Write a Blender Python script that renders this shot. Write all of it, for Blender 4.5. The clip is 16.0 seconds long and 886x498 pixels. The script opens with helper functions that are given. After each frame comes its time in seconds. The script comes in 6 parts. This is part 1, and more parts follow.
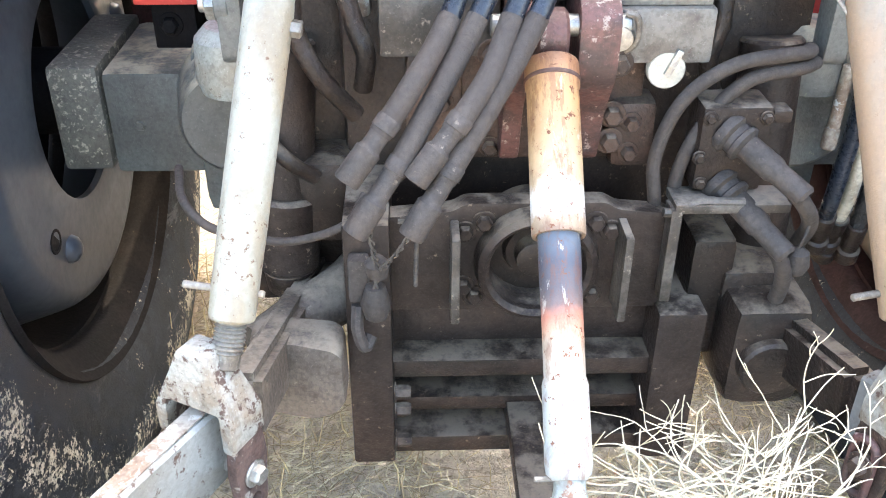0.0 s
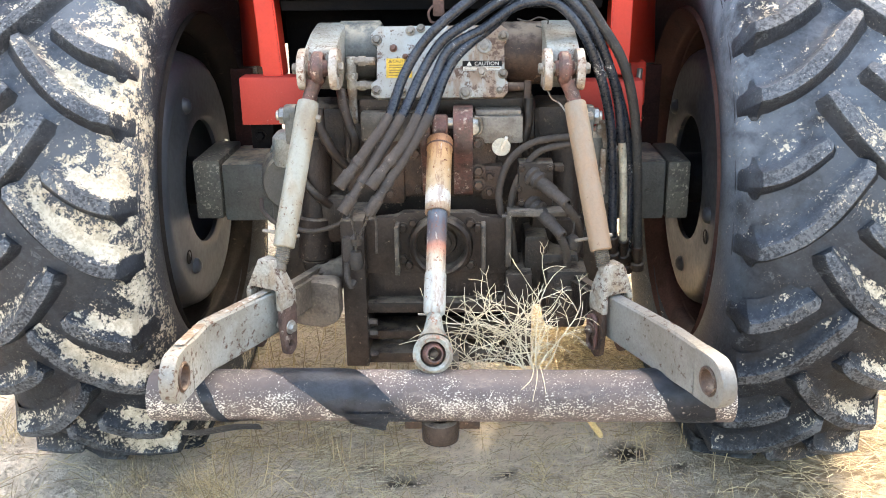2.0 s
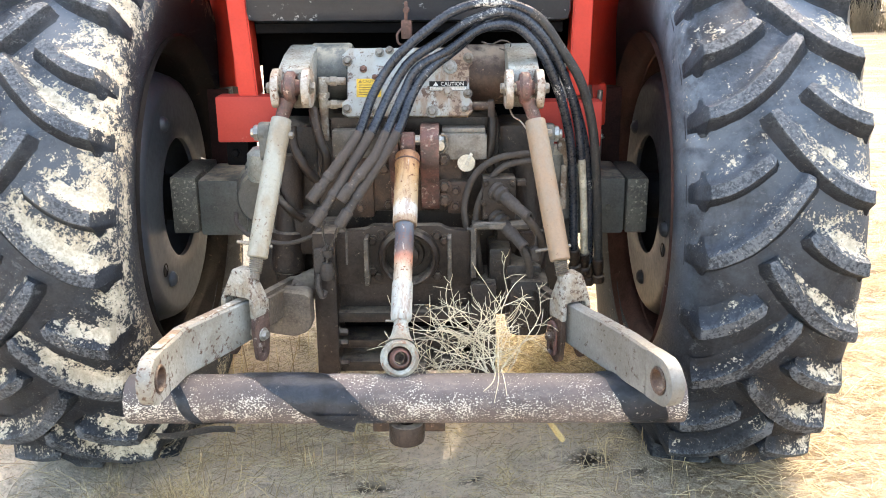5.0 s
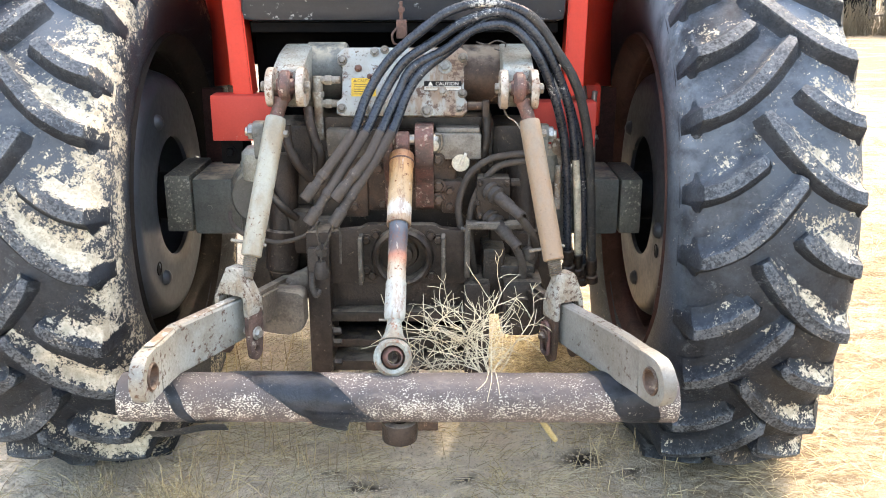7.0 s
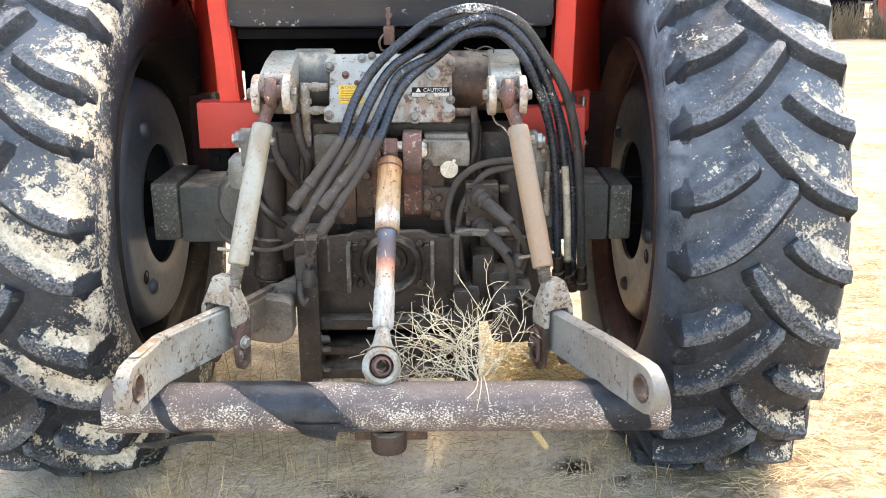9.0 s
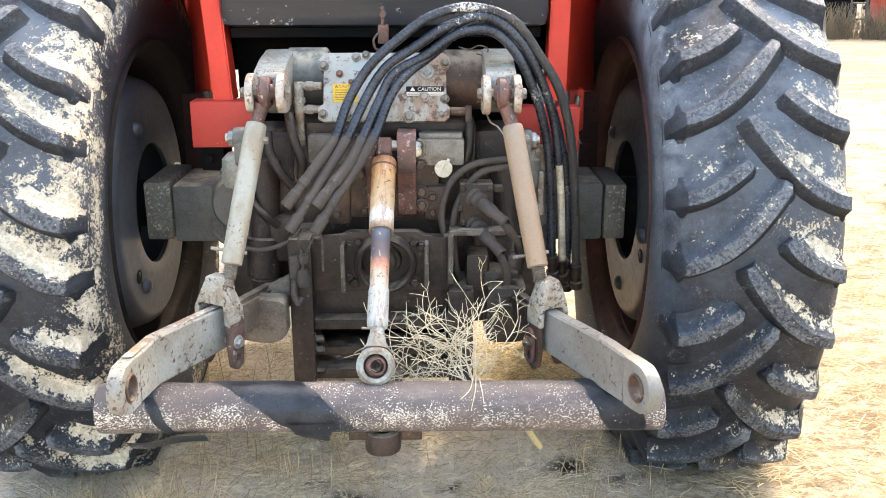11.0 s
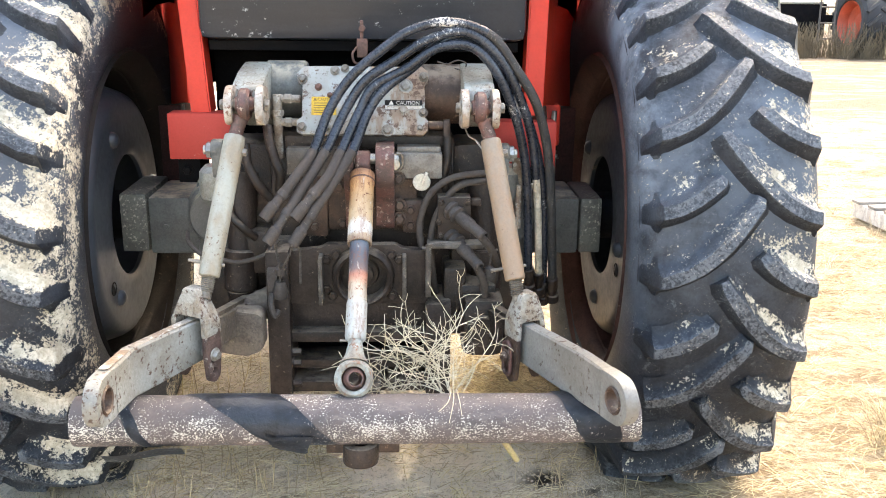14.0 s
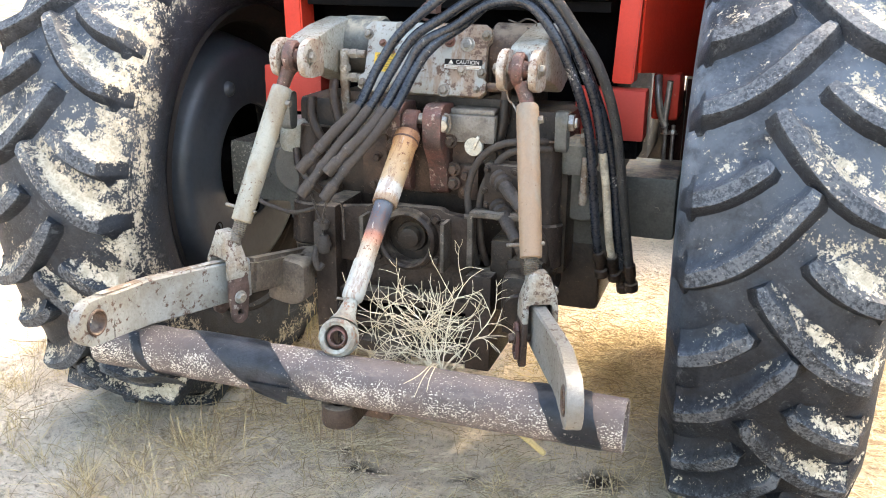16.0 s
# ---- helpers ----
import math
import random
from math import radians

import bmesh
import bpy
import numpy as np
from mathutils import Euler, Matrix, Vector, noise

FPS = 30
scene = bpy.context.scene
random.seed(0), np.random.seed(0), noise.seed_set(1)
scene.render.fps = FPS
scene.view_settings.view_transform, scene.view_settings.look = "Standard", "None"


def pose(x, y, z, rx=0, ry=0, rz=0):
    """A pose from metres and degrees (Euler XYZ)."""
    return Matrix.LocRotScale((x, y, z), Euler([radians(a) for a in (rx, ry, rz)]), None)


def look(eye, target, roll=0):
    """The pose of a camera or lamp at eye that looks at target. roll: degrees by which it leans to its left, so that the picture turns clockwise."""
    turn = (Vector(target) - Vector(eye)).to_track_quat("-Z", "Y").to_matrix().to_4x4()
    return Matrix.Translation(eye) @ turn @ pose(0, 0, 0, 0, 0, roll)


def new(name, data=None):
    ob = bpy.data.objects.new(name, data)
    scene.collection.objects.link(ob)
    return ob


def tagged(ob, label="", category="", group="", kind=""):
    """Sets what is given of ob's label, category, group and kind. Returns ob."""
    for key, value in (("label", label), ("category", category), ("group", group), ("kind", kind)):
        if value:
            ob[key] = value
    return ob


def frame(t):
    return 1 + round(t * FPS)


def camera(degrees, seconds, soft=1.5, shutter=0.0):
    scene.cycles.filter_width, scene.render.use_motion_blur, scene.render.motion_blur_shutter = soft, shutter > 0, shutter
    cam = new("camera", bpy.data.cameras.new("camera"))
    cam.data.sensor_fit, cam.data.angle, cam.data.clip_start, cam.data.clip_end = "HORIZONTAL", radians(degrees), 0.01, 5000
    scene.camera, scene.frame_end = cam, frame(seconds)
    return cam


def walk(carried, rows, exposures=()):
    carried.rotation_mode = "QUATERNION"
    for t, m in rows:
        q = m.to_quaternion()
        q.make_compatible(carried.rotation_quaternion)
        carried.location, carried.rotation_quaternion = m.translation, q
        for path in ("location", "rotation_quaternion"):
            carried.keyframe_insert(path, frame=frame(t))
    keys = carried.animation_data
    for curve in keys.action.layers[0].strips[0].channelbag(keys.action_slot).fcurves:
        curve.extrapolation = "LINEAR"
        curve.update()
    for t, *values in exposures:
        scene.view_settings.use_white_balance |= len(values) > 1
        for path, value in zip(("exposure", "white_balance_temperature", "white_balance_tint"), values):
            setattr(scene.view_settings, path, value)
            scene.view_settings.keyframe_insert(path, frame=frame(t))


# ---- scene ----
cam = camera(51.0, 16.0, soft=1.0)
PATH = [
    (0, (-0.148, -0.055, 1.238), (-0.084, 1.648, 0.194), 0.4),
    (0.5, (-0.073, -0.432, 1.285), (-0.090, 1.350, 0.373), -1.0),
    (1, (0.04, -0.765, 1.302), (-0.036, 1.087, 0.552), -1.4),
    (1.5, (0.093, -0.999, 1.338), (0.024, 0.878, 0.652), -1.6),
    (2, (0.075, -1.196, 1.333), (0.016, 0.696, 0.689), -0.8),
    (2.5, (0.087, -1.264, 1.329), (0.061, 0.631, 0.69), -0.3),
    (3, (0.109, -1.267, 1.336), (0.124, 0.637, 0.724), 0.3),
    (3.5, (0.109, -1.285, 1.34), (0.098, 0.624, 0.744), -0.4),
    (4, (0.101, -1.298, 1.336), (0.087, 0.613, 0.744), -0.5),
    (6.5, (0.106, -1.299, 1.327), (0.104, 0.612, 0.737), -0.1),
    (7, (0.105, -1.302, 1.327), (0.105, 0.609, 0.738), -0.0),
    (7.5, (0.106, -1.298, 1.33), (0.105, 0.613, 0.742), 0.1),
    (8, (0.106, -1.295, 1.325), (0.106, 0.616, 0.735), -0.0),
    (8.5, (0.108, -1.29, 1.327), (0.118, 0.622, 0.74), -0.1),
    (9, (0.113, -1.286, 1.329), (0.13, 0.628, 0.749), -0.2),
    (11.5, (0.108, -1.281, 1.327), (0.147, 0.633, 0.746), 0.1),
    (12, (0.103, -1.281, 1.328), (0.153, 0.632, 0.748), 0.3),
    (12.5, (0.1, -1.28, 1.326), (0.163, 0.635, 0.753), 0.5),
    (13, (0.092, -1.282, 1.326), (0.169, 0.637, 0.765), 0.8),
    (13.5, (0.089, -1.284, 1.325), (0.18, 0.636, 0.773), 0.9),
    (14, (0.097, -1.29, 1.327), (0.188, 0.63, 0.776), 0.7),
    (14.5, (0.107, -1.279, 1.338), (0.193, 0.633, 0.758), 0.1),
    (15, (0.227, -1.233, 1.334), (0.223, 0.674, 0.733), -1.4),
    (15.5, (0.513, -1.217, 1.321), (0.226, 0.668, 0.717), -0.8),
    (16, (0.773, -1.096, 1.292), (0.163, 0.707, 0.679), 0.5),
]
walk(cam, [(t, look(eye, target, roll)) for t, eye, target, roll in PATH], [(0.0, 3.75, 6900, 8), (0.5, 3.62, 6950, 7), (1.0, 3.33, 7200, 8), (1.5, 3.12, 7400, 8), (2.5, 3.08, 7600, 8), (16.0, 3.03, 7550, 8)])

# ---- world, sun ----
SUN_EL, SUN_AZ = 52.0, 24.0          # degrees above the ground; degrees from straight ahead (+y) towards +x
world = bpy.data.worlds.new("world")
scene.world = world
world.use_nodes = True
wn, wl = world.node_tree.nodes, world.node_tree.links
sky = wn.new("ShaderNodeTexSky")
sky.sky_type, sky.sun_disc = "NISHITA", False
sky.sun_elevation, sky.sun_rotation = radians(SUN_EL), radians(SUN_AZ)
sky.air_density, sky.dust_density = 1.0, 4.0
wl.new(sky.outputs[0], wn["Background"].inputs[0])
wn["Background"].inputs[1].default_value = 0.15
sun = new("sun", bpy.data.lights.new("sun", "SUN"))
sun.data.energy, sun.data.angle, sun.data.color = 0.40, radians(0.6), (1.0, 0.91, 0.76)
sx, sy = math.sin(radians(SUN_AZ)) * math.cos(radians(SUN_EL)), math.cos(radians(SUN_AZ)) * math.cos(radians(SUN_EL))
sun.matrix_world = look((sx * 20, sy * 20, math.sin(radians(SUN_EL)) * 20), (0, 0, 0))


# ---- materials ----
class Shader:
    """A node material under construction."""

    def __init__(self, name, rough=0.6, metal=0.0, coords="Object"):
        self.mat = bpy.data.materials.new(name)
        self.mat.use_nodes = True
        self.n, self.l = self.mat.node_tree.nodes, self.mat.node_tree.links
        self.bsdf = self.n["Principled BSDF"]
        self.bsdf.inputs["Roughness"].default_value = rough
        self.bsdf.inputs["Metallic"].default_value = metal
        self.co = self.n.new("ShaderNodeTexCoord").outputs[coords]

    def noise(self, scale, detail=4.0, rough=0.6, stretch=None, distort=0.0):
        co = self.co
        if stretch:
            m = self.n.new("ShaderNodeMapping")
            m.inputs["Scale"].default_value = stretch
            self.l.new(co, m.inputs[0])
            co = m.outputs[0]
        t = self.n.new("ShaderNodeTexNoise")
        t.inputs["Scale"].default_value, t.inputs["Detail"].default_value = scale, detail
        t.inputs["Roughness"].default_value, t.inputs["Distortion"].default_value = rough, distort
        self.l.new(co, t.inputs["Vector"])
        return t.outputs[0]

    def step(self, fac, lo, hi):
        r = self.n.new("ShaderNodeMapRange")
        r.interpolation_type = "SMOOTHSTEP"
        r.inputs[1].default_value, r.inputs[2].default_value = lo, hi
        self.l.new(fac, r.inputs[0])
        return r.outputs[0]

    def math(self, op, a, b):
        m = self.n.new("ShaderNodeMath")
        m.operation = op
        for v, s in ((a, m.inputs[0]), (b, m.inputs[1])):
            if isinstance(v, (int, float)):
                s.default_value = v
            else:
                self.l.new(v, s)
        return m.outputs[0]

    def mix(self, fac, a, b):
        m = self.n.new("ShaderNodeMix")
        m.data_type = "RGBA"
        for v, s in ((fac, m.inputs[0]), (a, m.inputs[6]), (b, m.inputs[7])):
            if isinstance(v, (int, float)):
                s.default_value = v
            elif isinstance(v, tuple):
                s.default_value = (*v, 1)
            else:
                self.l.new(v, s)
        return m.outputs[2]

    def attr(self, name):
        a = self.n.new("ShaderNodeAttribute")
        a.attribute_name = name
        return a.outputs["Fac"]

    def axis(self, i):
        s = self.n.new("ShaderNodeSeparateXYZ")
        self.l.new(self.co, s.inputs[0])
        return s.outputs[i]

    def up(self, lo=0.2, hi=0.9):
        g = self.n.new("ShaderNodeNewGeometry")
        s = self.n.new("ShaderNodeSeparateXYZ")
        self.l.new(g.outputs["Normal"], s.inputs[0])
        return self.step(s.outputs[2], lo, hi)

    def bump(self, h, strength=0.3, dist=0.004):
        b = self.n.new("ShaderNodeBump")
        b.inputs["Strength"].default_value, b.inputs["Distance"].default_value = strength, dist
        self.l.new(h, b.inputs["Height"])
        self.l.new(b.outputs[0], self.bsdf.inputs["Normal"])

    def done(self, colour, rough=None):
        if isinstance(colour, tuple):
            self.bsdf.inputs["Base Color"].default_value = (*colour, 1)
        else:
            self.l.new(colour, self.bsdf.inputs["Base Color"])
        if rough is not None:
            self.l.new(rough, self.bsdf.inputs["Roughness"])
        return self.mat


def worn(name, base, alt, rough=0.55, metal=0.0, scale=9.0, chip=None, chip_scale=45.0, chip_at=0.62,
         dust=None, dust_at=0.5, bump=0.25, grain=160.0, stretch=None, spec=0.5, chip_big=0.25, grimy=0.38, mottle=0.34):
    """Paint or metal in two tones, with chips or rust spots, settled dust and a fine grain."""
    s = Shader(name, rough, metal)
    s.bsdf.inputs["Specular IOR Level"].default_value = spec
    big = s.noise(scale, 5, 0.62, stretch)
    c = s.mix(s.step(big, 0.42, 0.60), base, alt)
    fine = s.noise(grain, 3, 0.6)
    c = s.mix(s.math("MULTIPLY", s.step(fine, 0.40, 0.68), mottle), c, tuple(v * 0.45 for v in alt))
    flecks = s.step(s.noise(grain * 1.9, 4, 0.7), 0.60, 0.66)
    c = s.mix(s.math("MULTIPLY", flecks, mottle), c, tuple(min(0.9, v * 1.7 + 0.02) for v in base))
    grime = s.step(s.math("ADD", s.math("MULTIPLY", s.noise(34, 8, 0.76), 0.8), s.math("MULTIPLY", big, 0.2)), 0.52, 0.60)
    c = s.mix(s.math("MULTIPLY", grime, grimy), c, tuple(v * 0.42 for v in alt))
    r = s.math("ADD", s.math("MULTIPLY", fine, 0.25), rough - 0.12)
    if chip:
        cover = s.math("ADD", s.math("MULTIPLY", s.noise(chip_scale, 6, 0.72), 1 - chip_big), s.math("MULTIPLY", s.noise(scale * 0.7, 3), chip_big))
        m = s.step(cover, chip_at - 0.03, chip_at + 0.03)
        c = s.mix(m, c, chip)
        r = s.math("ADD", r, s.math("MULTIPLY", m, 0.25))
    if dust:
        d = s.math("MULTIPLY", s.up(), s.step(s.noise(22, 5, 0.7), dust_at - 0.12, dust_at + 0.12))
        c = s.mix(d, c, dust)
        r = s.math("ADD", r, s.math("MULTIPLY", d, 0.3))
    s.bump(s.math("ADD", fine, s.math("MULTIPLY", big, 0.6)), bump, 0.003)
    return s.done(c, r)


def rubber_material(name, film, mud):
    """Weathered tyre rubber; the mesh says where clay clings (mud), dust and painted sky light lie (film) and the lugs
    are scuffed (wear).
    """
    s = Shader(name, 0.62)
    s.bsdf.inputs["Specular IOR Level"].default_value = 0.28
    big, mid, fine = s.noise(5, 5, 0.65), s.noise(24, 7, 0.72), s.noise(170, 5, 0.75)
    c = s.mix(s.step(mid, 0.42, 0.66), (0.009, 0.011, 0.015), (0.022, 0.027, 0.036))
    cloud = s.math("ADD", s.math("MULTIPLY", s.noise(4, 6, 0.62, None, 0.6), 0.8), s.math("MULTIPLY", s.noise(45, 5, 0.7), 0.2))
    # Dust and a painted blue sky tint, strongest on rubber facing up.
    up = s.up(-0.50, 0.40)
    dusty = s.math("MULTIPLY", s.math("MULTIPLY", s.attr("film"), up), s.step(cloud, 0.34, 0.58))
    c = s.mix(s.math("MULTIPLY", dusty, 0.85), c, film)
    scratch = s.step(s.noise(14, 8, 0.8, (2.2, 0.35, 2.2), 0.5), 0.585, 0.63)
    c = s.mix(s.math("MULTIPLY", scratch, 0.35), c, (0.17, 0.18, 0.19))
    scuff = s.math("ADD", s.math("MULTIPLY", s.noise(140, 5, 0.75), 0.65), s.math("MULTIPLY", s.noise(13, 6, 0.72), 0.35))
    worn_top = s.math("MULTIPLY", s.attr("wear"), s.step(scuff, 0.43, 0.56))
    c = s.mix(s.math("MULTIPLY", worn_top, 0.62), c, (0.165, 0.180, 0.196))
    specks = s.math("MULTIPLY", s.math("ADD", s.attr("wear"), s.attr("mud")), s.step(s.math("ADD", s.math("MULTIPLY", s.noise(190, 4, 0.65), 0.65), s.math("MULTIPLY", s.noise(9, 5, 0.7), 0.35)), 0.60, 0.64))
    c = s.mix(s.math("MINIMUM", specks, 0.8), c, (0.48, 0.45, 0.38))
    crumbs = s.math("ADD", s.math("MULTIPLY", s.math("SUBTRACT", s.noise(60, 7, 0.76), 0.5), 1.1), s.math("MULTIPLY", s.math("SUBTRACT", s.noise(150, 5, 0.75), 0.5), 1.2))
    blots = s.math("MULTIPLY", s.math("SUBTRACT", s.noise(13, 5, 0.65), 0.5), 1.15)
    lay = s.math("ADD", s.math("MULTIPLY", s.attr("mud"), mud), s.math("ADD", crumbs, s.math("ADD", blots, s.math("MULTIPLY", s.math("SUBTRACT", up, 0.72), 0.36))))
    m = s.step(lay, 0.38, 0.46)
    clay = s.mix(s.step(s.noise(45, 5, 0.7), 0.35, 0.65), (0.45, 0.39, 0.29), (0.66, 0.59, 0.46))
    clay = s.mix(s.math("MULTIPLY", s.step(s.noise(140, 5, 0.75), 0.50, 0.60), 0.5), clay, (0.27, 0.23, 0.17))
    c = s.mix(m, c, clay)
    s.bump(s.math("ADD", s.math("MULTIPLY", fine, 0.5), s.math("ADD", s.math("MULTIPLY", mid, s.math("ADD", 0.3, s.attr("wear"))), s.math("MULTIPLY", m, 0.9))), 0.5, 0.005)
    return s.done(c, s.math("ADD", s.math("MULTIPLY", m, 0.35), s.math("ADD", 0.42, s.math("MULTIPLY", mid, 0.25))))


def ground_material():
    """Pale trodden earth: dust, darker crumbs, chaff and oil stains; the open side is littered more and also toned down
    against the sun.
    """
    s = Shader("dry_ground", 0.95)
    s.bsdf.inputs["Specular IOR Level"].default_value = 0.15
    big, mid, fine, grit = s.noise(0.9, 5), s.noise(5, 6, 0.65), s.noise(38, 7, 0.75), s.noise(210, 5, 0.75)
    c = s.mix(s.step(mid, 0.36, 0.64), (0.70, 0.575, 0.44), (0.84, 0.715, 0.565))
    c = s.mix(s.math("MULTIPLY", s.step(fine, 0.46, 0.62), 0.6), c, (0.80, 0.70, 0.56))
    fibre = s.noise(60, 5, 0.75, (1.0, 0.16, 1.0), 1.6)
    c = s.mix(s.math("MULTIPLY", s.step(fibre, 0.56, 0.63), s.math("MULTIPLY", s.step(big, 0.3, 0.6), 0.7)), c, (0.74, 0.63, 0.43))
    clods = s.step(s.noise(3.4, 10, 0.80, (1.0, 1.9, 1.0)), 0.54, 0.58)
    c = s.mix(s.math("MULTIPLY", clods, 0.36), c, (0.34, 0.27, 0.195))
    pits = s.step(s.noise(46, 8, 0.80), 0.545, 0.60)
    c = s.mix(s.math("MULTIPLY", pits, 0.58), c, (0.30, 0.24, 0.175))
    c = s.mix(s.math("MULTIPLY", s.step(grit, 0.57, 0.63), 0.6), c, (0.24, 0.195, 0.15))
    c = s.mix(s.math("MULTIPLY", s.step(s.noise(90, 5, 0.8), 0.605, 0.64), 0.65), c, (0.16, 0.125, 0.092))
    # Open side: straw litter, plus a darker earth colour that offsets the sunlight.
    side = s.step(s.axis(0), 0.35, 0.95)
    c = s.mix(s.math("MULTIPLY", side, s.math("ADD", 0.62, s.math("MULTIPLY", s.step(s.noise(7, 8, 0.75, (0.6, 1.6, 1.0), 0.5), 0.38, 0.60), 0.3))), c, (0.40, 0.325, 0.225))
    litter = s.step(s.math("ADD", s.math("MULTIPLY", s.noise(16, 10, 0.82, (1.0, 2.4, 1.0), 0.4), 0.75), s.math("MULTIPLY", s.noise(2.2, 4), 0.25)), 0.52, 0.57)
    c = s.mix(s.math("MULTIPLY", litter, s.math("ADD", 0.10, s.math("MULTIPLY", side, 0.72))), c, (0.36, 0.27, 0.17))
    drift = s.step(s.noise(3.0, 13, 0.84, (0.6, 1.6, 1.0), 0.5), 0.500, 0.54)
    c = s.mix(s.math("MULTIPLY", drift, s.math("MULTIPLY", side, 0.8)), c, (0.23, 0.165, 0.10))
    flecks = s.step(s.noise(30, 6, 0.8, (0.7, 1.5, 1.0), 0.6), 0.545, 0.59)
    c = s.mix(s.math("MULTIPLY", flecks, s.math("MULTIPLY", side, 0.7)), c, (0.20, 0.145, 0.09))
    field = s.math("MULTIPLY", s.step(s.axis(1), 7.6, 9.0), s.step(s.noise(2.2, 9, 0.76, (0.35, 1.3, 1.0), 0.4), 0.38, 0.54))
    c = s.mix(s.math("MULTIPLY", field, 0.92), c, (0.20, 0.160, 0.115))
    c = s.mix(s.attr("stain"), c, (0.035, 0.027, 0.02))
    s.bump(s.math("ADD", s.math("MULTIPLY", fine, 1.2), s.math("ADD", s.math("MULTIPLY", grit, 0.7), s.math("MULTIPLY", pits, -0.6))), 0.85, 0.02)
    return s.done(c)


def stalk_material(name, pale, mid, dull):
    """Dry stalks, each with a tone of its own."""
    s = Shader(name, 0.6)
    g = s.n.new("ShaderNodeNewGeometry")
    own = g.outputs["Random Per Island"]
    c = s.mix(s.step(own, 0.15, 0.55), dull, mid)
    c = s.mix(s.step(own, 0.50, 1.0), c, pale)
    c = s.mix(s.math("MULTIPLY", s.step(s.noise(60, 4, 0.7), 0.5, 0.65), 0.45), c, dull)
    return s.done(c)


def banded(name, stops, axis_from, axis_to, rough=0.5, chip=(0.16, 0.06, 0.03), ragged=0.22):
    """Paint that changes along a bar from one end to the other, in ragged bands."""
    s = Shader(name, rough)
    a, b = Vector(axis_from), Vector(axis_to)
    d = b - a
    dot = s.n.new("ShaderNodeVectorMath")
    dot.operation = "DOT_PRODUCT"
    s.l.new(s.co, dot.inputs[0])
    dot.inputs[1].default_value = d / d.length_squared
    t = s.math("SUBTRACT", dot.outputs["Value"], a.dot(d) / d.length_squared)
    t = s.math("ADD", t, s.math("ADD", s.math("MULTIPLY", s.math("SUBTRACT", s.noise(38, 6, 0.75), 0.5), ragged), s.math("MULTIPLY", s.math("SUBTRACT", s.noise(12, 3), 0.5), 0.12)))
    ramp = s.n.new("ShaderNodeValToRGB")
    s.l.new(t, ramp.inputs[0])
    els = ramp.color_ramp.elements
    els[0].position, els[0].color = stops[0][0], (*stops[0][1], 1)
    els[1].position, els[1].color = stops[-1][0], (*stops[-1][1], 1)
    for p, col in stops[1:-1]:
        els.new(p).color = (*col, 1)
    c = ramp.outputs[0]
    streak = s.step(s.noise(70, 7, 0.75, (1.0, 0.22, 0.22)), 0.50, 0.60)
    c = s.mix(s.math("MULTIPLY", streak, 0.5), c, chip)
    pale = s.step(s.noise(85, 6, 0.75, (1.0, 0.25, 0.25), 0.4), 0.60, 0.66)
    c = s.mix(s.math("MULTIPLY", pale, 0.55), c, (0.55, 0.50, 0.42))
    fine = s.noise(170, 4, 0.7)
    spots = s.step(s.math("ADD", s.math("MULTIPLY", s.noise(95, 6, 0.75), 0.8), s.math("MULTIPLY", s.noise(14, 3), 0.2)), 0.575, 0.61)
    c = s.mix(spots, c, chip)
    c = s.mix(s.math("MULTIPLY", s.step(s.noise(60, 5, 0.7, (1, 1, 0.2)), 0.5, 0.75), 0.4), c, tuple(v * 0.7 for v in chip))
    s.bump(s.math("ADD", fine, s.math("MULTIPLY", spots, -0.6)), 0.3, 0.003)
    return s.done(c, s.math("ADD", s.math("MULTIPLY", spots, 0.3), rough))


DUST = (0.42, 0.36, 0.26)
M = {}
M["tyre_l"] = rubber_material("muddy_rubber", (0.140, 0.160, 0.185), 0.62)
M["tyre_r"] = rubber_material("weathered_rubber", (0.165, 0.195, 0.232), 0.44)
M["wheel"] = worn("dark_grey_wheel_paint", (0.060, 0.066, 0.075), (0.046, 0.050, 0.056), 0.36, scale=3, chip=(0.14, 0.13, 0.11), chip_scale=26, chip_at=0.67, bump=0.06, spec=0.42, grain=60, grimy=0.2, mottle=0.12)
# Rim paint is split by side: the left is darkened for its shade.
M["rim"] = worn("rim_brown_shaded", (0.018, 0.015, 0.0135), (0.027, 0.021, 0.018), 0.7, scale=7, chip=(0.085, 0.066, 0.048), chip_at=0.63, spec=0.10)
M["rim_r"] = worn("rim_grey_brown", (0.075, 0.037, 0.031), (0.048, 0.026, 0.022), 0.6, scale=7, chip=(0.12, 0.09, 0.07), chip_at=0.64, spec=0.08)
M["disc"] = worn("dusty_wheel_paint", (0.043, 0.043, 0.046), (0.032, 0.031, 0.033), 0.42, scale=3, chip=(0.16, 0.135, 0.10), chip_scale=26, chip_at=0.66, bump=0.06, spec=0.3, grain=60)
M["grey"] = worn("grey_green_paint", (0.123, 0.125, 0.113), (0.094, 0.092, 0.082), 0.45, scale=6, chip=(0.30, 0.27, 0.20), chip_scale=60, chip_at=0.655, dust=DUST, bump=0.35)
M["flange"] = worn("pitted_olive_paint", (0.128, 0.121, 0.098), (0.089, 0.082, 0.066), 0.55, scale=9, chip=(0.36, 0.33, 0.26), chip_scale=110, chip_at=0.585, bump=0.5)
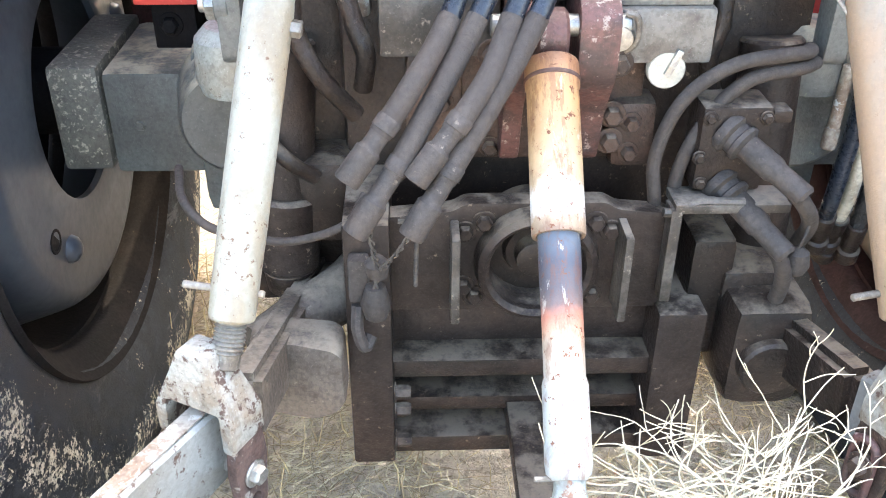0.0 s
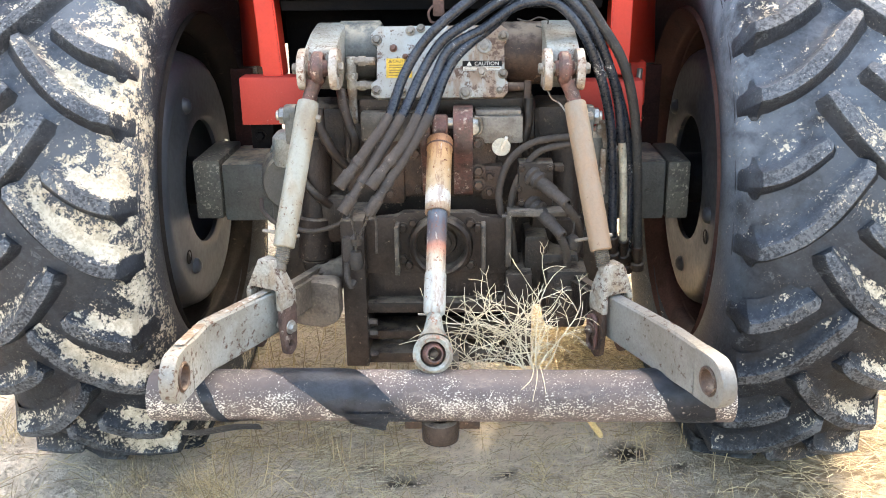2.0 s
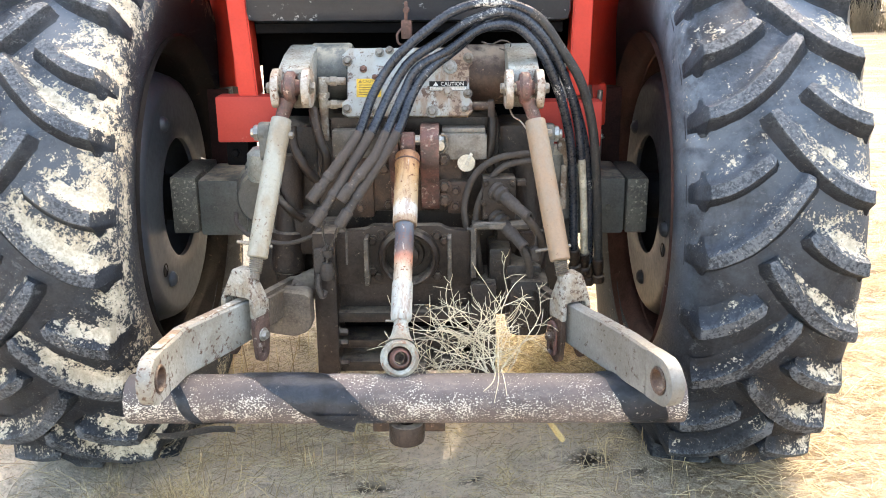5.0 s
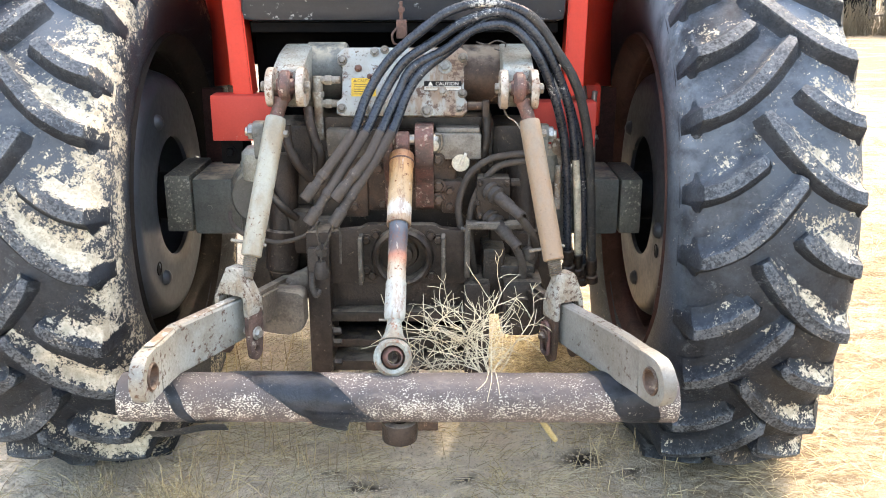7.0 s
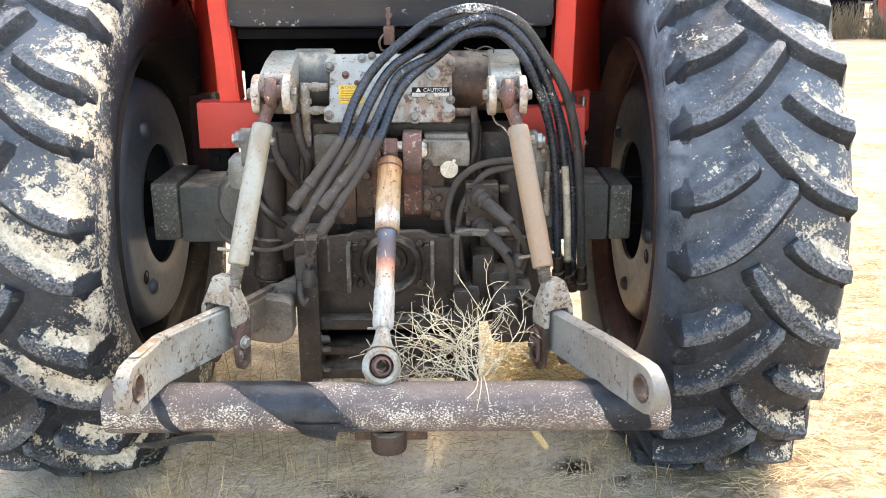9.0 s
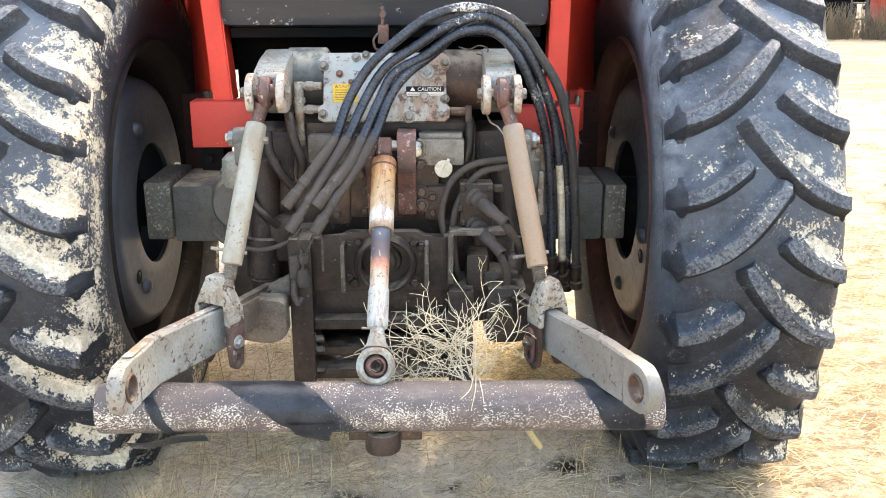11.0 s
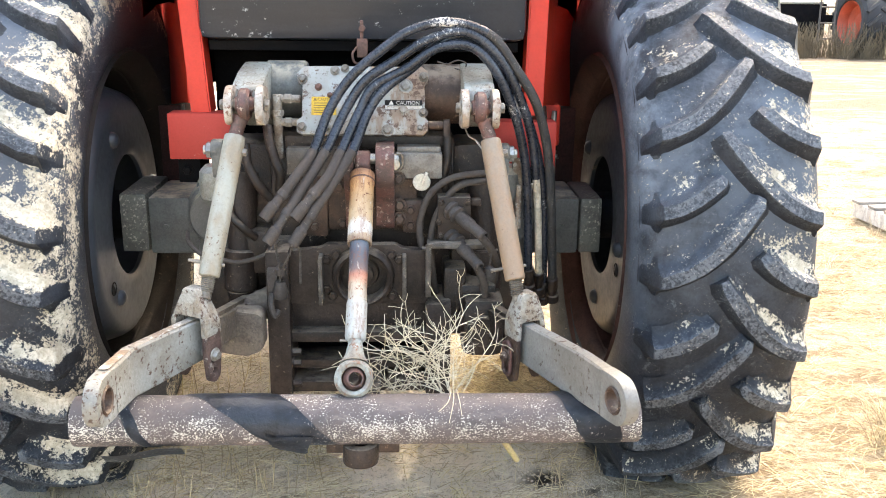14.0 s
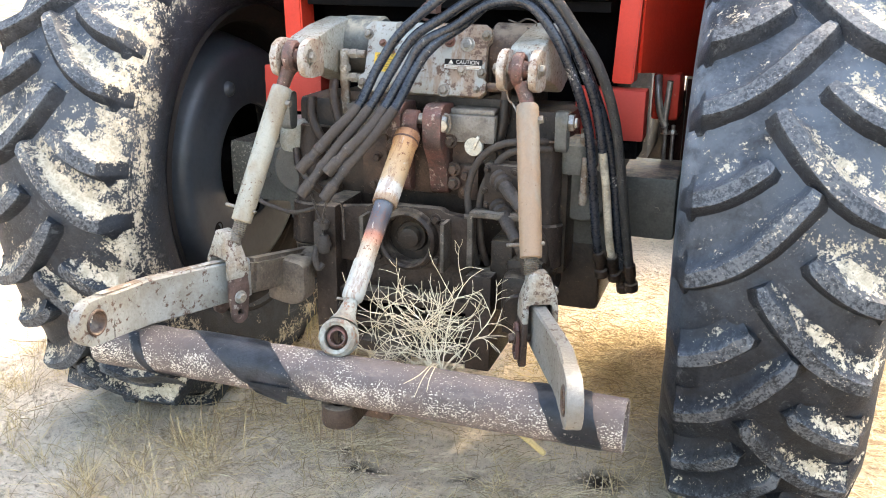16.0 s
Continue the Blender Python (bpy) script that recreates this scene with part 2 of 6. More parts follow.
M["greybrown"] = worn("grimy_brown_grey_paint", (0.111, 0.095, 0.077), (0.054, 0.043, 0.033), 0.45, scale=16, chip=(0.28, 0.235, 0.18), chip_scale=70, chip_at=0.60, dust=(0.26, 0.21, 0.16), bump=0.45)
M["linkbrown"] = worn("dusty_brown_casting", (0.175, 0.135, 0.100), (0.115, 0.088, 0.065), 0.65, scale=10, chip=(0.26, 0.215, 0.16), chip_scale=45, chip_at=0.60, dust=(0.27, 0.22, 0.16), bump=0.6)
M["greydark"] = worn("oily_brown_grey_paint", (0.047, 0.033, 0.026), (0.027, 0.019, 0.015), 0.42, scale=9, chip=(0.20, 0.155, 0.115), chip_scale=75, chip_at=0.635, dust=(0.24, 0.19, 0.14), bump=0.5, spec=0.25)
M["oily"] = worn("oily_casting", (0.042, 0.028, 0.021), (0.019, 0.014, 0.011), 0.36, scale=11, chip=(0.16, 0.12, 0.088), chip_scale=80, chip_at=0.62, dust=(0.18, 0.14, 0.10), bump=0.6, spec=0.3)
M["valve"] = worn("pale_machined_grey_paint", (0.20, 0.182, 0.155), (0.12, 0.100, 0.080), 0.42, scale=14, chip=(0.11, 0.075, 0.055), chip_scale=70, chip_at=0.60, bump=0.4)
M["oilrust"] = worn("rusty_oily_casting", (0.092, 0.055, 0.039), (0.050, 0.032, 0.024), 0.43, scale=12, chip=(0.28, 0.19, 0.135), chip_scale=70, chip_at=0.61, dust=(0.24, 0.19, 0.14), bump=0.6, spec=0.35)
M["arm"] = worn("pale_grey_chipped_paint", (0.335, 0.34, 0.30), (0.26, 0.235, 0.185), 0.42, scale=9, chip=(0.11, 0.065, 0.042), chip_scale=120, chip_at=0.59, bump=0.4)
M["link"] = worn("pale_chipped_link_paint", (0.285, 0.290, 0.270), (0.225, 0.215, 0.185), 0.42, scale=9, chip=(0.085, 0.048, 0.033), chip_scale=70, chip_at=0.565, bump=0.4, grimy=0.2, mottle=0.22)
# Right bar: tan-grey paint, also darkened for its less lit face.
M["link_r"] = worn("grey_tan_shaded_link_paint", (0.205, 0.200, 0.182), (0.165, 0.152, 0.130), 0.5, scale=7, chip=(0.075, 0.045, 0.032), chip_scale=55, chip_at=0.585, bump=0.35, grimy=0.2, mottle=0.2)
M["armrust"] = worn("rust_worn_edge", (0.30, 0.265, 0.215), (0.20, 0.135, 0.09), 0.7, scale=20, chip=(0.46, 0.44, 0.39), chip_at=0.57)
M["rod"] = worn("cream_grey_rod_paint", (0.320, 0.315, 0.262), (0.262, 0.215, 0.150), 0.4, scale=9, chip=(0.13, 0.07, 0.042), chip_scale=110, chip_at=0.62, bump=0.3, grimy=0.15, mottle=0.14, stretch=(1, 1, 0.4))
M["rodtan"] = worn("tan_rusted_rod_paint", (0.270, 0.182, 0.115), (0.240, 0.212, 0.165), 0.5, scale=8, chip=(0.14, 0.075, 0.046), chip_scale=90, chip_at=0.635, bump=0.3, grimy=0.12, mottle=0.12, stretch=(1, 1, 0.4))
M["cheek"] = worn("cream_worn_cheek", (0.385, 0.355, 0.310), (0.275, 0.205, 0.150), 0.55, scale=22, chip=(0.15, 0.08, 0.055), chip_scale=80, chip_at=0.565, bump=0.4)
M["rust"] = worn("brown_rust", (0.17, 0.085, 0.06), (0.11, 0.06, 0.045), 0.75, scale=15, chip=(0.27, 0.15, 0.10), chip_at=0.6, bump=0.5)
M["redrust"] = worn("maroon_rust", (0.150, 0.068, 0.054), (0.075, 0.045, 0.037), 0.5, scale=22, chip=(0.36, 0.28, 0.23), chip_scale=85, chip_at=0.59, bump=0.5)
M["cleviscl"] = worn("maroon_and_white_clevis_paint", (0.125, 0.076, 0.060), (0.068, 0.040, 0.033), 0.6, scale=24, chip=(0.36, 0.31, 0.26), chip_scale=60, chip_at=0.60, bump=0.5)
M["clevishead"] = worn("rust_pitted_white_paint", (0.335, 0.320, 0.275), (0.245, 0.195, 0.140), 0.55, scale=16, chip=(0.085, 0.050, 0.036), chip_scale=75, chip_at=0.555, bump=0.6)
M["zinc"] = worn("dull_zinc", (0.50, 0.49, 0.45), (0.36, 0.34, 0.30), 0.38, metal=0.75, scale=30, chip=(0.2, 0.13, 0.09), chip_at=0.66)
M["rodeye"] = worn("grey_green_eye_paint", (0.285, 0.305, 0.275), (0.20, 0.18, 0.145), 0.5, scale=18, chip=(0.19, 0.10, 0.065), chip_scale=80, chip_at=0.575, bump=0.45)
M["bolt"] = worn("dirty_bolt", (0.27, 0.245, 0.205), (0.16, 0.13, 0.10), 0.5, metal=0.3, scale=30)
M["red"] = worn("red_paint", (0.74, 0.052, 0.026), (0.62, 0.045, 0.025), 0.42, scale=3, chip=(0.62, 0.33, 0.26), chip_scale=85, chip_at=0.655, bump=0.12, spec=0.3, chip_big=0.45, grimy=0.05, mottle=0.08)
M["redmatte"] = worn("faded_red_paint", (0.55, 0.062, 0.044), (0.48, 0.055, 0.040), 0.55, scale=4, chip=(0.62, 0.36, 0.28), chip_scale=75, chip_at=0.605, bump=0.12, spec=0.3, chip_big=0.45, grimy=0.05, mottle=0.08)
M["reddark"] = worn("dusty_red_paint", (0.50, 0.040, 0.025), (0.36, 0.032, 0.022), 0.5, scale=3, dust=DUST, bump=0.12, spec=0.3, grimy=0.05, mottle=0.08)
M["tank"] = worn("black_plastic", (0.018, 0.020, 0.024), (0.027, 0.030, 0.036), 0.34, scale=6, chip=(0.36, 0.37, 0.38), chip_scale=38, chip_at=0.615, bump=0.12, spec=0.34, stretch=(0.25, 1, 1.6), grimy=0.1, mottle=0.2)
# Mudguard red taken down to the maroon it has in shade.
M["well_shade"] = worn("shaded_red_maroon", (0.060, 0.024, 0.020), (0.036, 0.018, 0.016), 0.75, scale=5, chip=(0.12, 0.08, 0.06), chip_at=0.65, bump=0.2, spec=0.12)
# Near-black whose colour also holds the shade of enclosed places.
M["black"] = worn("shade_black", (0.004, 0.004, 0.005), (0.008, 0.007, 0.007), 0.7, scale=8, bump=0.2, spec=0.08)
M["hose"] = worn("black_hose_rubber", (0.013, 0.016, 0.022), (0.030, 0.036, 0.048), 0.28, scale=12, chip=(0.52, 0.51, 0.48), chip_scale=170, chip_at=0.612, bump=0.2, chip_big=0.5)
M["hosedirt"] = worn("dusty_hose_sleeve", (0.047, 0.036, 0.029), (0.064, 0.050, 0.040), 0.75, scale=14, chip=(0.05, 0.042, 0.036), chip_scale=90, chip_at=0.61, bump=0.5)
M["hosepale"] = worn("cream_bare_hose", (0.62, 0.55, 0.42), (0.42, 0.36, 0.27), 0.6, scale=25, chip=(0.05, 0.045, 0.04), chip_scale=120, chip_at=0.62)
M["braid"] = worn("black_braided_hose", (0.030, 0.028, 0.027), (0.046, 0.042, 0.038), 0.55, scale=30, chip=(0.22, 0.20, 0.17), chip_scale=190, chip_at=0.60, bump=1.0, grain=240)
M["cap"] = worn("brown_grimy_rubber_cap", (0.066, 0.052, 0.043), (0.050, 0.040, 0.033), 0.7, scale=20, chip=(0.20, 0.165, 0.13), chip_scale=90, chip_at=0.63, bump=0.4)
M["chain"] = worn("grimy_wire", (0.10, 0.085, 0.07), (0.06, 0.05, 0.045), 0.7, scale=60)
M["tape"] = worn("black_inner_tube_rubber", (0.022, 0.027, 0.036), (0.058, 0.068, 0.085), 0.34, scale=10, chip=(0.48, 0.46, 0.42), chip_scale=150, chip_at=0.61, bump=0.35, chip_big=0.4)
M["knob"] = worn("cream_plastic", (0.62, 0.58, 0.47), (0.52, 0.47, 0.37), 0.5, scale=30, chip=(0.2, 0.15, 0.1), chip_at=0.68)
M["straw"] = stalk_material("dry_straw", (0.84, 0.70, 0.42), (0.66, 0.51, 0.28), (0.34, 0.25, 0.14))
M["strawpale"] = stalk_material("bleached_straw", (0.88, 0.79, 0.58), (0.72, 0.60, 0.38), (0.38, 0.29, 0.18))
M["weed"] = worn("bleached_twig", (0.68, 0.60, 0.43), (0.50, 0.42, 0.28), 0.65, scale=12, bump=0.1)
M["stick"] = worn("peeled_stick", (0.66, 0.52, 0.26), (0.56, 0.42, 0.2), 0.6, scale=20)
M["board"] = worn("pale_weathered_board", (0.70, 0.66, 0.60), (0.52, 0.47, 0.41), 0.85, scale=6, stretch=(0.3, 6, 1))
M["slat"] = worn("grey_weathered_slat", (0.36, 0.33, 0.29), (0.26, 0.23, 0.2), 0.85, scale=6, stretch=(0.3, 6, 1))
M["yellow"] = worn("yellow_decal", (0.80, 0.50, 0.03), (0.74, 0.45, 0.03), 0.4, scale=20, bump=0.05)
M["decalblack"] = worn("black_decal", (0.012, 0.012, 0.012), (0.02, 0.019, 0.017), 0.5, scale=20, bump=0.05, spec=0.15)
M["decalfaded"] = worn("faded_print", (0.20, 0.13, 0.04), (0.28, 0.19, 0.06), 0.5, scale=20, bump=0.05, spec=0.15)
M["decalwhite"] = worn("white_decal", (0.70, 0.68, 0.62), (0.62, 0.59, 0.52), 0.4, scale=20, bump=0.05)
# Deep black for enclosed places: their shade is put into the colour.
M["deepblack"] = worn("deep_shade_black", (0.003, 0.003, 0.0035), (0.005, 0.0045, 0.0045), 0.8, scale=8, bump=0.1, spec=0.03)
M["front"] = worn("dusty_front_tyre_rubber", (0.105, 0.098, 0.090), (0.060, 0.058, 0.056), 0.75, scale=6, chip=(0.34, 0.30, 0.24), chip_scale=40, chip_at=0.60, bump=0.4)
M["farrubber"] = worn("far_rubber", (0.020, 0.020, 0.022), (0.036, 0.036, 0.038), 0.7, scale=3)
M["farweed"] = worn("brown_dead_weed", (0.21, 0.165, 0.105), (0.14, 0.11, 0.07), 0.8, scale=3, bump=0.1)
M["farred"] = worn("far_orange_red", (0.55, 0.10, 0.05), (0.48, 0.09, 0.045), 0.5, scale=3)
M["ground"] = ground_material()


def cover_material():
    """Grey-white paint with rust running down from its bolts."""
    s = Shader("stained_cover_paint", 0.45)
    big, fine = s.noise(8, 5, 0.65), s.noise(170, 4, 0.7)
    c = s.mix(s.step(big, 0.38, 0.62), (0.375, 0.390, 0.370), (0.315, 0.305, 0.265))
    runs = s.math("ADD", s.math("MULTIPLY", s.noise(26, 6, 0.7, (1.0, 0.5, 0.25)), 0.6), s.math("MULTIPLY", s.noise(6, 4, 0.6), 0.4))
    runs = s.math("ADD", runs, s.math("MULTIPLY", s.step(s.axis(0), -0.02, 0.12), 0.07))
    c = s.mix(s.math("MULTIPLY", s.step(runs, 0.51, 0.61), 0.75), c, (0.25, 0.150, 0.085))
    c = s.mix(s.step(s.math("ADD", s.noise(48, 7, 0.78), s.math("MULTIPLY", runs, 0.25)), 0.675, 0.715), c, (0.11, 0.065, 0.045))
    c = s.mix(s.math("MULTIPLY", s.step(fine, 0.55, 0.65), 0.35), c, (0.24, 0.21, 0.16))
    s.bump(fine, 0.25, 0.003)
    return s.done(c, s.math("ADD", s.math("MULTIPLY", s.step(runs, 0.5, 0.6), 0.25), 0.4))


M["cover"] = cover_material()


def pipe_material():
    s = Shader("rusty_pipe_with_white_speckles", 0.7)
    big, fine = s.noise(7, 4), s.noise(120, 5, 0.7)
    c = s.mix(s.step(big, 0.38, 0.62), (0.122, 0.097, 0.089), (0.080, 0.068, 0.065))
    smear = s.step(s.noise(30, 6, 0.7, (0.4, 1, 1)), 0.52, 0.68)
    c = s.mix(s.math("MULTIPLY", smear, 0.5), c, (0.24, 0.19, 0.165))
    c = s.mix(s.math("MULTIPLY", s.step(fine, 0.4, 0.7), 0.4), c, (0.07, 0.05, 0.045))
    g = s.n.new("ShaderNodeNewGeometry")
    sep = s.n.new("ShaderNodeSeparateXYZ")
    s.l.new(g.outputs["Normal"], sep.inputs[0])
    side = s.step(s.math("ABSOLUTE", s.math("ADD", sep.outputs[2], 0.12), 0), 0.85, 0.15)
    splash = s.math("ADD", s.math("MULTIPLY", s.noise(330, 3, 0.6, (0.8, 1, 1)), 0.66), s.math("MULTIPLY", s.noise(15, 6, 0.72), 0.34))
    m = s.step(s.math("ADD", splash, s.math("MULTIPLY", side, 0.055)), 0.590, 0.615)
    c = s.mix(m, c, (0.60, 0.56, 0.49))
    s.bump(s.math("ADD", fine, s.math("MULTIPLY", m, 0.4)), 0.4, 0.003)
    return s.done(c, s.math("ADD", s.math("MULTIPLY", fine, 0.25), 0.48))


M["pipe"] = pipe_material()


# ---- mesh helpers ----
def part(name, bm, material, parent=None, label="", sharp=38):
    """Link a bmesh as one mesh object under a thing or a part."""
    me = bpy.data.meshes.new(name)
    bm.normal_update()
    bm.to_mesh(me)
    bm.free()
    me.materials.append(material)
    me.shade_smooth()
    me.set_sharp_from_angle(angle=radians(sharp))
    ob = new(name, me)
    if parent:
        ob.parent = parent
    return tagged(ob, label)


def thing(name, label, category, group="", kind="", at=(0, 0, 0)):
    ob = new(name)
    ob.location = at
    return tagged(ob, label, category, group, kind)


def merge(bm, tmp):
    me = bpy.data.meshes.new("tmp")
    tmp.to_mesh(me)
    tmp.free()
    bm.from_mesh(me)
    bpy.data.meshes.remove(me)
    return bm


def frame_along(p0, p1):
    """A matrix whose z runs from p0 to p1, with its origin at p0."""
    d = Vector(p1) - Vector(p0)
    return Matrix.Translation(p0) @ d.to_track_quat("Z", "Y").to_matrix().to_4x4()


def box(bm, c, size, m=None, bevel=0.004, seg=2):
    t = bmesh.new()
    bmesh.ops.create_cube(t, size=1)
    bmesh.ops.scale(t, vec=size, verts=t.verts)
    if bevel:
        bmesh.ops.bevel(t, geom=list(t.edges), offset=bevel, segments=seg, affect="EDGES", profile=0.6)
    t.transform(Matrix.Translation(c) @ (m or Matrix()))
    return merge(bm, t)


def span(bm, a, b, bevel=0.004):
    """A bevelled block between two opposite corners."""
    return box(bm, [(i + j) / 2 for i, j in zip(a, b)], [abs(j - i) for i, j in zip(a, b)], None, bevel)


def lathe(bm, profile, m, seg=24, close=False):
    """Turn (radius, height) points round the z axis of m."""
    rings = []
    for r, h in profile:
        if r < 1e-6:
            rings.append([bm.verts.new(m @ Vector((0, 0, h)))])
        else:
            rings.append([bm.verts.new(m @ Vector((r * math.cos(2 * math.pi * i / seg), r * math.sin(2 * math.pi * i / seg), h))) for i in range(seg)])
    pairs = list(zip(rings, rings[1:]))
    if close:
        pairs.append((rings[-1], rings[0]))
    for a, b in pairs:
        for i in range(seg):
            j = (i + 1) % seg
            q = [a[i % len(a)], a[j % len(a)], b[j % len(b)], b[i % len(b)]]
            q = list(dict.fromkeys(q))
            if len(q) > 2:
                bm.faces.new(q)
    return bm


def cyl(bm, p0, p1, r, r1=None, seg=20, bevel=0.0015):
    r1 = r if r1 is None else r1
    h = (Vector(p1) - Vector(p0)).length
    b = min(bevel, h / 3, r / 3, r1 / 3)
    return lathe(bm, [(0, 0), (r - b, 0), (r, b), (r1, h - b), (r1 - b, h), (0, h)], frame_along(p0, p1), seg)


def ring(bm, p0, p1, r_in, r_out, seg=24, bevel=0.002):
    h = (Vector(p1) - Vector(p0)).length
    b = min(bevel, h / 3, (r_out - r_in) / 3)
    prof = [(r_in, b), (r_in + b, 0), (r_out - b, 0), (r_out, b), (r_out, h - b), (r_out - b, h), (r_in + b, h), (r_in, h - b)]
    return lathe(bm, prof, frame_along(p0, p1), seg, True)


def bolt(bm, p, n, r=0.009, h=0.008, washer=True):
    p, n = Vector(p), Vector(n).normalized()
    if washer:
        cyl(bm, p, p + n * 0.003, r * 1.45, seg=16, bevel=0.001)
        p = p + n * 0.0025
    lathe(bm, [(0, 0), (r, 0), (r, h * 0.75), (r * 0.8, h), (0, h)], frame_along(p, p + n), 6)
    return bm


def smooth_path(pts, per=8):
    """A Catmull-Rom curve through the points."""
    p = [Vector(q) for q in pts]
    p = [p[0] * 2 - p[1]] + p + [p[-1] * 2 - p[-2]]
    out = []
    for i in range(1, len(p) - 2):
        for k in range(per):
            t = k / per
            a, b, c, d = p[i - 1:i + 3]
            out.append(0.5 * (2 * b + (c - a) * t + (2 * a - 5 * b + 4 * c - d) * t * t + (3 * b - a - 3 * c + d) * t ** 3))
    return out + [p[-2]]


def tube(bm, pts, r, seg=12, per=8, radii=None, smooth=True):
    """A hose or wire along points; radii may give a radius for each given point."""
    path = smooth_path(pts, per) if smooth else [Vector(p) for p in pts]
    up = Vector((0.13, 0.21, 1)).normalized()
    rings = []
    for i, p in enumerate(path):
        d = (path[min(i + 1, len(path) - 1)] - path[max(i - 1, 0)]).normalized()
        u = (up - d * up.dot(d)).normalized()
        v = d.cross(u)
        up = u
        rr = r
        if radii:
            f = i / (len(path) - 1) * (len(radii) - 1)
            k = min(int(f), len(radii) - 2)
            rr = radii[k] + (radii[k + 1] - radii[k]) * (f - k)
        rings.append([bm.verts.new(p + (u * math.cos(2 * math.pi * j / seg) + v * math.sin(2 * math.pi * j / seg)) * rr) for j in range(seg)])
    for a, b in zip(rings, rings[1:]):
        for j in range(seg):
            k = (j + 1) % seg
            bm.faces.new((a[j], a[k], b[k], b[j]))
    bm.faces.new(rings[0][::-1])
    bm.faces.new(rings[-1])
    return bm


def plate(bm, outline, holes, m, thick, bevel=0.003):
    """A flat bar with round holes: outline in the xy plane of m, thick along z. holes: (x, y, radius)."""
    t = bmesh.new()
    loops = [[Vector((x, y, 0)) for x, y in outline]]
    for x, y, r in holes:
        loops.append([Vector((x + r * math.cos(a * math.pi / 10), y + r * math.sin(a * math.pi / 10), 0)) for a in range(20)])
    edges = []
    for lp in loops:
        vs = [t.verts.new(p) for p in lp]
        edges += [t.edges.new((a, b)) for a, b in zip(vs, vs[1:] + vs[:1])]
    bmesh.ops.triangle_fill(t, use_beauty=True, use_dissolve=False, edges=edges)
    got = bmesh.ops.extrude_face_region(t, geom=list(t.faces))
    bmesh.ops.translate(t, vec=(0, 0, thick), verts=[g for g in got["geom"] if isinstance(g, bmesh.types.BMVert)])
    bmesh.ops.recalc_face_normals(t, faces=t.faces)
    if bevel:
        rim = [e for e in t.edges if len(e.link_faces) == 2 and e.calc_face_angle() > 1.2]
        bmesh.ops.bevel(t, geom=rim, offset=bevel, segments=2, affect="EDGES", profile=0.6)
    t.transform(m)
    return merge(bm, t)


def round_poly(pts, r, seg=4):
    """Round the corners of an outline by r."""
    out = []
    n = len(pts)
    for i in range(n):
        a, b, c = Vector(pts[i - 1]), Vector(pts[i]), Vector(pts[(i + 1) % n])
        u, v = (a - b), (c - b)
        k = min(r, u.length * 0.45, v.length * 0.45)
        p, q = b + u.normalized() * k, b + v.normalized() * k
        for s in range(seg + 1):
            f = s / seg
            w = p.lerp(b, f).lerp(b.lerp(q, f), f)
            out.append((w.x, w.y))
    return out


def side_frame(origin, along, up=(0, 0, 1)):
    """A matrix with x along a direction, y near up and z across."""
    x = Vector(along).normalized()
    z = x.cross(Vector(up)).normalized()
    y = z.cross(x)
    return Matrix.Translation(origin) @ Matrix((x, y, z)).transposed().to_4x4()


# ---- ground ----
def ground_height(x, y):
    v = Vector((x, y, 0))
    near = max(0.0, 1 - math.hypot(x, y - 1) / 9)
    h = 0.030 * noise.fractal(v * 0.9, 1.0, 2.0, 3) + 0.012 * near * noise.fractal(v * 7, 1.0, 2.0, 4)
    return h - 0.004


STAINS = [(0.495, 1.00, 0.060, 0.045), (-0.10, 0.86, 0.05, 0.025), (0.17, 0.90, 0.03, 0.02), (-0.19, 0.93, 0.035, 0.02), (0.62, 0.93, 0.03, 0.02)]


def make_ground():
    n = 230
    def spread(c, fine, far):
        u = np.linspace(-1, 1, n)
        return c + fine * u + (far - fine) * np.sign(u) * np.abs(u) ** 9
    xs, ys = spread(0.3, 3.2, 900), spread(1.4, 3.2, 900)
    verts = [(x, y, ground_height(x, y)) for y in ys for x in xs]
    faces = [(j * n + i, j * n + i + 1, (j + 1) * n + i + 1, (j + 1) * n + i) for j in range(n - 1) for i in range(n - 1)]
    me = bpy.data.meshes.new("ground")
    me.from_pydata(verts, [], faces)
    at = me.attributes.new("stain", "FLOAT", "POINT")
    vals = []
    for x, y, z in verts:
        s = 0.0
        if abs(x) < 2 and abs(y - 1) < 2:
            for cx, cy, rx, ry in STAINS:
                d = math.hypot((x - cx) / rx, (y - cy) / ry) + 0.5 * noise.noise(Vector((x * 40, y * 40, 0)))
                s = max(s, min(1.0, max(0.0, 1.5 - d)))
        vals.append(s)
    at.data.foreach_set("value", vals)
    me.materials.append(M["ground"])
    me.shade_smooth()
    return tagged(new("ground", me), "bare dusty ground with straw and dark oil stains", "ground", kind="structure")


make_ground()

# ---- the tractor ----
tractor = thing("tractor", "old red farm tractor seen from behind with its linkage hanging", "tractor")
AXLE_Y, AXLE_Z = 1.38, 0.668
R_LUG, R_CARC, SHOULDER = 0.757, 0.722, 0.176


def carcass_profile():
    """(offset across, radius) round the tyre's section, bead to bead."""
    half = [(0.165, 0.440), (0.186, 0.452), (0.206, 0.488), (0.219, 0.53), (0.225, 0.565), (0.224, 0.604), (0.216, 0.648), (0.200, 0.680), (0.175, 0.700), (0.135, 0.712), (0.09, 0.718), (0.045, R_CARC)]
    return [(-0.955 * x, r) for x, r in half] + [(0.0, R_CARC)] + [(0.955 * x, r) for x, r in half[::-1]]


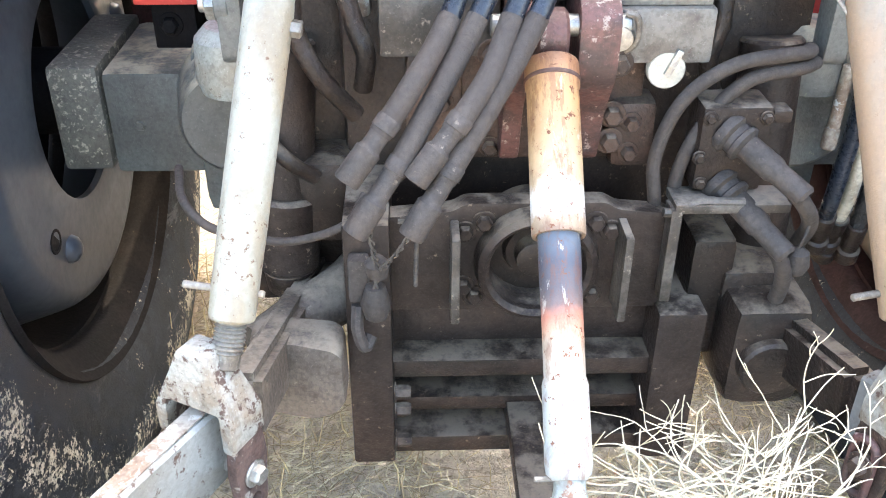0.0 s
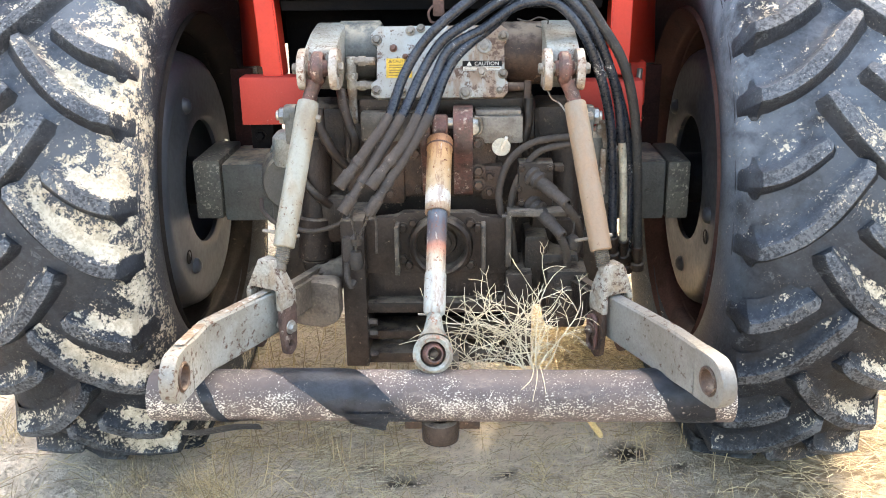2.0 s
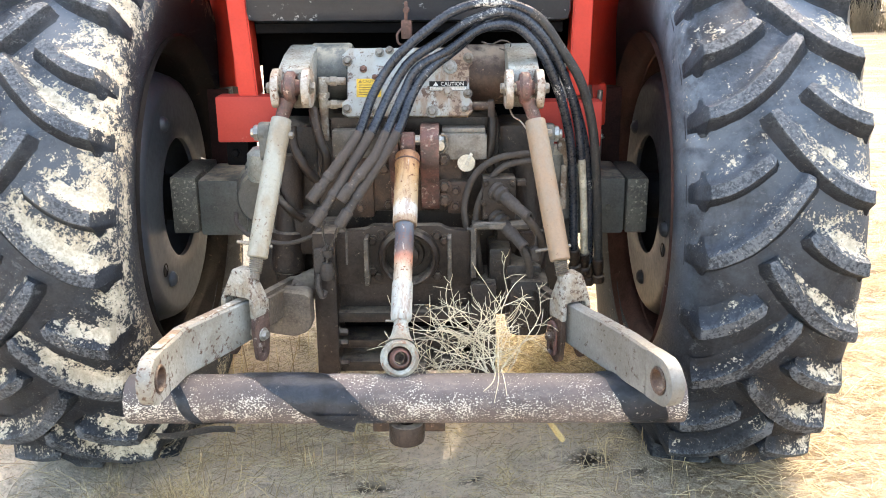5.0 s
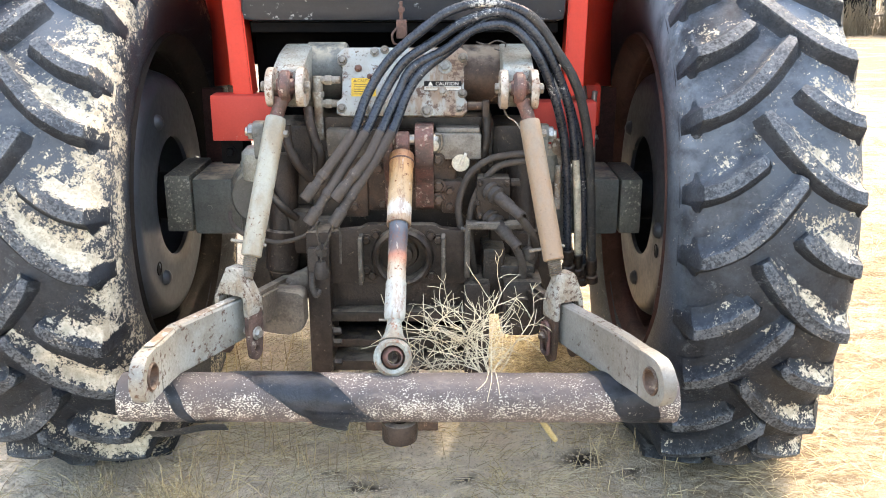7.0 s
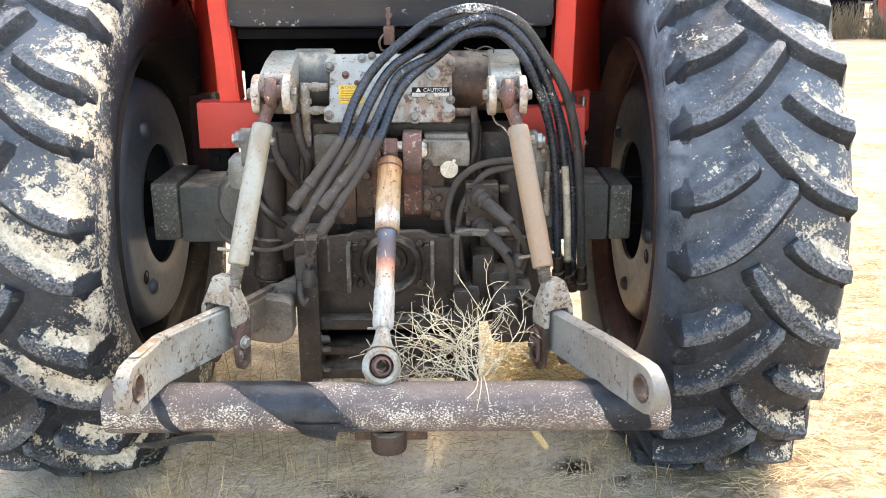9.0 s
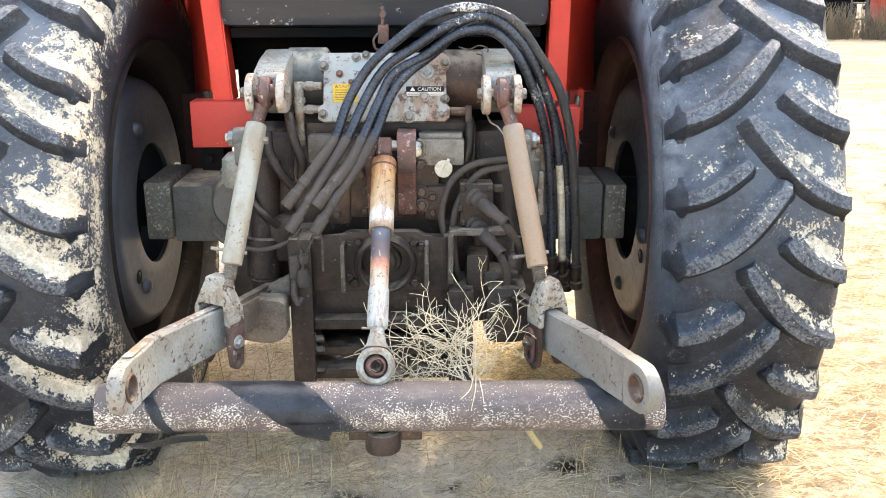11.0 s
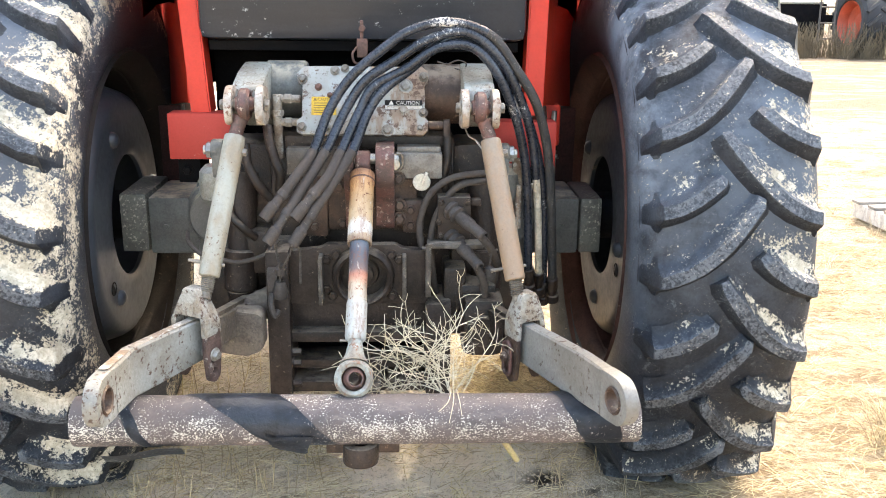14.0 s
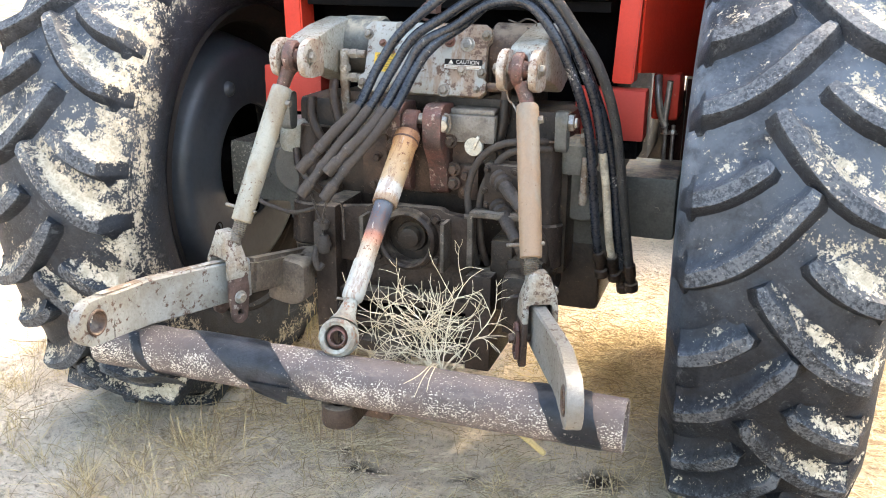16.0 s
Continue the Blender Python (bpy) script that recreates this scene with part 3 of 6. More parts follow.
def lug_angle(u):
    """Degrees by which a lug climbs at u metres in from the shoulder."""
    return 11.1 * u + 274 * u * u


def tyre_place(x, r, th):
    y, z = -r * math.cos(th), r * math.sin(th)
    if z < -0.5:                       # the loaded tyre spreads on the ground
        x *= 1 + 0.06 * min(1, (-0.5 - z) / 0.18)
    if z < -0.38:                      # and bulges ahead of its footprint
        y *= 1 + 0.13 * min(1, (-0.38 - z) / 0.22)
    if r < 0.67 and z < -0.2:
        x *= 1 + 0.06 * min(1, (-0.2 - z) / 0.25)
    return x, y, z


def tyre_mesh(name, verts, faces, marks, material, crumbled):
    """marks: (mud, wear, film) of every vertex."""
    me = bpy.data.meshes.new(name)
    me.from_pydata(verts, [], faces)
    mud = [m[0] * (1 - 0.30 * min(1, max(0, (v[2] - 0.18) / 0.3))) if crumbled else m[0] for m, v in zip(marks, verts)]
    for key, vals in (("mud", mud), ("wear", [m[1] for m in marks]), ("film", [m[2] for m in marks])):
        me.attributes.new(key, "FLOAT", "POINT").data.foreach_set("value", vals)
    me.materials.append(material)
    bm = bmesh.new()
    bm.from_mesh(me)
    bmesh.ops.recalc_face_normals(bm, faces=bm.faces)
    bm.to_mesh(me)
    bm.free()
    me.shade_smooth()
    me.set_sharp_from_angle(angle=radians(44))
    return me


def make_tyre(x_at, material, label, side, short_in, long_in, short_out, long_out, mud_in, mud_out):
    """side: +1 for the wheel on the right. in/out: the half of the tread towards or away from the tractor."""
    pitch = 2 * math.pi / 14
    crumbled = mud_in > 0.5                # the clay has crumbled off the upper part
    lugs = []
    for sgn, short, long in ((-side, short_in, long_in), (side, short_out, long_out)):
        for k in range(14):
            lugs.append((sgn, radians(short) + k * pitch, 0.130))
            lugs.append((sgn, radians(long) + k * pitch, 0.212))

    # Dust plus painted skylight: paler up the tyre, dark towards its foot.
    def dust_and_skylight(th):
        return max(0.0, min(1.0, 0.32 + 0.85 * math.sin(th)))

    def pocket(x, th):
        """How much clay lies at a place of the tread: most on top of a lug's upper flank."""
        best = 0.0
        for sgn, t0, length in lugs:
            if x * sgn < -0.02:
                continue
            u = SHOULDER - abs(x) if x * sgn > 0 else SHOULDER + abs(x)
            if u > length:
                continue
            d = (th - t0 - radians(lug_angle(max(u, 0))) + math.pi) % (2 * math.pi) - math.pi
            d *= R_CARC
            if 0 < d < 0.12:
                m = (mud_in if sgn == -side else mud_out) * math.exp(-((d - 0.034) / 0.045) ** 2) * (1.0 if u < 0.13 else 0.6)
                best = max(best, m)
        return best

    verts, faces, marks = [], [], []
    prof = carcass_profile()
    n = 252
    for i in range(n):
        th = 2 * math.pi * i / n
        for x, r in prof:
            verts.append(tyre_place(x, r, th))
            inner = x * side < 0
            m = max(pocket(x, th), (mud_in if inner else mud_out) * (0.50 if abs(x) > 0.12 else 0.28)) if r > 0.675 else 0.0
            if inner and 0.54 < r <= 0.71:
                m = max(m, mud_in * (0.70 if r > 0.59 else 0.42))
            # Inner wall: dust plus painted pale haze, left dark low down.
            wall_dust_haze = (1.5 if side > 0 else 0.8) * min(1.0, max(0.0, (r - 0.50) / 0.10)) * min(1.0, max(0.04, 0.45 + 0.85 * math.sin(th)))
            marks.append((m, 0.08, dust_and_skylight(th) if r > 0.69 else wall_dust_haze if inner else 0.3))
    p = len(prof)
    for i in range(n):
        j = (i + 1) % n
        for k in range(p - 1):
            faces.append((i * p + k, i * p + k + 1, j * p + k + 1, j * p + k))
    tyre = new("rear_tyre", tyre_mesh("rear_tyre", verts, faces, marks, material, crumbled))
    tyre.parent = tractor
    tyre.location = (x_at, AXLE_Y, AXLE_Z)
    tagged(tyre, label)

    wobble = random.Random(17 + side)
    for sgn, t0, length in lugs:
        rows = []
        us = [length, length - 0.010] + [length * f for f in (0.86, 0.74, 0.62, 0.50, 0.38, 0.26, 0.14, 0.05)] + [0.0]
        half_mud = mud_in if sgn == -side else mud_out
        worn_down, chip = wobble.uniform(0.0, 0.005), wobble.uniform(0, 50)
        for q, u in enumerate(us):
            x = (SHOULDER - u) * sgn
            th = t0 + radians(lug_angle(u))
            slope = (11.1 + 548 * u) * math.pi / 180 * R_LUG
            k = 1 / math.sqrt(1 + slope * slope)
            across = Vector((slope * k * sgn, k))            # (across the tread, along the circumference)
            top = R_LUG - 0.016 * (abs(x) / SHOULDER) ** 2 - worn_down
            base_r = np.interp(abs(x), [0, 0.045, 0.09, 0.135, 0.173, 0.197], [0.720, 0.720, 0.716, 0.710, 0.698, 0.679])
            ragged = 0.0022 * noise.noise(Vector((u * 45, chip, 0)))
            wt = (0.017 if q else 0.011) + ragged
            if q == 0:
                top -= 0.010
            k_up = 1.0 if q > 1 else 0.55
            lip = 0.011 + 0.004 * noise.noise(Vector((u * 30, chip, 4)))
            rise = top - base_r
            row = []
            for w, r in ((0.050 * k_up, base_r - 0.002), (0.036 * k_up, base_r + 0.05 * rise), (0.027 * k_up, base_r + 0.18 * rise), (0.0205 * k_up, base_r + 0.42 * rise), (0.0158 * k_up, base_r + 0.74 * rise), (lip * k_up, top - 0.001), (-wt, top), (-wt - 0.003, top - 0.004), (-wt - 0.013, base_r + 0.22 * rise), (-wt - 0.027, base_r - 0.003)):
                row.append((x + across.x * w, r, th + across.y * w / R_LUG))
            rows.append(row)
        edge = R_LUG - 0.0165 - worn_down
        tops = (0.697, 0.701, 0.708, 0.717, edge - 0.010, edge - 0.002, edge - 0.002, edge - 0.006, 0.707, 0.696)
        rows.append([(sgn * (SHOULDER + 0.003), r, t0 + w / R_LUG) for w, r in zip((0.050, 0.036, 0.027, 0.021, 0.016, 0.011, -0.017, -0.021, -0.035, -0.050), tops)])
        foot = 0.640 + 0.004 * wobble.random()
        rows.append([(sgn * 0.2080, foot, t0 + w / R_LUG) for w in (0.046, 0.036, 0.028, 0.022, 0.017, 0.010, -0.016, -0.022, -0.030, -0.040)])
        verts, faces, marks = [], [], []
        last = len(rows) - 1
        for q, row in enumerate(rows):
            for c, (x, r, th) in enumerate(row):
                verts.append(tyre_place(x, r, th))
                m = (1.0, 1.0, 1.0, 0.8, 0.5, 0.34, 0.26, 0.10, 0.12, 0.25)[c] * half_mud * (1.0 if q > 2 else 0.5)
                wear = (0.05, 0.05, 0.05, 0.08, 0.25, 1.0, 1.0, 0.30, 0.05, 0.05)[c] * (0.0 if q == last else 0.2 if q == last - 1 else 1.0)
                film = (0.95, 0.9, 0.8, 0.7, 0.6, 0.45, 0.4, 0.0, 0.1, 0.4)[c] * dust_and_skylight(th) * (0.7 if q >= last - 1 else 1.0)
                marks.append((m, wear, film))
        for q in range(last):
            for c in range(9):
                a = q * 10 + c
                faces.append((a, a + 1, a + 11, a + 10))
        faces.append(tuple(range(10)))
        faces.append(tuple(range(last * 10, last * 10 + 10)))
        lug = new("lug", tyre_mesh("lug", verts, faces, marks, material, crumbled))
        lug.parent = tyre
    return tyre


def make_wheel(side, x, face, **tyre):
    """A rear wheel; its axle runs along x, and -side is the face towards the tractor. face: how far in the disc stands."""
    make_tyre(x, side=side, **tyre)
    at = Matrix.Translation((x, AXLE_Y, AXLE_Z))
    m = at @ Matrix.Rotation(radians(-90 * side), 4, "Y")     # z of the lathe points to the tractor
    bm = bmesh.new()
    lathe(bm, [(0.466, 0.200), (0.473, 0.190), (0.466, 0.176), (0.441, 0.166), (0.432, 0.11), (0.428, 0.06), (0.395, 0.03), (0.395, -0.05), (0.428, -0.08), (0.432, -0.16), (0.456, -0.17), (0.471, -0.185),
               (0.458, -0.178), (0.421, -0.15), (0.416, -0.08), (0.382, -0.05), (0.382, 0.03), (0.401, 0.06), (0.414, 0.10), (0.416, 0.126), (0.420, 0.130), (0.420, 0.152), (0.426, 0.160), (0.452, 0.184)], m, 72, True)
    # The left rim takes the paint with shade mixed in.
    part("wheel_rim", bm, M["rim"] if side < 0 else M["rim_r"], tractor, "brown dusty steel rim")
    f = face
    bm = bmesh.new()
    lathe(bm, [(0.396, f - 0.150), (0.385, f - 0.115), (0.372, f - 0.075), (0.362, f - 0.045), (0.354, f - 0.024), (0.345, f - 0.010), (0.334, f - 0.002), (0.322, f + 0.001), (0.300, f - 0.001), (0.230, f + 0.003), (0.182, f + 0.004), (0.175, f + 0.001), (0.174, f - 0.010),
               (0.230, f - 0.010), (0.315, f - 0.014), (0.338, f - 0.030), (0.350, f - 0.060), (0.372, f - 0.130), (0.380, f - 0.155)], m, 80, True)
    paint = M["wheel"] if side < 0 else M["disc"]
    disc = part("wheel_disc", bm, paint, tractor, "dark grey painted wheel disc with a round hole")
    for q in ((-38, 205, 100) if side < 0 else (180, 262, 50)):
        a = radians(q)
        bm = bmesh.new()
        lathe(bm, [(0, 0.020), (0.010, 0.019), (0.020, 0.012), (0.024, 0.0)], m @ Matrix.Translation((0.258 * math.cos(a), 0.258 * math.sin(a), f - 0.001)), 20)
        part("wheel_bolt", bm, paint, disc)
    # A dark disc paints the shade inside a hole.
    a = radians(-52 if side < 0 else 248)
    bm = bmesh.new()
    spot = m @ Matrix.Translation((0.262 * math.cos(a), 0.262 * math.sin(a), f))
    ring(bm, spot @ Vector((0, 0, -0.004)), spot @ Vector((0, 0, 0.003)), 0.015, 0.020, 20, 0.001)
    cyl(bm, spot @ Vector((0, 0, -0.006)), spot @ Vector((0, 0, 0.0015)), 0.0155, seg=20)
    part("hole_shade_disc", bm, M["rim"], disc, "dark disc painted for a round hole in the wheel disc")
    # Hub with an added black backing that closes off light from behind.
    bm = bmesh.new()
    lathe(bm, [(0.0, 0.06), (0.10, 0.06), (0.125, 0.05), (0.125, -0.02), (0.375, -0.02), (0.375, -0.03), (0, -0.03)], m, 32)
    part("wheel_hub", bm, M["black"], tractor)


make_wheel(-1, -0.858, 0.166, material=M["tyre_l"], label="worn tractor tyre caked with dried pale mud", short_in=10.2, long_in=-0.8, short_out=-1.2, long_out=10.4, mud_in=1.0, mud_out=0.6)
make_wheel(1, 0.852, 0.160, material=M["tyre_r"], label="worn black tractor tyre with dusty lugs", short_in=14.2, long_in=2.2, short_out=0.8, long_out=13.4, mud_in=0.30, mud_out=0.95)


# -- axle and housings
def make_axle(side):
    s = side
    bm = bmesh.new()
    if s < 0:
        span(bm, (-0.678, 1.240, 0.594), (-0.604, 1.50, 0.758), 0.008)
    else:
        span(bm, (0.667, 1.247, 0.587), (0.606, 1.49, 0.746), 0.008)
    ob = part("axle_flange", bm, M["flange"], tractor, "grey-green axle flange block")
    bm = bmesh.new()
    span(bm, (s * 0.602, 1.245, 0.585), (s * 0.40, 1.49, 0.748), 0.012)
    bolt(bm, (s * 0.555, 1.245, 0.665), (0, -1, 0), 0.008, 0.005, False)
    part("axle_housing", bm, M["grey"], tractor, "grey-green painted axle housing")
    bm = bmesh.new()
    span(bm, (s * 0.455, 1.16, 0.555), (s * 0.335, 1.46, 0.815), 0.03)
    cyl(bm, (s * 0.385, 1.10, 0.73), (s * 0.385, 1.20, 0.73), 0.075, 0.095, 28, 0.006)
    part("axle_trumpet", bm, M["grey"], tractor)
    bm = bmesh.new()
    cyl(bm, (s * 0.66, AXLE_Y, AXLE_Z), (s * 0.80, AXLE_Y, AXLE_Z), 0.07, seg=24)
    part("axle_shaft", bm, M["black"], tractor)
    # block of the fender mount
    bm = bmesh.new()
    span(bm, (s * 0.515, 1.175, 0.868 if s < 0 else 0.850), (s * 0.345, 1.245, 0.990 if s < 0 else 0.972), 0.004)
    part("mount_block", bm, M["redmatte"], tractor, "red painted square mounting beam with scratches")
    bm = bmesh.new()
    span(bm, (s * 0.50, 1.2, 0.80), (s * 0.44, 1.32, 0.87), 0.004)
    bolt(bm, (s * 0.475, 1.2, 0.835), (0, -1, 0), 0.012, 0.012)
    part("mount_foot", bm, M["black"], tractor)
    # upright post and fender
    bm = bmesh.new()
    shear = 0.034 if s > 0 else -0.086
    a = Matrix.Translation((0.453 if s > 0 else -0.431, 1.20, 0.985)) @ Matrix(((1, 0, shear, 0), (0, 1, 0.10, 0), (0, 0, 1, 0), (0, 0, 0, 1)))
    box(bm, (0, 0, 0), (1, 1, 1), Matrix(), 0)
    bmesh.ops.transform(bm, matrix=a @ Matrix.Translation((0, 0.04, 0.5)) @ Matrix.Diagonal((0.052, 0.08, 1.0, 1)), verts=bm.verts)
    bmesh.ops.bevel(bm, geom=list(bm.edges), offset=0.004, segments=2, affect="EDGES")
    part("upright_post", bm, M["red"], tractor, "bright red upright post")


make_axle(-1)
make_axle(1)


def make_front_wheel(s):
    """A small lugged front tyre, glimpsed past the rear axle."""
    m = Matrix.Translation((s * 0.61, 3.45, 0.470)) @ Matrix.Rotation(radians(90), 4, "Y")
    bm = bmesh.new()
    lathe(bm, [(0.27, -0.12), (0.33, -0.145), (0.41, -0.150), (0.445, -0.125), (0.455, 0.0), (0.445, 0.125), (0.41, 0.150), (0.33, 0.145), (0.27, 0.12), (0.26, 0.0)], m, 48, True)
    tyre = part("front_tyre", bm, M["front"], tractor, "dusty small front tyre with lugs")
    for k in range(32):
        side = 1 if k % 2 else -1
        bm = bmesh.new()
        box(bm, (0.455, 0, 0), (0.045, 0.035, 0.155), None, 0.006)
        part("lug", bm, M["front"], tyre).matrix_local = m @ Matrix.Rotation(radians(k * 11.25), 4, "Z") @ Matrix.Translation((0, 0, side * 0.072)) @ Matrix.Rotation(radians(side * 32), 4, "X")
    bm = bmesh.new()
    lathe(bm, [(0.27, -0.115), (0.26, -0.10), (0.24, -0.03), (0.0, -0.02), (0.0, 0.02), (0.24, 0.03), (0.26, 0.10), (0.27, 0.115)], m, 40)
    part("front_rim", bm, M["rim_r"], tractor, "brown steel front rim")


make_front_wheel(-1)
make_front_wheel(1)
# Guessed axle, added to darken a bright gap past the rear wheel.
bm = bmesh.new()
span(bm, (-0.46, 3.34, 0.30), (0.46, 3.52, 0.62), 0.03)
span(bm, (-0.34, 2.95, 0.42), (0.34, 3.36, 0.95), 0.03)
part("front_axle", bm, M["front"], tractor, "added dark front axle beam closing a bright gap")
for x in (0.541, 0.561):
    bm = bmesh.new()
    cyl(bm, (x, 1.470, 0.740), (x, 1.470, 0.846), 0.0055, seg=12)
    bolt(bm, (x, 1.470, 0.820), (0, 0, 1), 0.0095, 0.010)
    part("housing_stud", bm, M["zinc"], tractor, "bright worn stud with a nut")


def make_fender(s):
    """A curved mudguard over a rear tyre, with its inner wall."""
    bm = bmesh.new()
    cols = []
    for k in range(16):
        th = radians(20 + k * 9)
        r = 0.90
        y, z = AXLE_Y - r * math.cos(th) * 1.0, AXLE_Z + r * math.sin(th)
        cols.append([(s * x, y, z + dz) for x, dz in ((0.545, -0.30 if z > 1.25 else -0.02), (0.545, 0), (0.57, 0.03), (1.02, 0.03), (1.05, 0.0))])
    rows = [[bm.verts.new(p) for p in c] for c in cols[6:]]
    for a, b in zip(rows, rows[1:]):
        for i in range(4):
            bm.faces.new((a[i], a[i + 1], b[i + 1], b[i]))
    bmesh.ops.solidify(bm, geom=list(bm.faces), thickness=0.004)
    bmesh.ops.recalc_face_normals(bm, faces=bm.faces)
    part("fender", bm, M["reddark"], tractor, "dusty dark red mudguard")
    bm = bmesh.new()
    a, b = Vector((s * 0.478, 1.265, 0)), Vector((s * 0.700, 1.95, 0))
    plate(bm, [(0, 1.005), (0.06, 1.0), ((b - a).length, 0.915), ((b - a).length, 2.0), (0, 2.0)], [], side_frame(a, b - a), 0.012, 0.003)
    part("fender_panel", bm, M["red"], tractor, "red inner panel of the mudguard")
    # Added sheets, coloured dark for the shaded gap behind the panel.
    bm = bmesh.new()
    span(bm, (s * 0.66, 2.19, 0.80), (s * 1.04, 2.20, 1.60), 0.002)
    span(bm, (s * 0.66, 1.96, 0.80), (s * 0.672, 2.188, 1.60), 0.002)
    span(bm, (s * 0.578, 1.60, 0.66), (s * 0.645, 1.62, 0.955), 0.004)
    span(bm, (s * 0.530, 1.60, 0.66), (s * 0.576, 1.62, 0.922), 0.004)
    part("fender_shade", bm, M["well_shade"], tractor, "maroon sheets painted for the shade under the mudguard")


make_fender(-1)
make_fender(1)

bm = bmesh.new()
span(bm, (-0.425, 1.185, 1.178), (0.428, 1.55, 1.62), 0.03)
part("fuel_tank", bm, M["tank"], tractor, "dusty black plastic fuel tank")
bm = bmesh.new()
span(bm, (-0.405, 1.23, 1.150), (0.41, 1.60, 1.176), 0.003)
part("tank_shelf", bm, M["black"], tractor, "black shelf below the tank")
# Added black sheets paint the dark recess below the tank.
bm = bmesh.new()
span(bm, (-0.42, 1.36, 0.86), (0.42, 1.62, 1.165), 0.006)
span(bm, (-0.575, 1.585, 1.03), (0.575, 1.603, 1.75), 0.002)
part("tank_shade_sheets", bm, M["deepblack"], tractor, "deep black sheets painted for the shade under the tank")
# Unseen body blocks, added to hold back sunlight under the tractor.
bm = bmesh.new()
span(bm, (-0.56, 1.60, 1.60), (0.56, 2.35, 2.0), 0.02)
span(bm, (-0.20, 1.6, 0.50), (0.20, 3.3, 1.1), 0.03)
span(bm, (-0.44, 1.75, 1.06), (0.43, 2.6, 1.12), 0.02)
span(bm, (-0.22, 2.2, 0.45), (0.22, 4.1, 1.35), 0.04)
part("body_blocker", bm, M["black"], tractor, "unseen body blocks that keep sun from under the tractor")

# main casting behind the linkage
bm = bmesh.new()
span(bm, (-0.235, 1.045, 0.50), (0.235, 1.60, 0.955), 0.02)
part("transmission_case", bm, M["oily"], tractor, "oily dark brown transmission casing")
bm = bmesh.new()
span(bm, (-0.13, 1.015, 0.715), (0.14, 1.08, 0.90), 0.012)
span(bm, (-0.155, 1.005, 0.70), (-0.085, 1.06, 0.86), 0.012)
span(bm, (0.10, 0.995, 0.712), (0.155, 1.06, 0.80), 0.012)
for x, y, z in ((0.122, 0.9945, 0.775), (0.122, 0.9945, 0.735), (-0.11, 1.0045, 0.80), (-0.12, 1.0045, 0.73), (0.06, 1.0145, 0.735), (-0.05, 1.0145, 0.735)):
    bolt(bm, (x, y, z), (0, -1, 0), 0.0095, 0.012)
part("rear_cover", bm, M["oilrust"], tractor, "greasy rust-brown rear cover with bolts")

# lift housing: rockshaft, sloping cover plate
TILT_M = Matrix.Translation((0.005, 1.0, 0.962)) @ Matrix.Rotation(radians(-21), 4, "X")
bm = bmesh.new()
box(bm, (0.0, 0.075, 0.085), (0.30, 0.13, 0.165), None, 0.01)
bm.transform(TILT_M)
span(bm, (-0.155, 1.06, 0.945), (0.165, 1.30, 1.10), 0.02)
part("lift_housing", bm, M["greydark"], tractor, "grey cast lift housing")
bm = bmesh.new()
pts = [(-0.163, 0.008), (-0.148, 0), (0.148, 0), (0.160, 0.012), (0.160, 0.035), (0.152, 0.045), (0.152, 0.125), (0.160, 0.135), (0.160, 0.16), (0.145, 0.172), (-0.145, 0.172), (-0.163, 0.155), (-0.163, 0.135), (-0.150, 0.125), (-0.150, 0.045), (-0.163, 0.035)]
plate(bm, pts, [], TILT_M @ Matrix.Rotation(radians(90), 4, "X") @ Matrix.Translation((0, 0, -0.012)), 0.022, 0.003)
cover = part("cover_plate", bm, M["cover"], tractor, "grey-white cover plate with rust stains")


def on_cover(x, z, out=0.011):
    return TILT_M @ Vector((x, -out, z))


N_COVER = TILT_M.to_3x3() @ Vector((0, -1, 0))
for x, z, r in ((-0.150, 0.138, 0.011), (-0.150, 0.018, 0.010), (-0.09, 0.015, 0.010), (0.06, 0.010, 0.013), (0.150, 0.145, 0.011), (0.148, 0.055, 0.010), (-0.07, 0.160, 0.010), (-0.045, 0.165, 0.009), (0.14, 0.016, 0.007)):
    bm = bmesh.new()
    bolt(bm, on_cover(x, z), N_COVER, r * 0.82, 0.009)
    part("cover_bolt", bm, M["bolt"], cover)
for x, z, r, key in ((0.105, 0.122, 0.015, "zinc"), (0.060, 0.128, 0.012, "redrust"), (0.098, 0.060, 0.011, "cover"), (-0.110, 0.118, 0.008, "rust"), (-0.082, 0.098, 0.006, "rust")):
    bm = bmesh.new()
    bolt(bm, on_cover(x, z), N_COVER, r * 0.82, 0.008)
    part("plug", bm, M[key], cover)


def decal(name, x0, z0, x1, z1, material, out, label=""):
    bm = bmesh.new()
    box(bm, ((x0 + x1) / 2, -out, (z0 + z1) / 2), (x1 - x0, 0.0012, z1 - z0), None, 0)
    bm.transform(TILT_M)
    return part(name, bm, M[material], cover, label)


decal("yellow_label", -0.127, 0.048, -0.066, 0.094, "yellow", 0.0112, "yellow warning label")
for k in range(5):
    decal("label_line", -0.121, 0.053 + k * 0.0060, -0.072, 0.0548 + k * 0.0060, "decalfaded", 0.0121)
decal("caution_label", 0.053, 0.0625, 0.146, 0.0865, "decalblack", 0.0112, "black and white caution label")
decal("label_strip", 0.054, 0.0632, 0.145, 0.0725, "decalwhite", 0.0121)
for k in range(2):
    decal("label_line", 0.058, 0.0658 + k * 0.0032, 0.141, 0.0666 + k * 0.0032, "decalfaded", 0.0130)


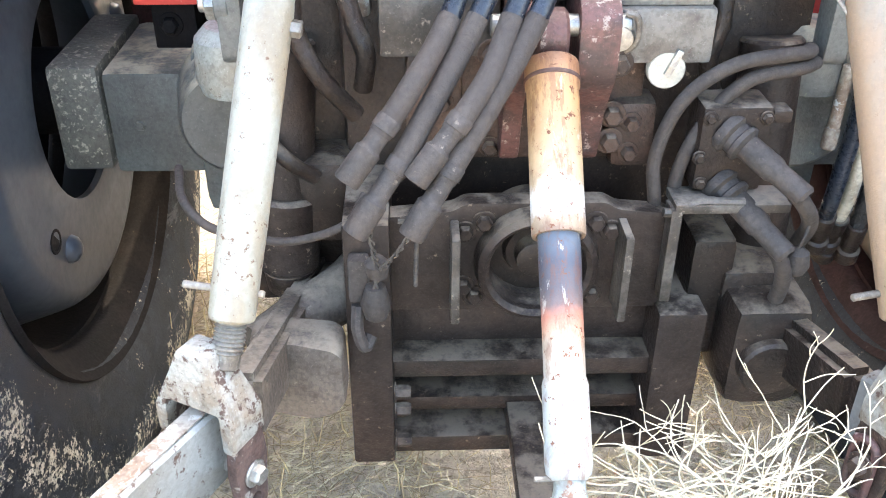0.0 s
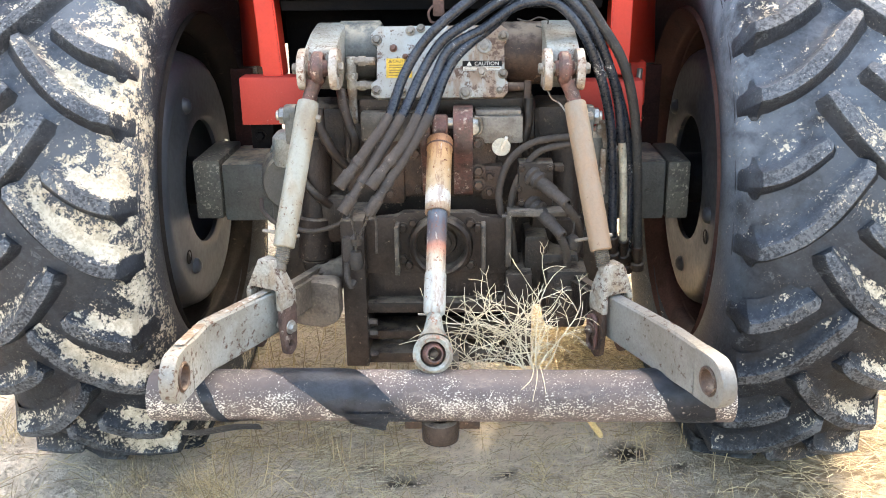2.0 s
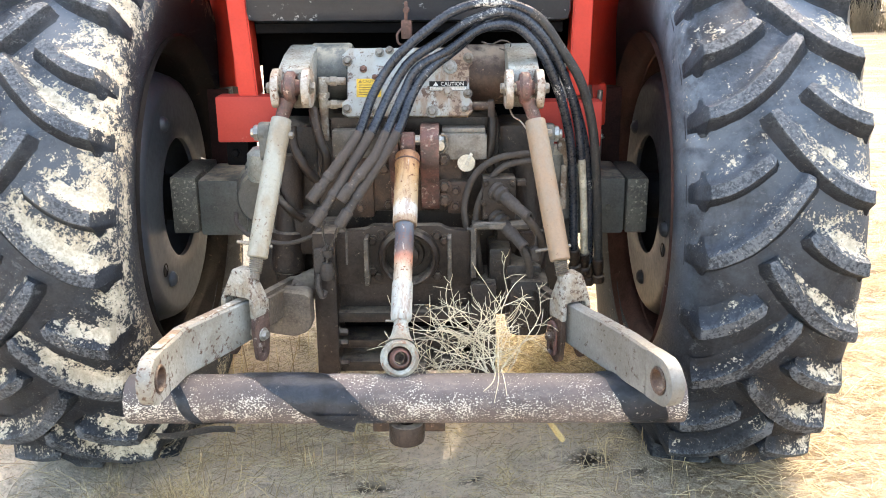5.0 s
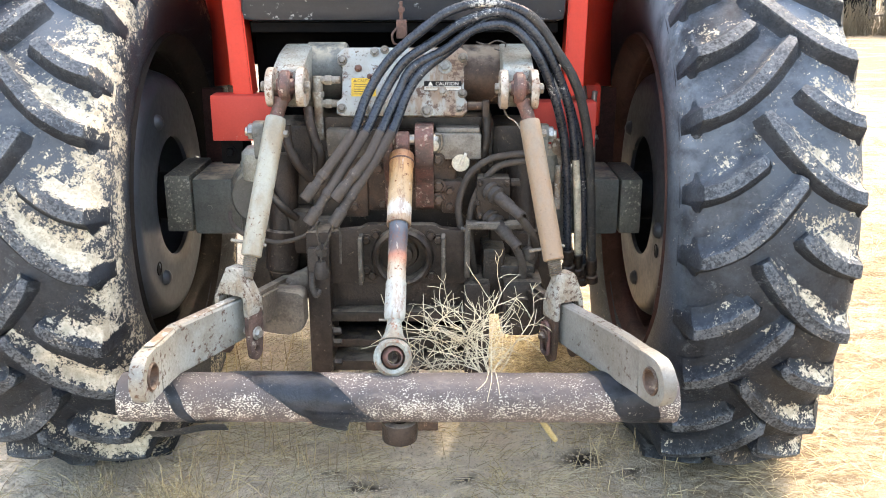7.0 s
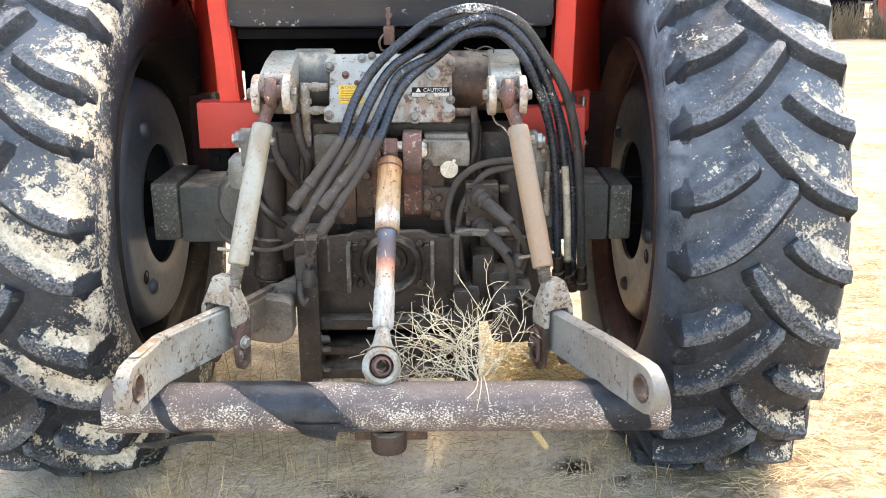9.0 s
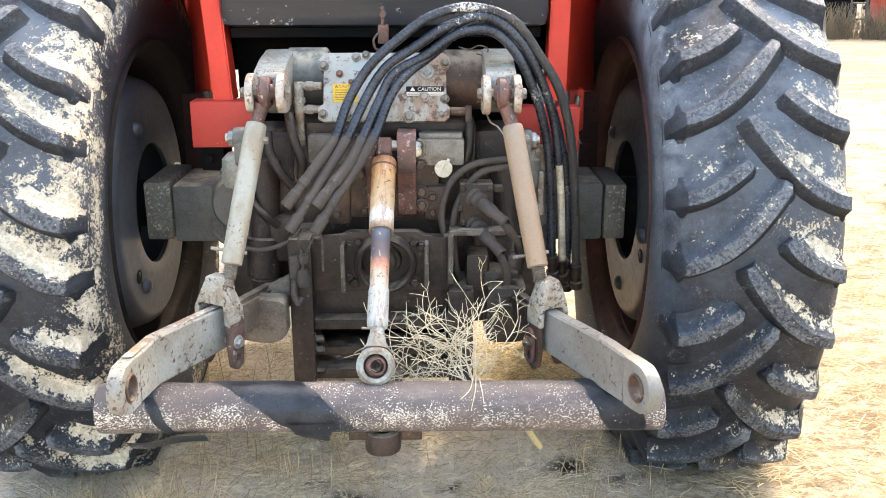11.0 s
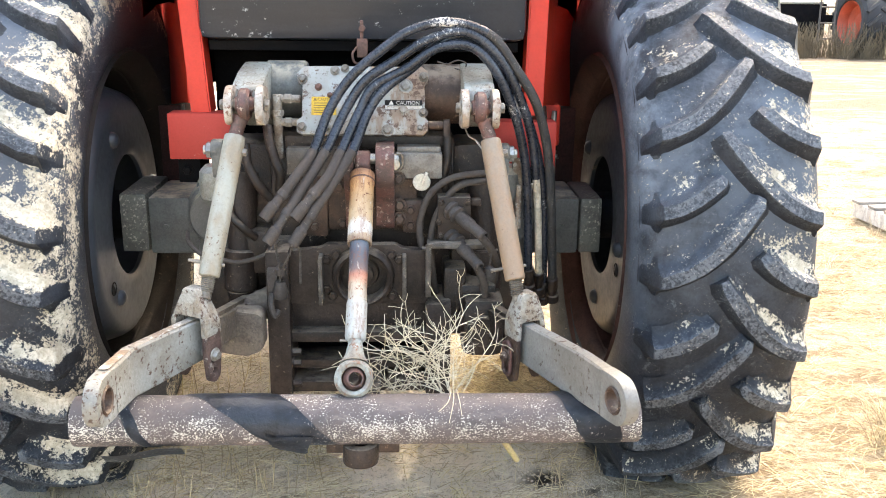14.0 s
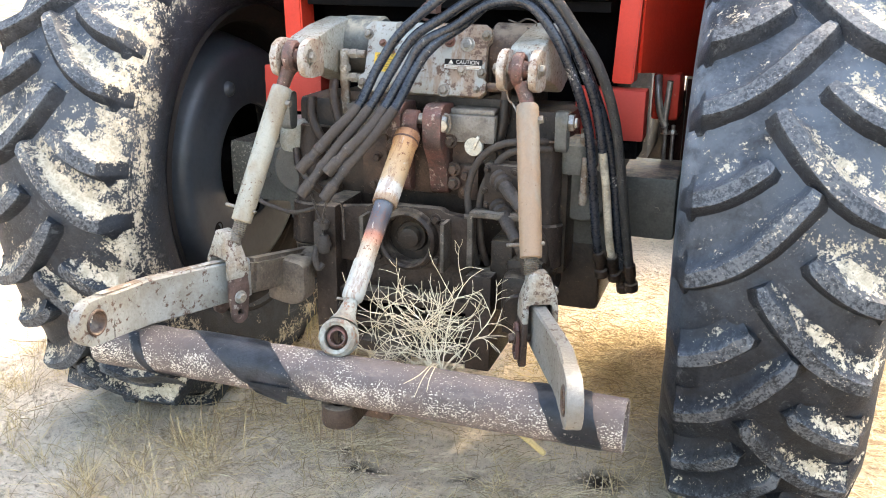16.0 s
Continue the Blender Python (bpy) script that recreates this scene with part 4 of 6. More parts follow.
def lettering(text, x, z, size, material, out):
    """Raised letters on the sloping cover."""
    cu = bpy.data.curves.new("letters", "FONT")
    cu.body, cu.size, cu.extrude = text, size, 0.0003
    ob = new("letters", cu)
    me = bpy.data.meshes.new_from_object(ob)
    bpy.data.objects.remove(ob)
    me.transform(TILT_M @ Matrix.Translation((x, -out, z)) @ Matrix.Rotation(radians(90), 4, "X"))
    me.materials.clear()
    me.materials.append(M[material])
    t = new("lettering", me)
    t.parent = cover
    return t


lettering("CAUTION", 0.081, 0.0753, 0.0128, "decalwhite", 0.0122)
lettering("CAUTION", -0.112, 0.0838, 0.0100, "decalfaded", 0.0122)


def warning_triangle(x, z, s, outer, out):
    bm = bmesh.new()
    plate(bm, [(-s, 0), (s, 0), (0, s * 1.7)], [], TILT_M @ Matrix.Translation((x, -out, z)) @ Matrix.Rotation(radians(90), 4, "X"), 0.0006, 0)
    part("warning_triangle", bm, M[outer], cover)


warning_triangle(0.069, 0.0750, 0.0062, "decalwhite", 0.0122)
warning_triangle(-0.118, 0.0838, 0.0045, "decalfaded", 0.0122)
bm = bmesh.new()
cyl(bm, (-0.245, 1.135, 1.060), (-0.14, 1.135, 1.060), 0.072, seg=36, bevel=0.006)
part("rockshaft", bm, M["grey"], tractor, "grey lift shaft housing")
bm = bmesh.new()
cyl(bm, (0.15, 1.135, 1.050), (0.262, 1.135, 1.050), 0.076, seg=36, bevel=0.006)
part("rockshaft", bm, M["oilrust"], tractor, "rust-brown lift shaft housing")


# -- lift arms with forks
def make_lift_arm(s, xs, xp, z_pin):
    """xs: where it sits on the shaft; xp: the middle of its fork."""
    pin = Vector((xp, 0.855, z_pin))
    bm = bmesh.new()
    m = Matrix(((0, 0, 1, 0), (1, 0, 0, 0), (0, 1, 0, 0), (0, 0, 0, 1)))        # outline (y, z), thick along x
    side = round_poly([(1.22, 1.00), (1.21, 1.105), (1.14, 1.130), (1.02, 1.116), (0.905, 1.092), (0.895, 1.035), (1.02, 1.00), (1.12, 0.965)], 0.02)
    w = 0.074
    plate(bm, side, [], Matrix.Translation((xs - w / 2, 0, 0)) @ m, w, 0.008)
    sh = (xp - xs) / (1.02 - 0.87)
    for v in bm.verts:
        v.co.x += sh * max(0.0, min(0.15, 1.02 - v.co.y))
    arm = part("lift_arm", bm, M["arm"], tractor, "pale grey chipped lift arm ending in a fork")
    for dx in (-0.035, 0.035):
        bm = bmesh.new()
        out = round_poly([(0.93, 1.005), (0.93, 1.085), (0.872, 1.098), (0.835, 1.085), (0.820, 1.055), (0.828, 1.018), (0.86, 1.005)], 0.02)
        plate(bm, out, [], Matrix.Translation((xp + dx - 0.009, 0, z_pin - 1.055)) @ m, 0.018, 0.004)
        part("fork_cheek", bm, M["cheek"], arm, "cream worn fork cheek")
    bm = bmesh.new()
    cyl(bm, pin - Vector((0.050, 0, 0)), pin + Vector((0.050, 0, 0)), 0.0125, seg=18)
    bolt(bm, pin + Vector((0.044, 0, 0)), (1, 0, 0), 0.013, 0.010)
    bolt(bm, pin - Vector((0.044, 0, 0)), (-1, 0, 0), 0.013, 0.010)
    part("fork_pin", bm, M["bolt"], arm)
    return pin


PIN_L = make_lift_arm(-1, -0.262, -0.258, 1.055)
PIN_R = make_lift_arm(1, 0.285, 0.281, 1.050)


def make_lift_rod(pin, top, bottom, material, label):
    top, bottom = Vector(top), Vector(bottom)
    rod = new("lift_rod")
    rod.parent = tractor
    tagged(rod, label)
    bm = bmesh.new()
    ring(bm, pin - Vector((0.013, 0, 0)), pin + Vector((0.013, 0, 0)), 0.018, 0.037, 32, 0.006)
    lathe(bm, [(0.012, -0.021), (0.016, -0.021), (0.020, -0.010), (0.021, 0.0), (0.020, 0.010), (0.016, 0.021), (0.012, 0.021)], frame_along(pin, pin + Vector((1, 0.1, 0))), 24, True)
    d = (top - pin).normalized()
    tube(bm, [pin + d * 0.028, pin + d * 0.05, top + d * 0.01], 0.016, 14, 5, [0.019, 0.0165, 0.0155])
    part("rod_eye", bm, M["redrust"], rod, "brown rusted rod eye")
    d = (bottom - top).normalized()
    bm = bmesh.new()
    lathe(bm, [(0, 0), (0.0215, 0), (0.0235, 0.003), (0.0245, 0.02), (0.0245, (bottom - top).length * 0.72), (0.0235, (bottom - top).length - 0.003), (0.021, (bottom - top).length), (0, (bottom - top).length)], frame_along(top, bottom), 28)
    part("rod_tube", bm, material, rod)
    bm = bmesh.new()
    x = (Vector((1, 0, 0)) - d * d.x).normalized()
    p = top + d * 0.035
    cyl(bm, p + x * 0.022, p + x * 0.034, 0.009, seg=6)
    part("side_nut", bm, M["bolt"], rod)
    bm = bmesh.new()
    p = bottom - d * 0.03
    cyl(bm, p - x * 0.052, p + x * 0.030, 0.0042, seg=10)
    part("cross_pin", bm, M["bolt"], rod)
    bm = bmesh.new()
    for k in range(8):
        p = bottom + d * (0.0045 * k - 0.001)
        lathe(bm, [(0.0135, 0), (0.0165, 0.0022), (0.0135, 0.0045)], frame_along(p, p + d), 16)
    cyl(bm, bottom - d * 0.002, bottom + d * 0.05, 0.0135, seg=16)
    part("thread", bm, M["bolt"], rod, "grey steel screw thread")
    return rod


ROD_L = make_lift_rod(PIN_L, (-0.281, 0.842, 0.985), (-0.331, 0.708, 0.690), M["rod"], "cream-grey painted lift rod with chips")
ROD_R = make_lift_rod(PIN_R, (0.305, 0.842, 0.978), (0.357, 0.708, 0.680), M["rodtan"], "tan rusted lift rod")


# -- lower links
def make_lower_link(s, p1, p2, p3, bottom, rod):
    """p1: at the clevis, p2: its bend, p3: the eye."""
    p1, p2, p3 = Vector(p1), Vector(p2), Vector(p3)
    link = new("lower_link")
    link.parent = tractor
    tagged(link, "pale grey chipped flat lower link arm with an eye")
    d1 = (p2 - p1).normalized()
    d2 = (p3 - p2).normalized()
    t = 0.030
    a = p1 - d1 * 0.05
    bm = bmesh.new()
    # stations along the bar: centre, half height
    st = [(a, 0.047), (p1, 0.049), (p1.lerp(p2, 0.5), 0.052), (p2 - d1 * 0.03, 0.053)]
    bendn = (d1 + d2).normalized()
    rows = []

    def section(p, d, h, w=t / 2):
        n = Vector((d.y, -d.x, 0)).normalized()
        b = 0.004
        out = []
        for u, v in ((-w, -h + b), (-w, h - b), (-w + b, h), (w - b, h), (w, h - b), (w, -h + b), (w - b, -h), (-w + b, -h)):
            out.append(bm.verts.new(p + n * u + Vector((0, 0, v))))
        return out
    for p, h in st:
        rows.append(section(p, d1, h))
    rows.append(section(p2, bendn, 0.053))
    rows.append(section(p2 + d2 * 0.03, d2, 0.052))
    rows.append(section(p3 - d2 * 0.050, d2, 0.050))
    for r0, r1 in zip(rows, rows[1:]):
        for i in range(8):
            j = (i + 1) % 8
            bm.faces.new((r0[i], r0[j], r1[j], r1[i]))
    bm.faces.new(rows[0][::-1])
    bm.faces.new(rows[-1])
    # rounded end with its hole
    m = side_frame(p3, d2)
    out = [(-0.051, -0.050), (-0.051, 0.050), (-0.02, 0.050)] + [(0.052 * math.cos(q), 0.050 * math.sin(q)) for q in (radians(75 - 15 * k) for k in range(11))] + [(-0.02, -0.050)]
    plate(bm, out, [(0, 0, 0.028)], m @ Matrix.Translation((0, 0, -t / 2)), t, 0.004)
    bmesh.ops.recalc_face_normals(bm, faces=bm.faces)
    part("link_bar", bm, M["link"] if s < 0 else M["link_r"], link)
    if s < 0:
        bm = bmesh.new()
        for p, q, d in ((a, p2, d1), (p2, p3, d2)):
            n = Vector((d.y, -d.x, 0)).normalized()
            u, v = p + d * (0.055 if p is a else 0.008), q - d * (0.010 if p is a else 0.030)
            tmp = bmesh.new()
            bmesh.ops.create_cube(tmp, size=1)
            bmesh.ops.scale(tmp, vec=((v - u).length, t - 0.010, 0.0015), verts=tmp.verts)
            tmp.transform(Matrix.Translation((u + v) / 2 + Vector((0, 0, 0.0530))) @ Matrix((d, n, Vector((0, 0, 1)))).transposed().to_4x4())
            merge(bm, tmp)
        part("worn_edge", bm, M["armrust"], link, "rust-worn upper edge of the bar")
    bm = bmesh.new()
    z = m.to_3x3() @ Vector((0, 0, 1))
    ring(bm, p3 - z * (t / 2 + 0.003), p3 + z * (t / 2 + 0.003), 0.0225, 0.0285, 28, 0.002)
    part("eye_bush", bm, M["oilrust"], link, "rusty eye bushing")
    # front half of the link, to the pivot under the axle
    front = Vector((s * 0.275, 1.13, 0.485))
    bm = bmesh.new()
    m2 = frame_along(a + d1 * 0.03, front)
    length = (front - a).length
    tmp = bmesh.new()
    bmesh.ops.create_cube(tmp, size=1)
    bmesh.ops.scale(tmp, vec=(0.040, 0.085, length), verts=tmp.verts)
    bmesh.ops.bevel(tmp, geom=list(tmp.edges), offset=0.01, segments=2, affect="EDGES")
    tmp.transform(Matrix.Translation((a + front) / 2) @ side_frame((0, 0, 0), front - a) @ Matrix.Rotation(radians(90), 4, "Y"))
    merge(bm, tmp)
    part("link_front", bm, M["linkbrown"] if s < 0 else M["oily"], link, "brown grimy front half of the link")
    # clevis of the lift rod, straddling the bar
    cl = new("clevis")
    cl.parent = rod
    tagged(cl, "pale chipped clevis on the lift rod")
    cpos = Vector((p1.x, p1.y, 0))
    fm = side_frame(cpos, d1)
    zt = 0.672 if s < 0 else 0.660
    bm = bmesh.new()
    if s < 0:
        half = [(0.017, zt), (0.023, zt - 0.016), (0.0485, zt - 0.072), (0.0485, zt - 0.108), (0.0345, zt - 0.108), (0.0335, zt - 0.062)]
    else:
        half = [(0.014, zt), (0.022, zt - 0.010), (0.036, zt - 0.056), (0.0385, zt - 0.078), (0.0385, zt - 0.108), (0.025, zt - 0.108), (0.024, zt - 0.066)]
    wide = 1.0 if s < 0 else 0.76
    out = round_poly(half + [(-x, y) for x, y in half[::-1]], 0.005, 3)
    turn = Matrix(((0, 0, 1, 0), (0, 1, 0, 0), (1, 0, 0, 0), (0, 0, 0, 1)))        # the outline stands across the bar
    plate(bm, out, [], fm @ turn @ Matrix.Translation((0, 0, -0.027)), 0.054, 0.004)
    for v in bm.verts:                                                                # slimmer towards the thread
        q = fm.inverted() @ v.co
        q.x *= 0.62 + 0.38 * min(1.0, max(0.0, (zt - q.y) / 0.075))
        v.co = fm @ q
    bmesh.ops.recalc_face_normals(bm, faces=bm.faces)
    part("clevis_head", bm, M["clevishead"], cl)
    for k, low in ((-1, bottom), (1, bottom)):
        bm = bmesh.new()
        inner = (k > 0) == (s > 0)
        out = round_poly([(-0.022, zt - 0.095), (0.022, zt - 0.095), (0.027, zt - 0.14), (0.020, low + 0.01), (0.0, low), (-0.018, low + 0.012), (-0.027, zt - 0.14)], 0.008)
        plate(bm, out, [(0.0, low + 0.030, 0.008), (0.004, low + 0.058, 0.008)], fm @ Matrix.Translation((0, 0, k * 0.0415 * wide - 0.0065)), 0.013, 0.003)
        part("clevis_cheek", bm, M["cleviscl"] if s < 0 else M["oilrust"], cl, "rusty clevis cheek with bolt holes" if s < 0 else "grimy clevis cheek")
    bm = bmesh.new()
    zc = fm.to_3x3() @ Vector((0, 0, 1))
    pc = Vector((p1.x, p1.y, p1.z - 0.028))
    cyl(bm, pc - zc * 0.054, pc + zc * 0.054, 0.009, seg=14)
    bolt(bm, pc - zc * 0.048, -zc, 0.011, 0.010)
    bolt(bm, pc + zc * 0.048, zc, 0.011, 0.010)
    part("clevis_bolt", bm, M["zinc"] if s < 0 else M["oilrust"], cl)
    if s > 0:
        # an oval chain link hangs on the inner cheek
        bm = bmesh.new()
        loop = [fm @ Vector((-0.004 + 0.014 * math.cos(q), bottom + 0.060 + 0.014 * math.sin(q) + (0.024 if math.sin(q) > 0 else -0.024), 0.0428)) for q in (radians(15 + 30 * k) for k in range(13))]
        tube(bm, loop, 0.0050, 10, 3)
        part("chain_link", bm, M["redrust"], cl, "rusty oval chain link")
    bm = bmesh.new()
    bolt(bm, fm @ Vector((-0.004, zt - 0.045, 0.037 * -s)), fm.to_3x3() @ Vector((0.2, 0.3, -s)), 0.007, 0.004)
    part("grease_nipple", bm, M["bolt"], cl)


make_lower_link(-1, (-0.362, 0.690, 0.548), (-0.462, 0.505, 0.548), (-0.470, 0.340, 0.563), 0.452, ROD_L)
make_lower_link(1, (0.380, 0.690, 0.540), (0.482, 0.480, 0.540), (0.522, 0.350, 0.551), 0.444, ROD_R)

bm = bmesh.new()
out = round_poly([(-0.352, 0.545), (-0.300, 0.560), (-0.246, 0.562), (-0.233, 0.552), (-0.232, 0.476), (-0.246, 0.458), (-0.272, 0.446), (-0.300, 0.442), (-0.352, 0.447)], 0.009)
plate(bm, out, [], Matrix.Translation((0, 0.90, 0)) @ Matrix.Rotation(radians(90), 4, "X"), 0.065, 0.012)
for v in bm.verts:
    v.co.y -= 0.25 * (v.co.x + 0.295)
    v.co.z += 0.06 * noise.noise(v.co * 30) * 0.06
part("link_bracket", bm, M["linkbrown"], tractor, "brown dusty cast link bracket")
bm = bmesh.new()
tube(bm, [(-0.352, 0.90, 0.512), (-0.295, 0.95, 0.520), (-0.235, 1.00, 0.532), (-0.20, 1.06, 0.54)], 0.038, 16, 6, [0.028, 0.036, 0.040, 0.042])
part("link_pivot_arm", bm, M["linkbrown"], tractor, "dusty brown round pivot arm")
bm = bmesh.new()
span(bm, (0.248, 0.86, 0.425), (0.356, 0.99, 0.580), 0.03)
bracket = part("link_bracket", bm, M["oily"], tractor, "dark grimy cast link bracket")
bm = bmesh.new()
span(bm, (0.245, 0.92, 0.465), (0.34, 1.15, 0.60), 0.02)
part("bracket_neck", bm, M["oily"], bracket)
bm = bmesh.new()
cyl(bm, (0.30, 0.845, 0.500), (0.30, 0.87, 0.500), 0.040, seg=24, bevel=0.004)
part("pivot_boss", bm, M["oily"], bracket)
bm = bmesh.new()
span(bm, (0.205, 0.93, 0.462), (0.262, 1.15, 0.64), 0.01)
part("bracket_rib", bm, M["oily"], bracket)
for s in (-1, 1):
    bm = bmesh.new()
    cyl(bm, (s * 0.318, 1.02, 0.555), (s * 0.312, 1.03, 0.665), 0.042, 0.046, 28, 0.005)
    cyl(bm, (s * 0.318, 1.02, 0.520), (s * 0.318, 1.02, 0.558), 0.030, 0.034, 24, 0.004)
    cyl(bm, (s * 0.312, 1.03, 0.66), (s * 0.305, 1.06, 0.86), 0.036, 0.040, 24, 0.004)
    part("lift_cylinder", bm, M["greydark"], tractor, "grimy hydraulic assist cylinder")
    bm = bmesh.new()
    span(bm, (s * 0.225, 1.0, 0.60), (s * 0.30, 1.12, 0.72), 0.02)
    span(bm, (s * 0.23, 1.07, 0.52), (s * 0.36, 1.25, 0.93), 0.02)
    part("case_side", bm, M["oily"], tractor, "oily side casting")
    bm = bmesh.new()
    span(bm, (s * 0.30, 1.16, 0.40), (s * 0.432, 1.42, 0.60), 0.02)
    part("axle_bracket", bm, M["oily"], tractor, "oily bracket under the axle")
    # clamp with a large bolt beside the rod
    bm = bmesh.new()
    z0 = 0.925 if s < 0 else 0.918
    plate(bm, round_poly([(-0.020, -0.07), (0.020, -0.07), (0.024, 0.026), (-0.024, 0.026)], 0.018), [], Matrix.Translation((s * 0.352, 1.0, z0)) @ Matrix.Rotation(radians(90), 4, "X") @ Matrix.Rotation(radians(90), 4, "Y") @ Matrix.Translation((0, 0, -0.014)), 0.028, 0.004)
    cyl(bm, (s * 0.352, 1.0, z0), (s * 0.368, 1.0, z0), 0.025, seg=24)
    part("check_bracket", bm, M["grey"], tractor, "pale grey bracket")
    bm = bmesh.new()
    cyl(bm, (s * 0.366, 1.0, z0), (s * 0.380, 1.0, z0), 0.021, seg=6)
    cyl(bm, (s * 0.380, 1.0, z0), (s * 0.388, 1.0, z0), 0.012, seg=16)
    part("large_nut", bm, M["zinc"], tractor, "dull zinc nut")
    bm = bmesh.new()
    lathe(bm, [(0, 0.0), (0.046, 0.0), (0.052, 0.02), (0.048, 0.07), (0.034, 0.085), (0, 0.085)], Matrix.Translation((s * 0.372, 1.09, 0.785)), 28)
    part("casting_boss", bm, M["arm" if s < 0 else "grey"], tractor, "grey cast boss")

# -- power take-off cover and the drawbar frame
bm = bmesh.new()
out = round_poly([(-0.205, 0.552), (-0.205, 0.686), (-0.10, 0.696), (-0.085, 0.706), (0.085, 0.706), (0.10, 0.696), (0.165, 0.690), (0.165, 0.552)], 0.008)
m_xz = Matrix.Rotation(radians(90), 4, "X")                 # outline (x, z), thick towards -y
plate(bm, out, [(0.004, 0.625, 0.060)], Matrix.Translation((0, 0.945, 0)) @ m_xz, 0.03, 0.004)
span(bm, (-0.20, 0.945, 0.46), (0.20, 1.07, 0.56), 0.01)
pto = part("pto_cover", bm, M["greydark"], tractor, "grimy dark grey power take-off cover")
bm = bmesh.new()
lathe(bm, [(0.060, -0.005), (0.060, 0.020), (0.066, 0.026), (0.074, 0.020), (0.078, 0.0), (0.078, -0.03), (0.060, -0.03)], Matrix.Translation((0.004, 0.915, 0.625)) @ m_xz, 40)
part("pto_ring", bm, M["greydark"], pto)
bm = bmesh.new()
lathe(bm, [(0.0, -0.09), (0.06, -0.09), (0.06, -0.03), (0.040, -0.03), (0.036, -0.02), (0.026, -0.02), (0.024, 0.0), (0.018, 0.002), (0.0, 0.002)], Matrix.Translation((0.004, 0.915, 0.625)) @ m_xz, 32)
part("pto_shaft", bm, M["oily"], pto, "greasy splined shaft end")
for x in (-0.098, 0.106):
    bm = bmesh.new()
    span(bm, (x - 0.005, 0.865, 0.565), (x + 0.005, 0.92, 0.684), 0.002)
    part("rib", bm, M["greybrown"], pto, "upright flange rib")
for x, z in ((-0.062, 0.682), (0.074, 0.680), (-0.072, 0.575), (0.076, 0.575), (-0.085, 0.668), (0.093, 0.668), (-0.086, 0.59)):
    bm = bmesh.new()
    bolt(bm, (x, 0.916, z), (0, -1, 0), 0.010, 0.010)
    part("cover_bolt", bm, M["greydark"], pto)
frame_thing = new("drawbar_frame")
frame_thing.parent = tractor
tagged(frame_thing, "oily black steel drawbar frame")
for x0, x1, top in ((-0.232, -0.176, 0.695), (0.160, 0.222, 0.56)):
    bm = bmesh.new()
    span(bm, (x0, 0.885, 0.318), (x1, 1.16, top), 0.004)
    part("frame_cheek", bm, M["greydark"], frame_thing)
for z0, z1, y in ((0.455, 0.482, 0.90), (0.372, 0.395, 0.93), (0.318, 0.345, 0.905)):
    bm = bmesh.new()
    span(bm, (-0.178, y, z0), (0.162, y + 0.10, z1), 0.003)
    part("cross_bar", bm, M["oily"], frame_thing)
# Added plate: the dark inside of the frame, painted black.
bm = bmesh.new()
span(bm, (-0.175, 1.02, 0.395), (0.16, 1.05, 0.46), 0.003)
part("frame_shade_plate", bm, M["deepblack"], frame_thing)
for z in (0.40, 0.345, 0.43):
    bm = bmesh.new()
    bolt(bm, (-0.176, 0.90, z), (1, 0, 0), 0.010, 0.02)
    part("frame_bolt", bm, M["greydark"], frame_thing)
bm = bmesh.new()
span(bm, (-0.022, 0.545, 0.352), (0.046, 1.30, 0.384), 0.004)
part("drawbar", bm, M["oily"], frame_thing, "dark steel drawbar")
bm = bmesh.new()
plate(bm, [(-0.026, 0.56)] + [(0.012 + 0.038 * math.cos(radians(180 + 15 * k)), 0.49 + 0.038 * math.sin(radians(180 + 15 * k))) for k in range(13)] + [(0.050, 0.56)], [(0.012, 0.492, 0.017)], Matrix.Translation((0, 0, 0.347)), 0.044, 0.004)
part("drawbar_eye", bm, M["greydark"], frame_thing, "worn drawbar eye")
bm = bmesh.new()
span(bm, (-0.067, 0.560, 0.328), (0.094, 0.62, 0.351), 0.003)
part("drawbar_strap", bm, M["oilrust"], frame_thing)

# brackets and wires on the frame
bm = bmesh.new()
span(bm, (-0.226, 0.862, 0.60), (-0.200, 0.886, 0.66), 0.006)
lathe(bm, [(0, 0), (0.014, 0.002), (0.019, 0.02), (0.012, 0.045), (0, 0.05)], Matrix.Translation((-0.193, 0.855, 0.585)), 14)
lathe(bm, [(0, 0), (0.012, 0.003), (0.015, 0.02), (0.006, 0.03), (0, 0.032)], Matrix.Translation((-0.190, 0.85, 0.645)), 14)
tube(bm, [(-0.215, 0.86, 0.60), (-0.216, 0.85, 0.57), (-0.208, 0.85, 0.545), (-0.200, 0.86, 0.555)], 0.008, 8, 6)
part("dust_plug", bm, M["cap"], tractor, "grimy dust plugs hanging on wires")
for sgn, pts in ((1, [(-0.196, 0.80, 0.748), (-0.192, 0.82, 0.70), (-0.189, 0.838, 0.664), (-0.193, 0.850, 0.625), (-0.193, 0.855, 0.60)]), (-1, [(-0.150, 0.79, 0.740), (-0.168, 0.81, 0.70), (-0.187, 0.838, 0.664)])):
    bm = bmesh.new()
    path = smooth_path(pts, 10)
    for ph in (0, math.pi):
        tube(bm, [p + Vector((0.0022 * math.cos(i * 0.9 + ph), 0.0022 * math.sin(i * 0.9 + ph), 0)) for i, p in enumerate(path)], 0.0016, 5, 1, smooth=False)
    part("cap_wire", bm, M["chain"], tractor, "twisted grimy wire")
bm = bmesh.new()
tube(bm, [(-0.165, 0.85, 0.72), (-0.148, 0.85, 0.718), (-0.144, 0.86, 0.70), (-0.146, 0.87, 0.62)], 0.0028, 6, 6)
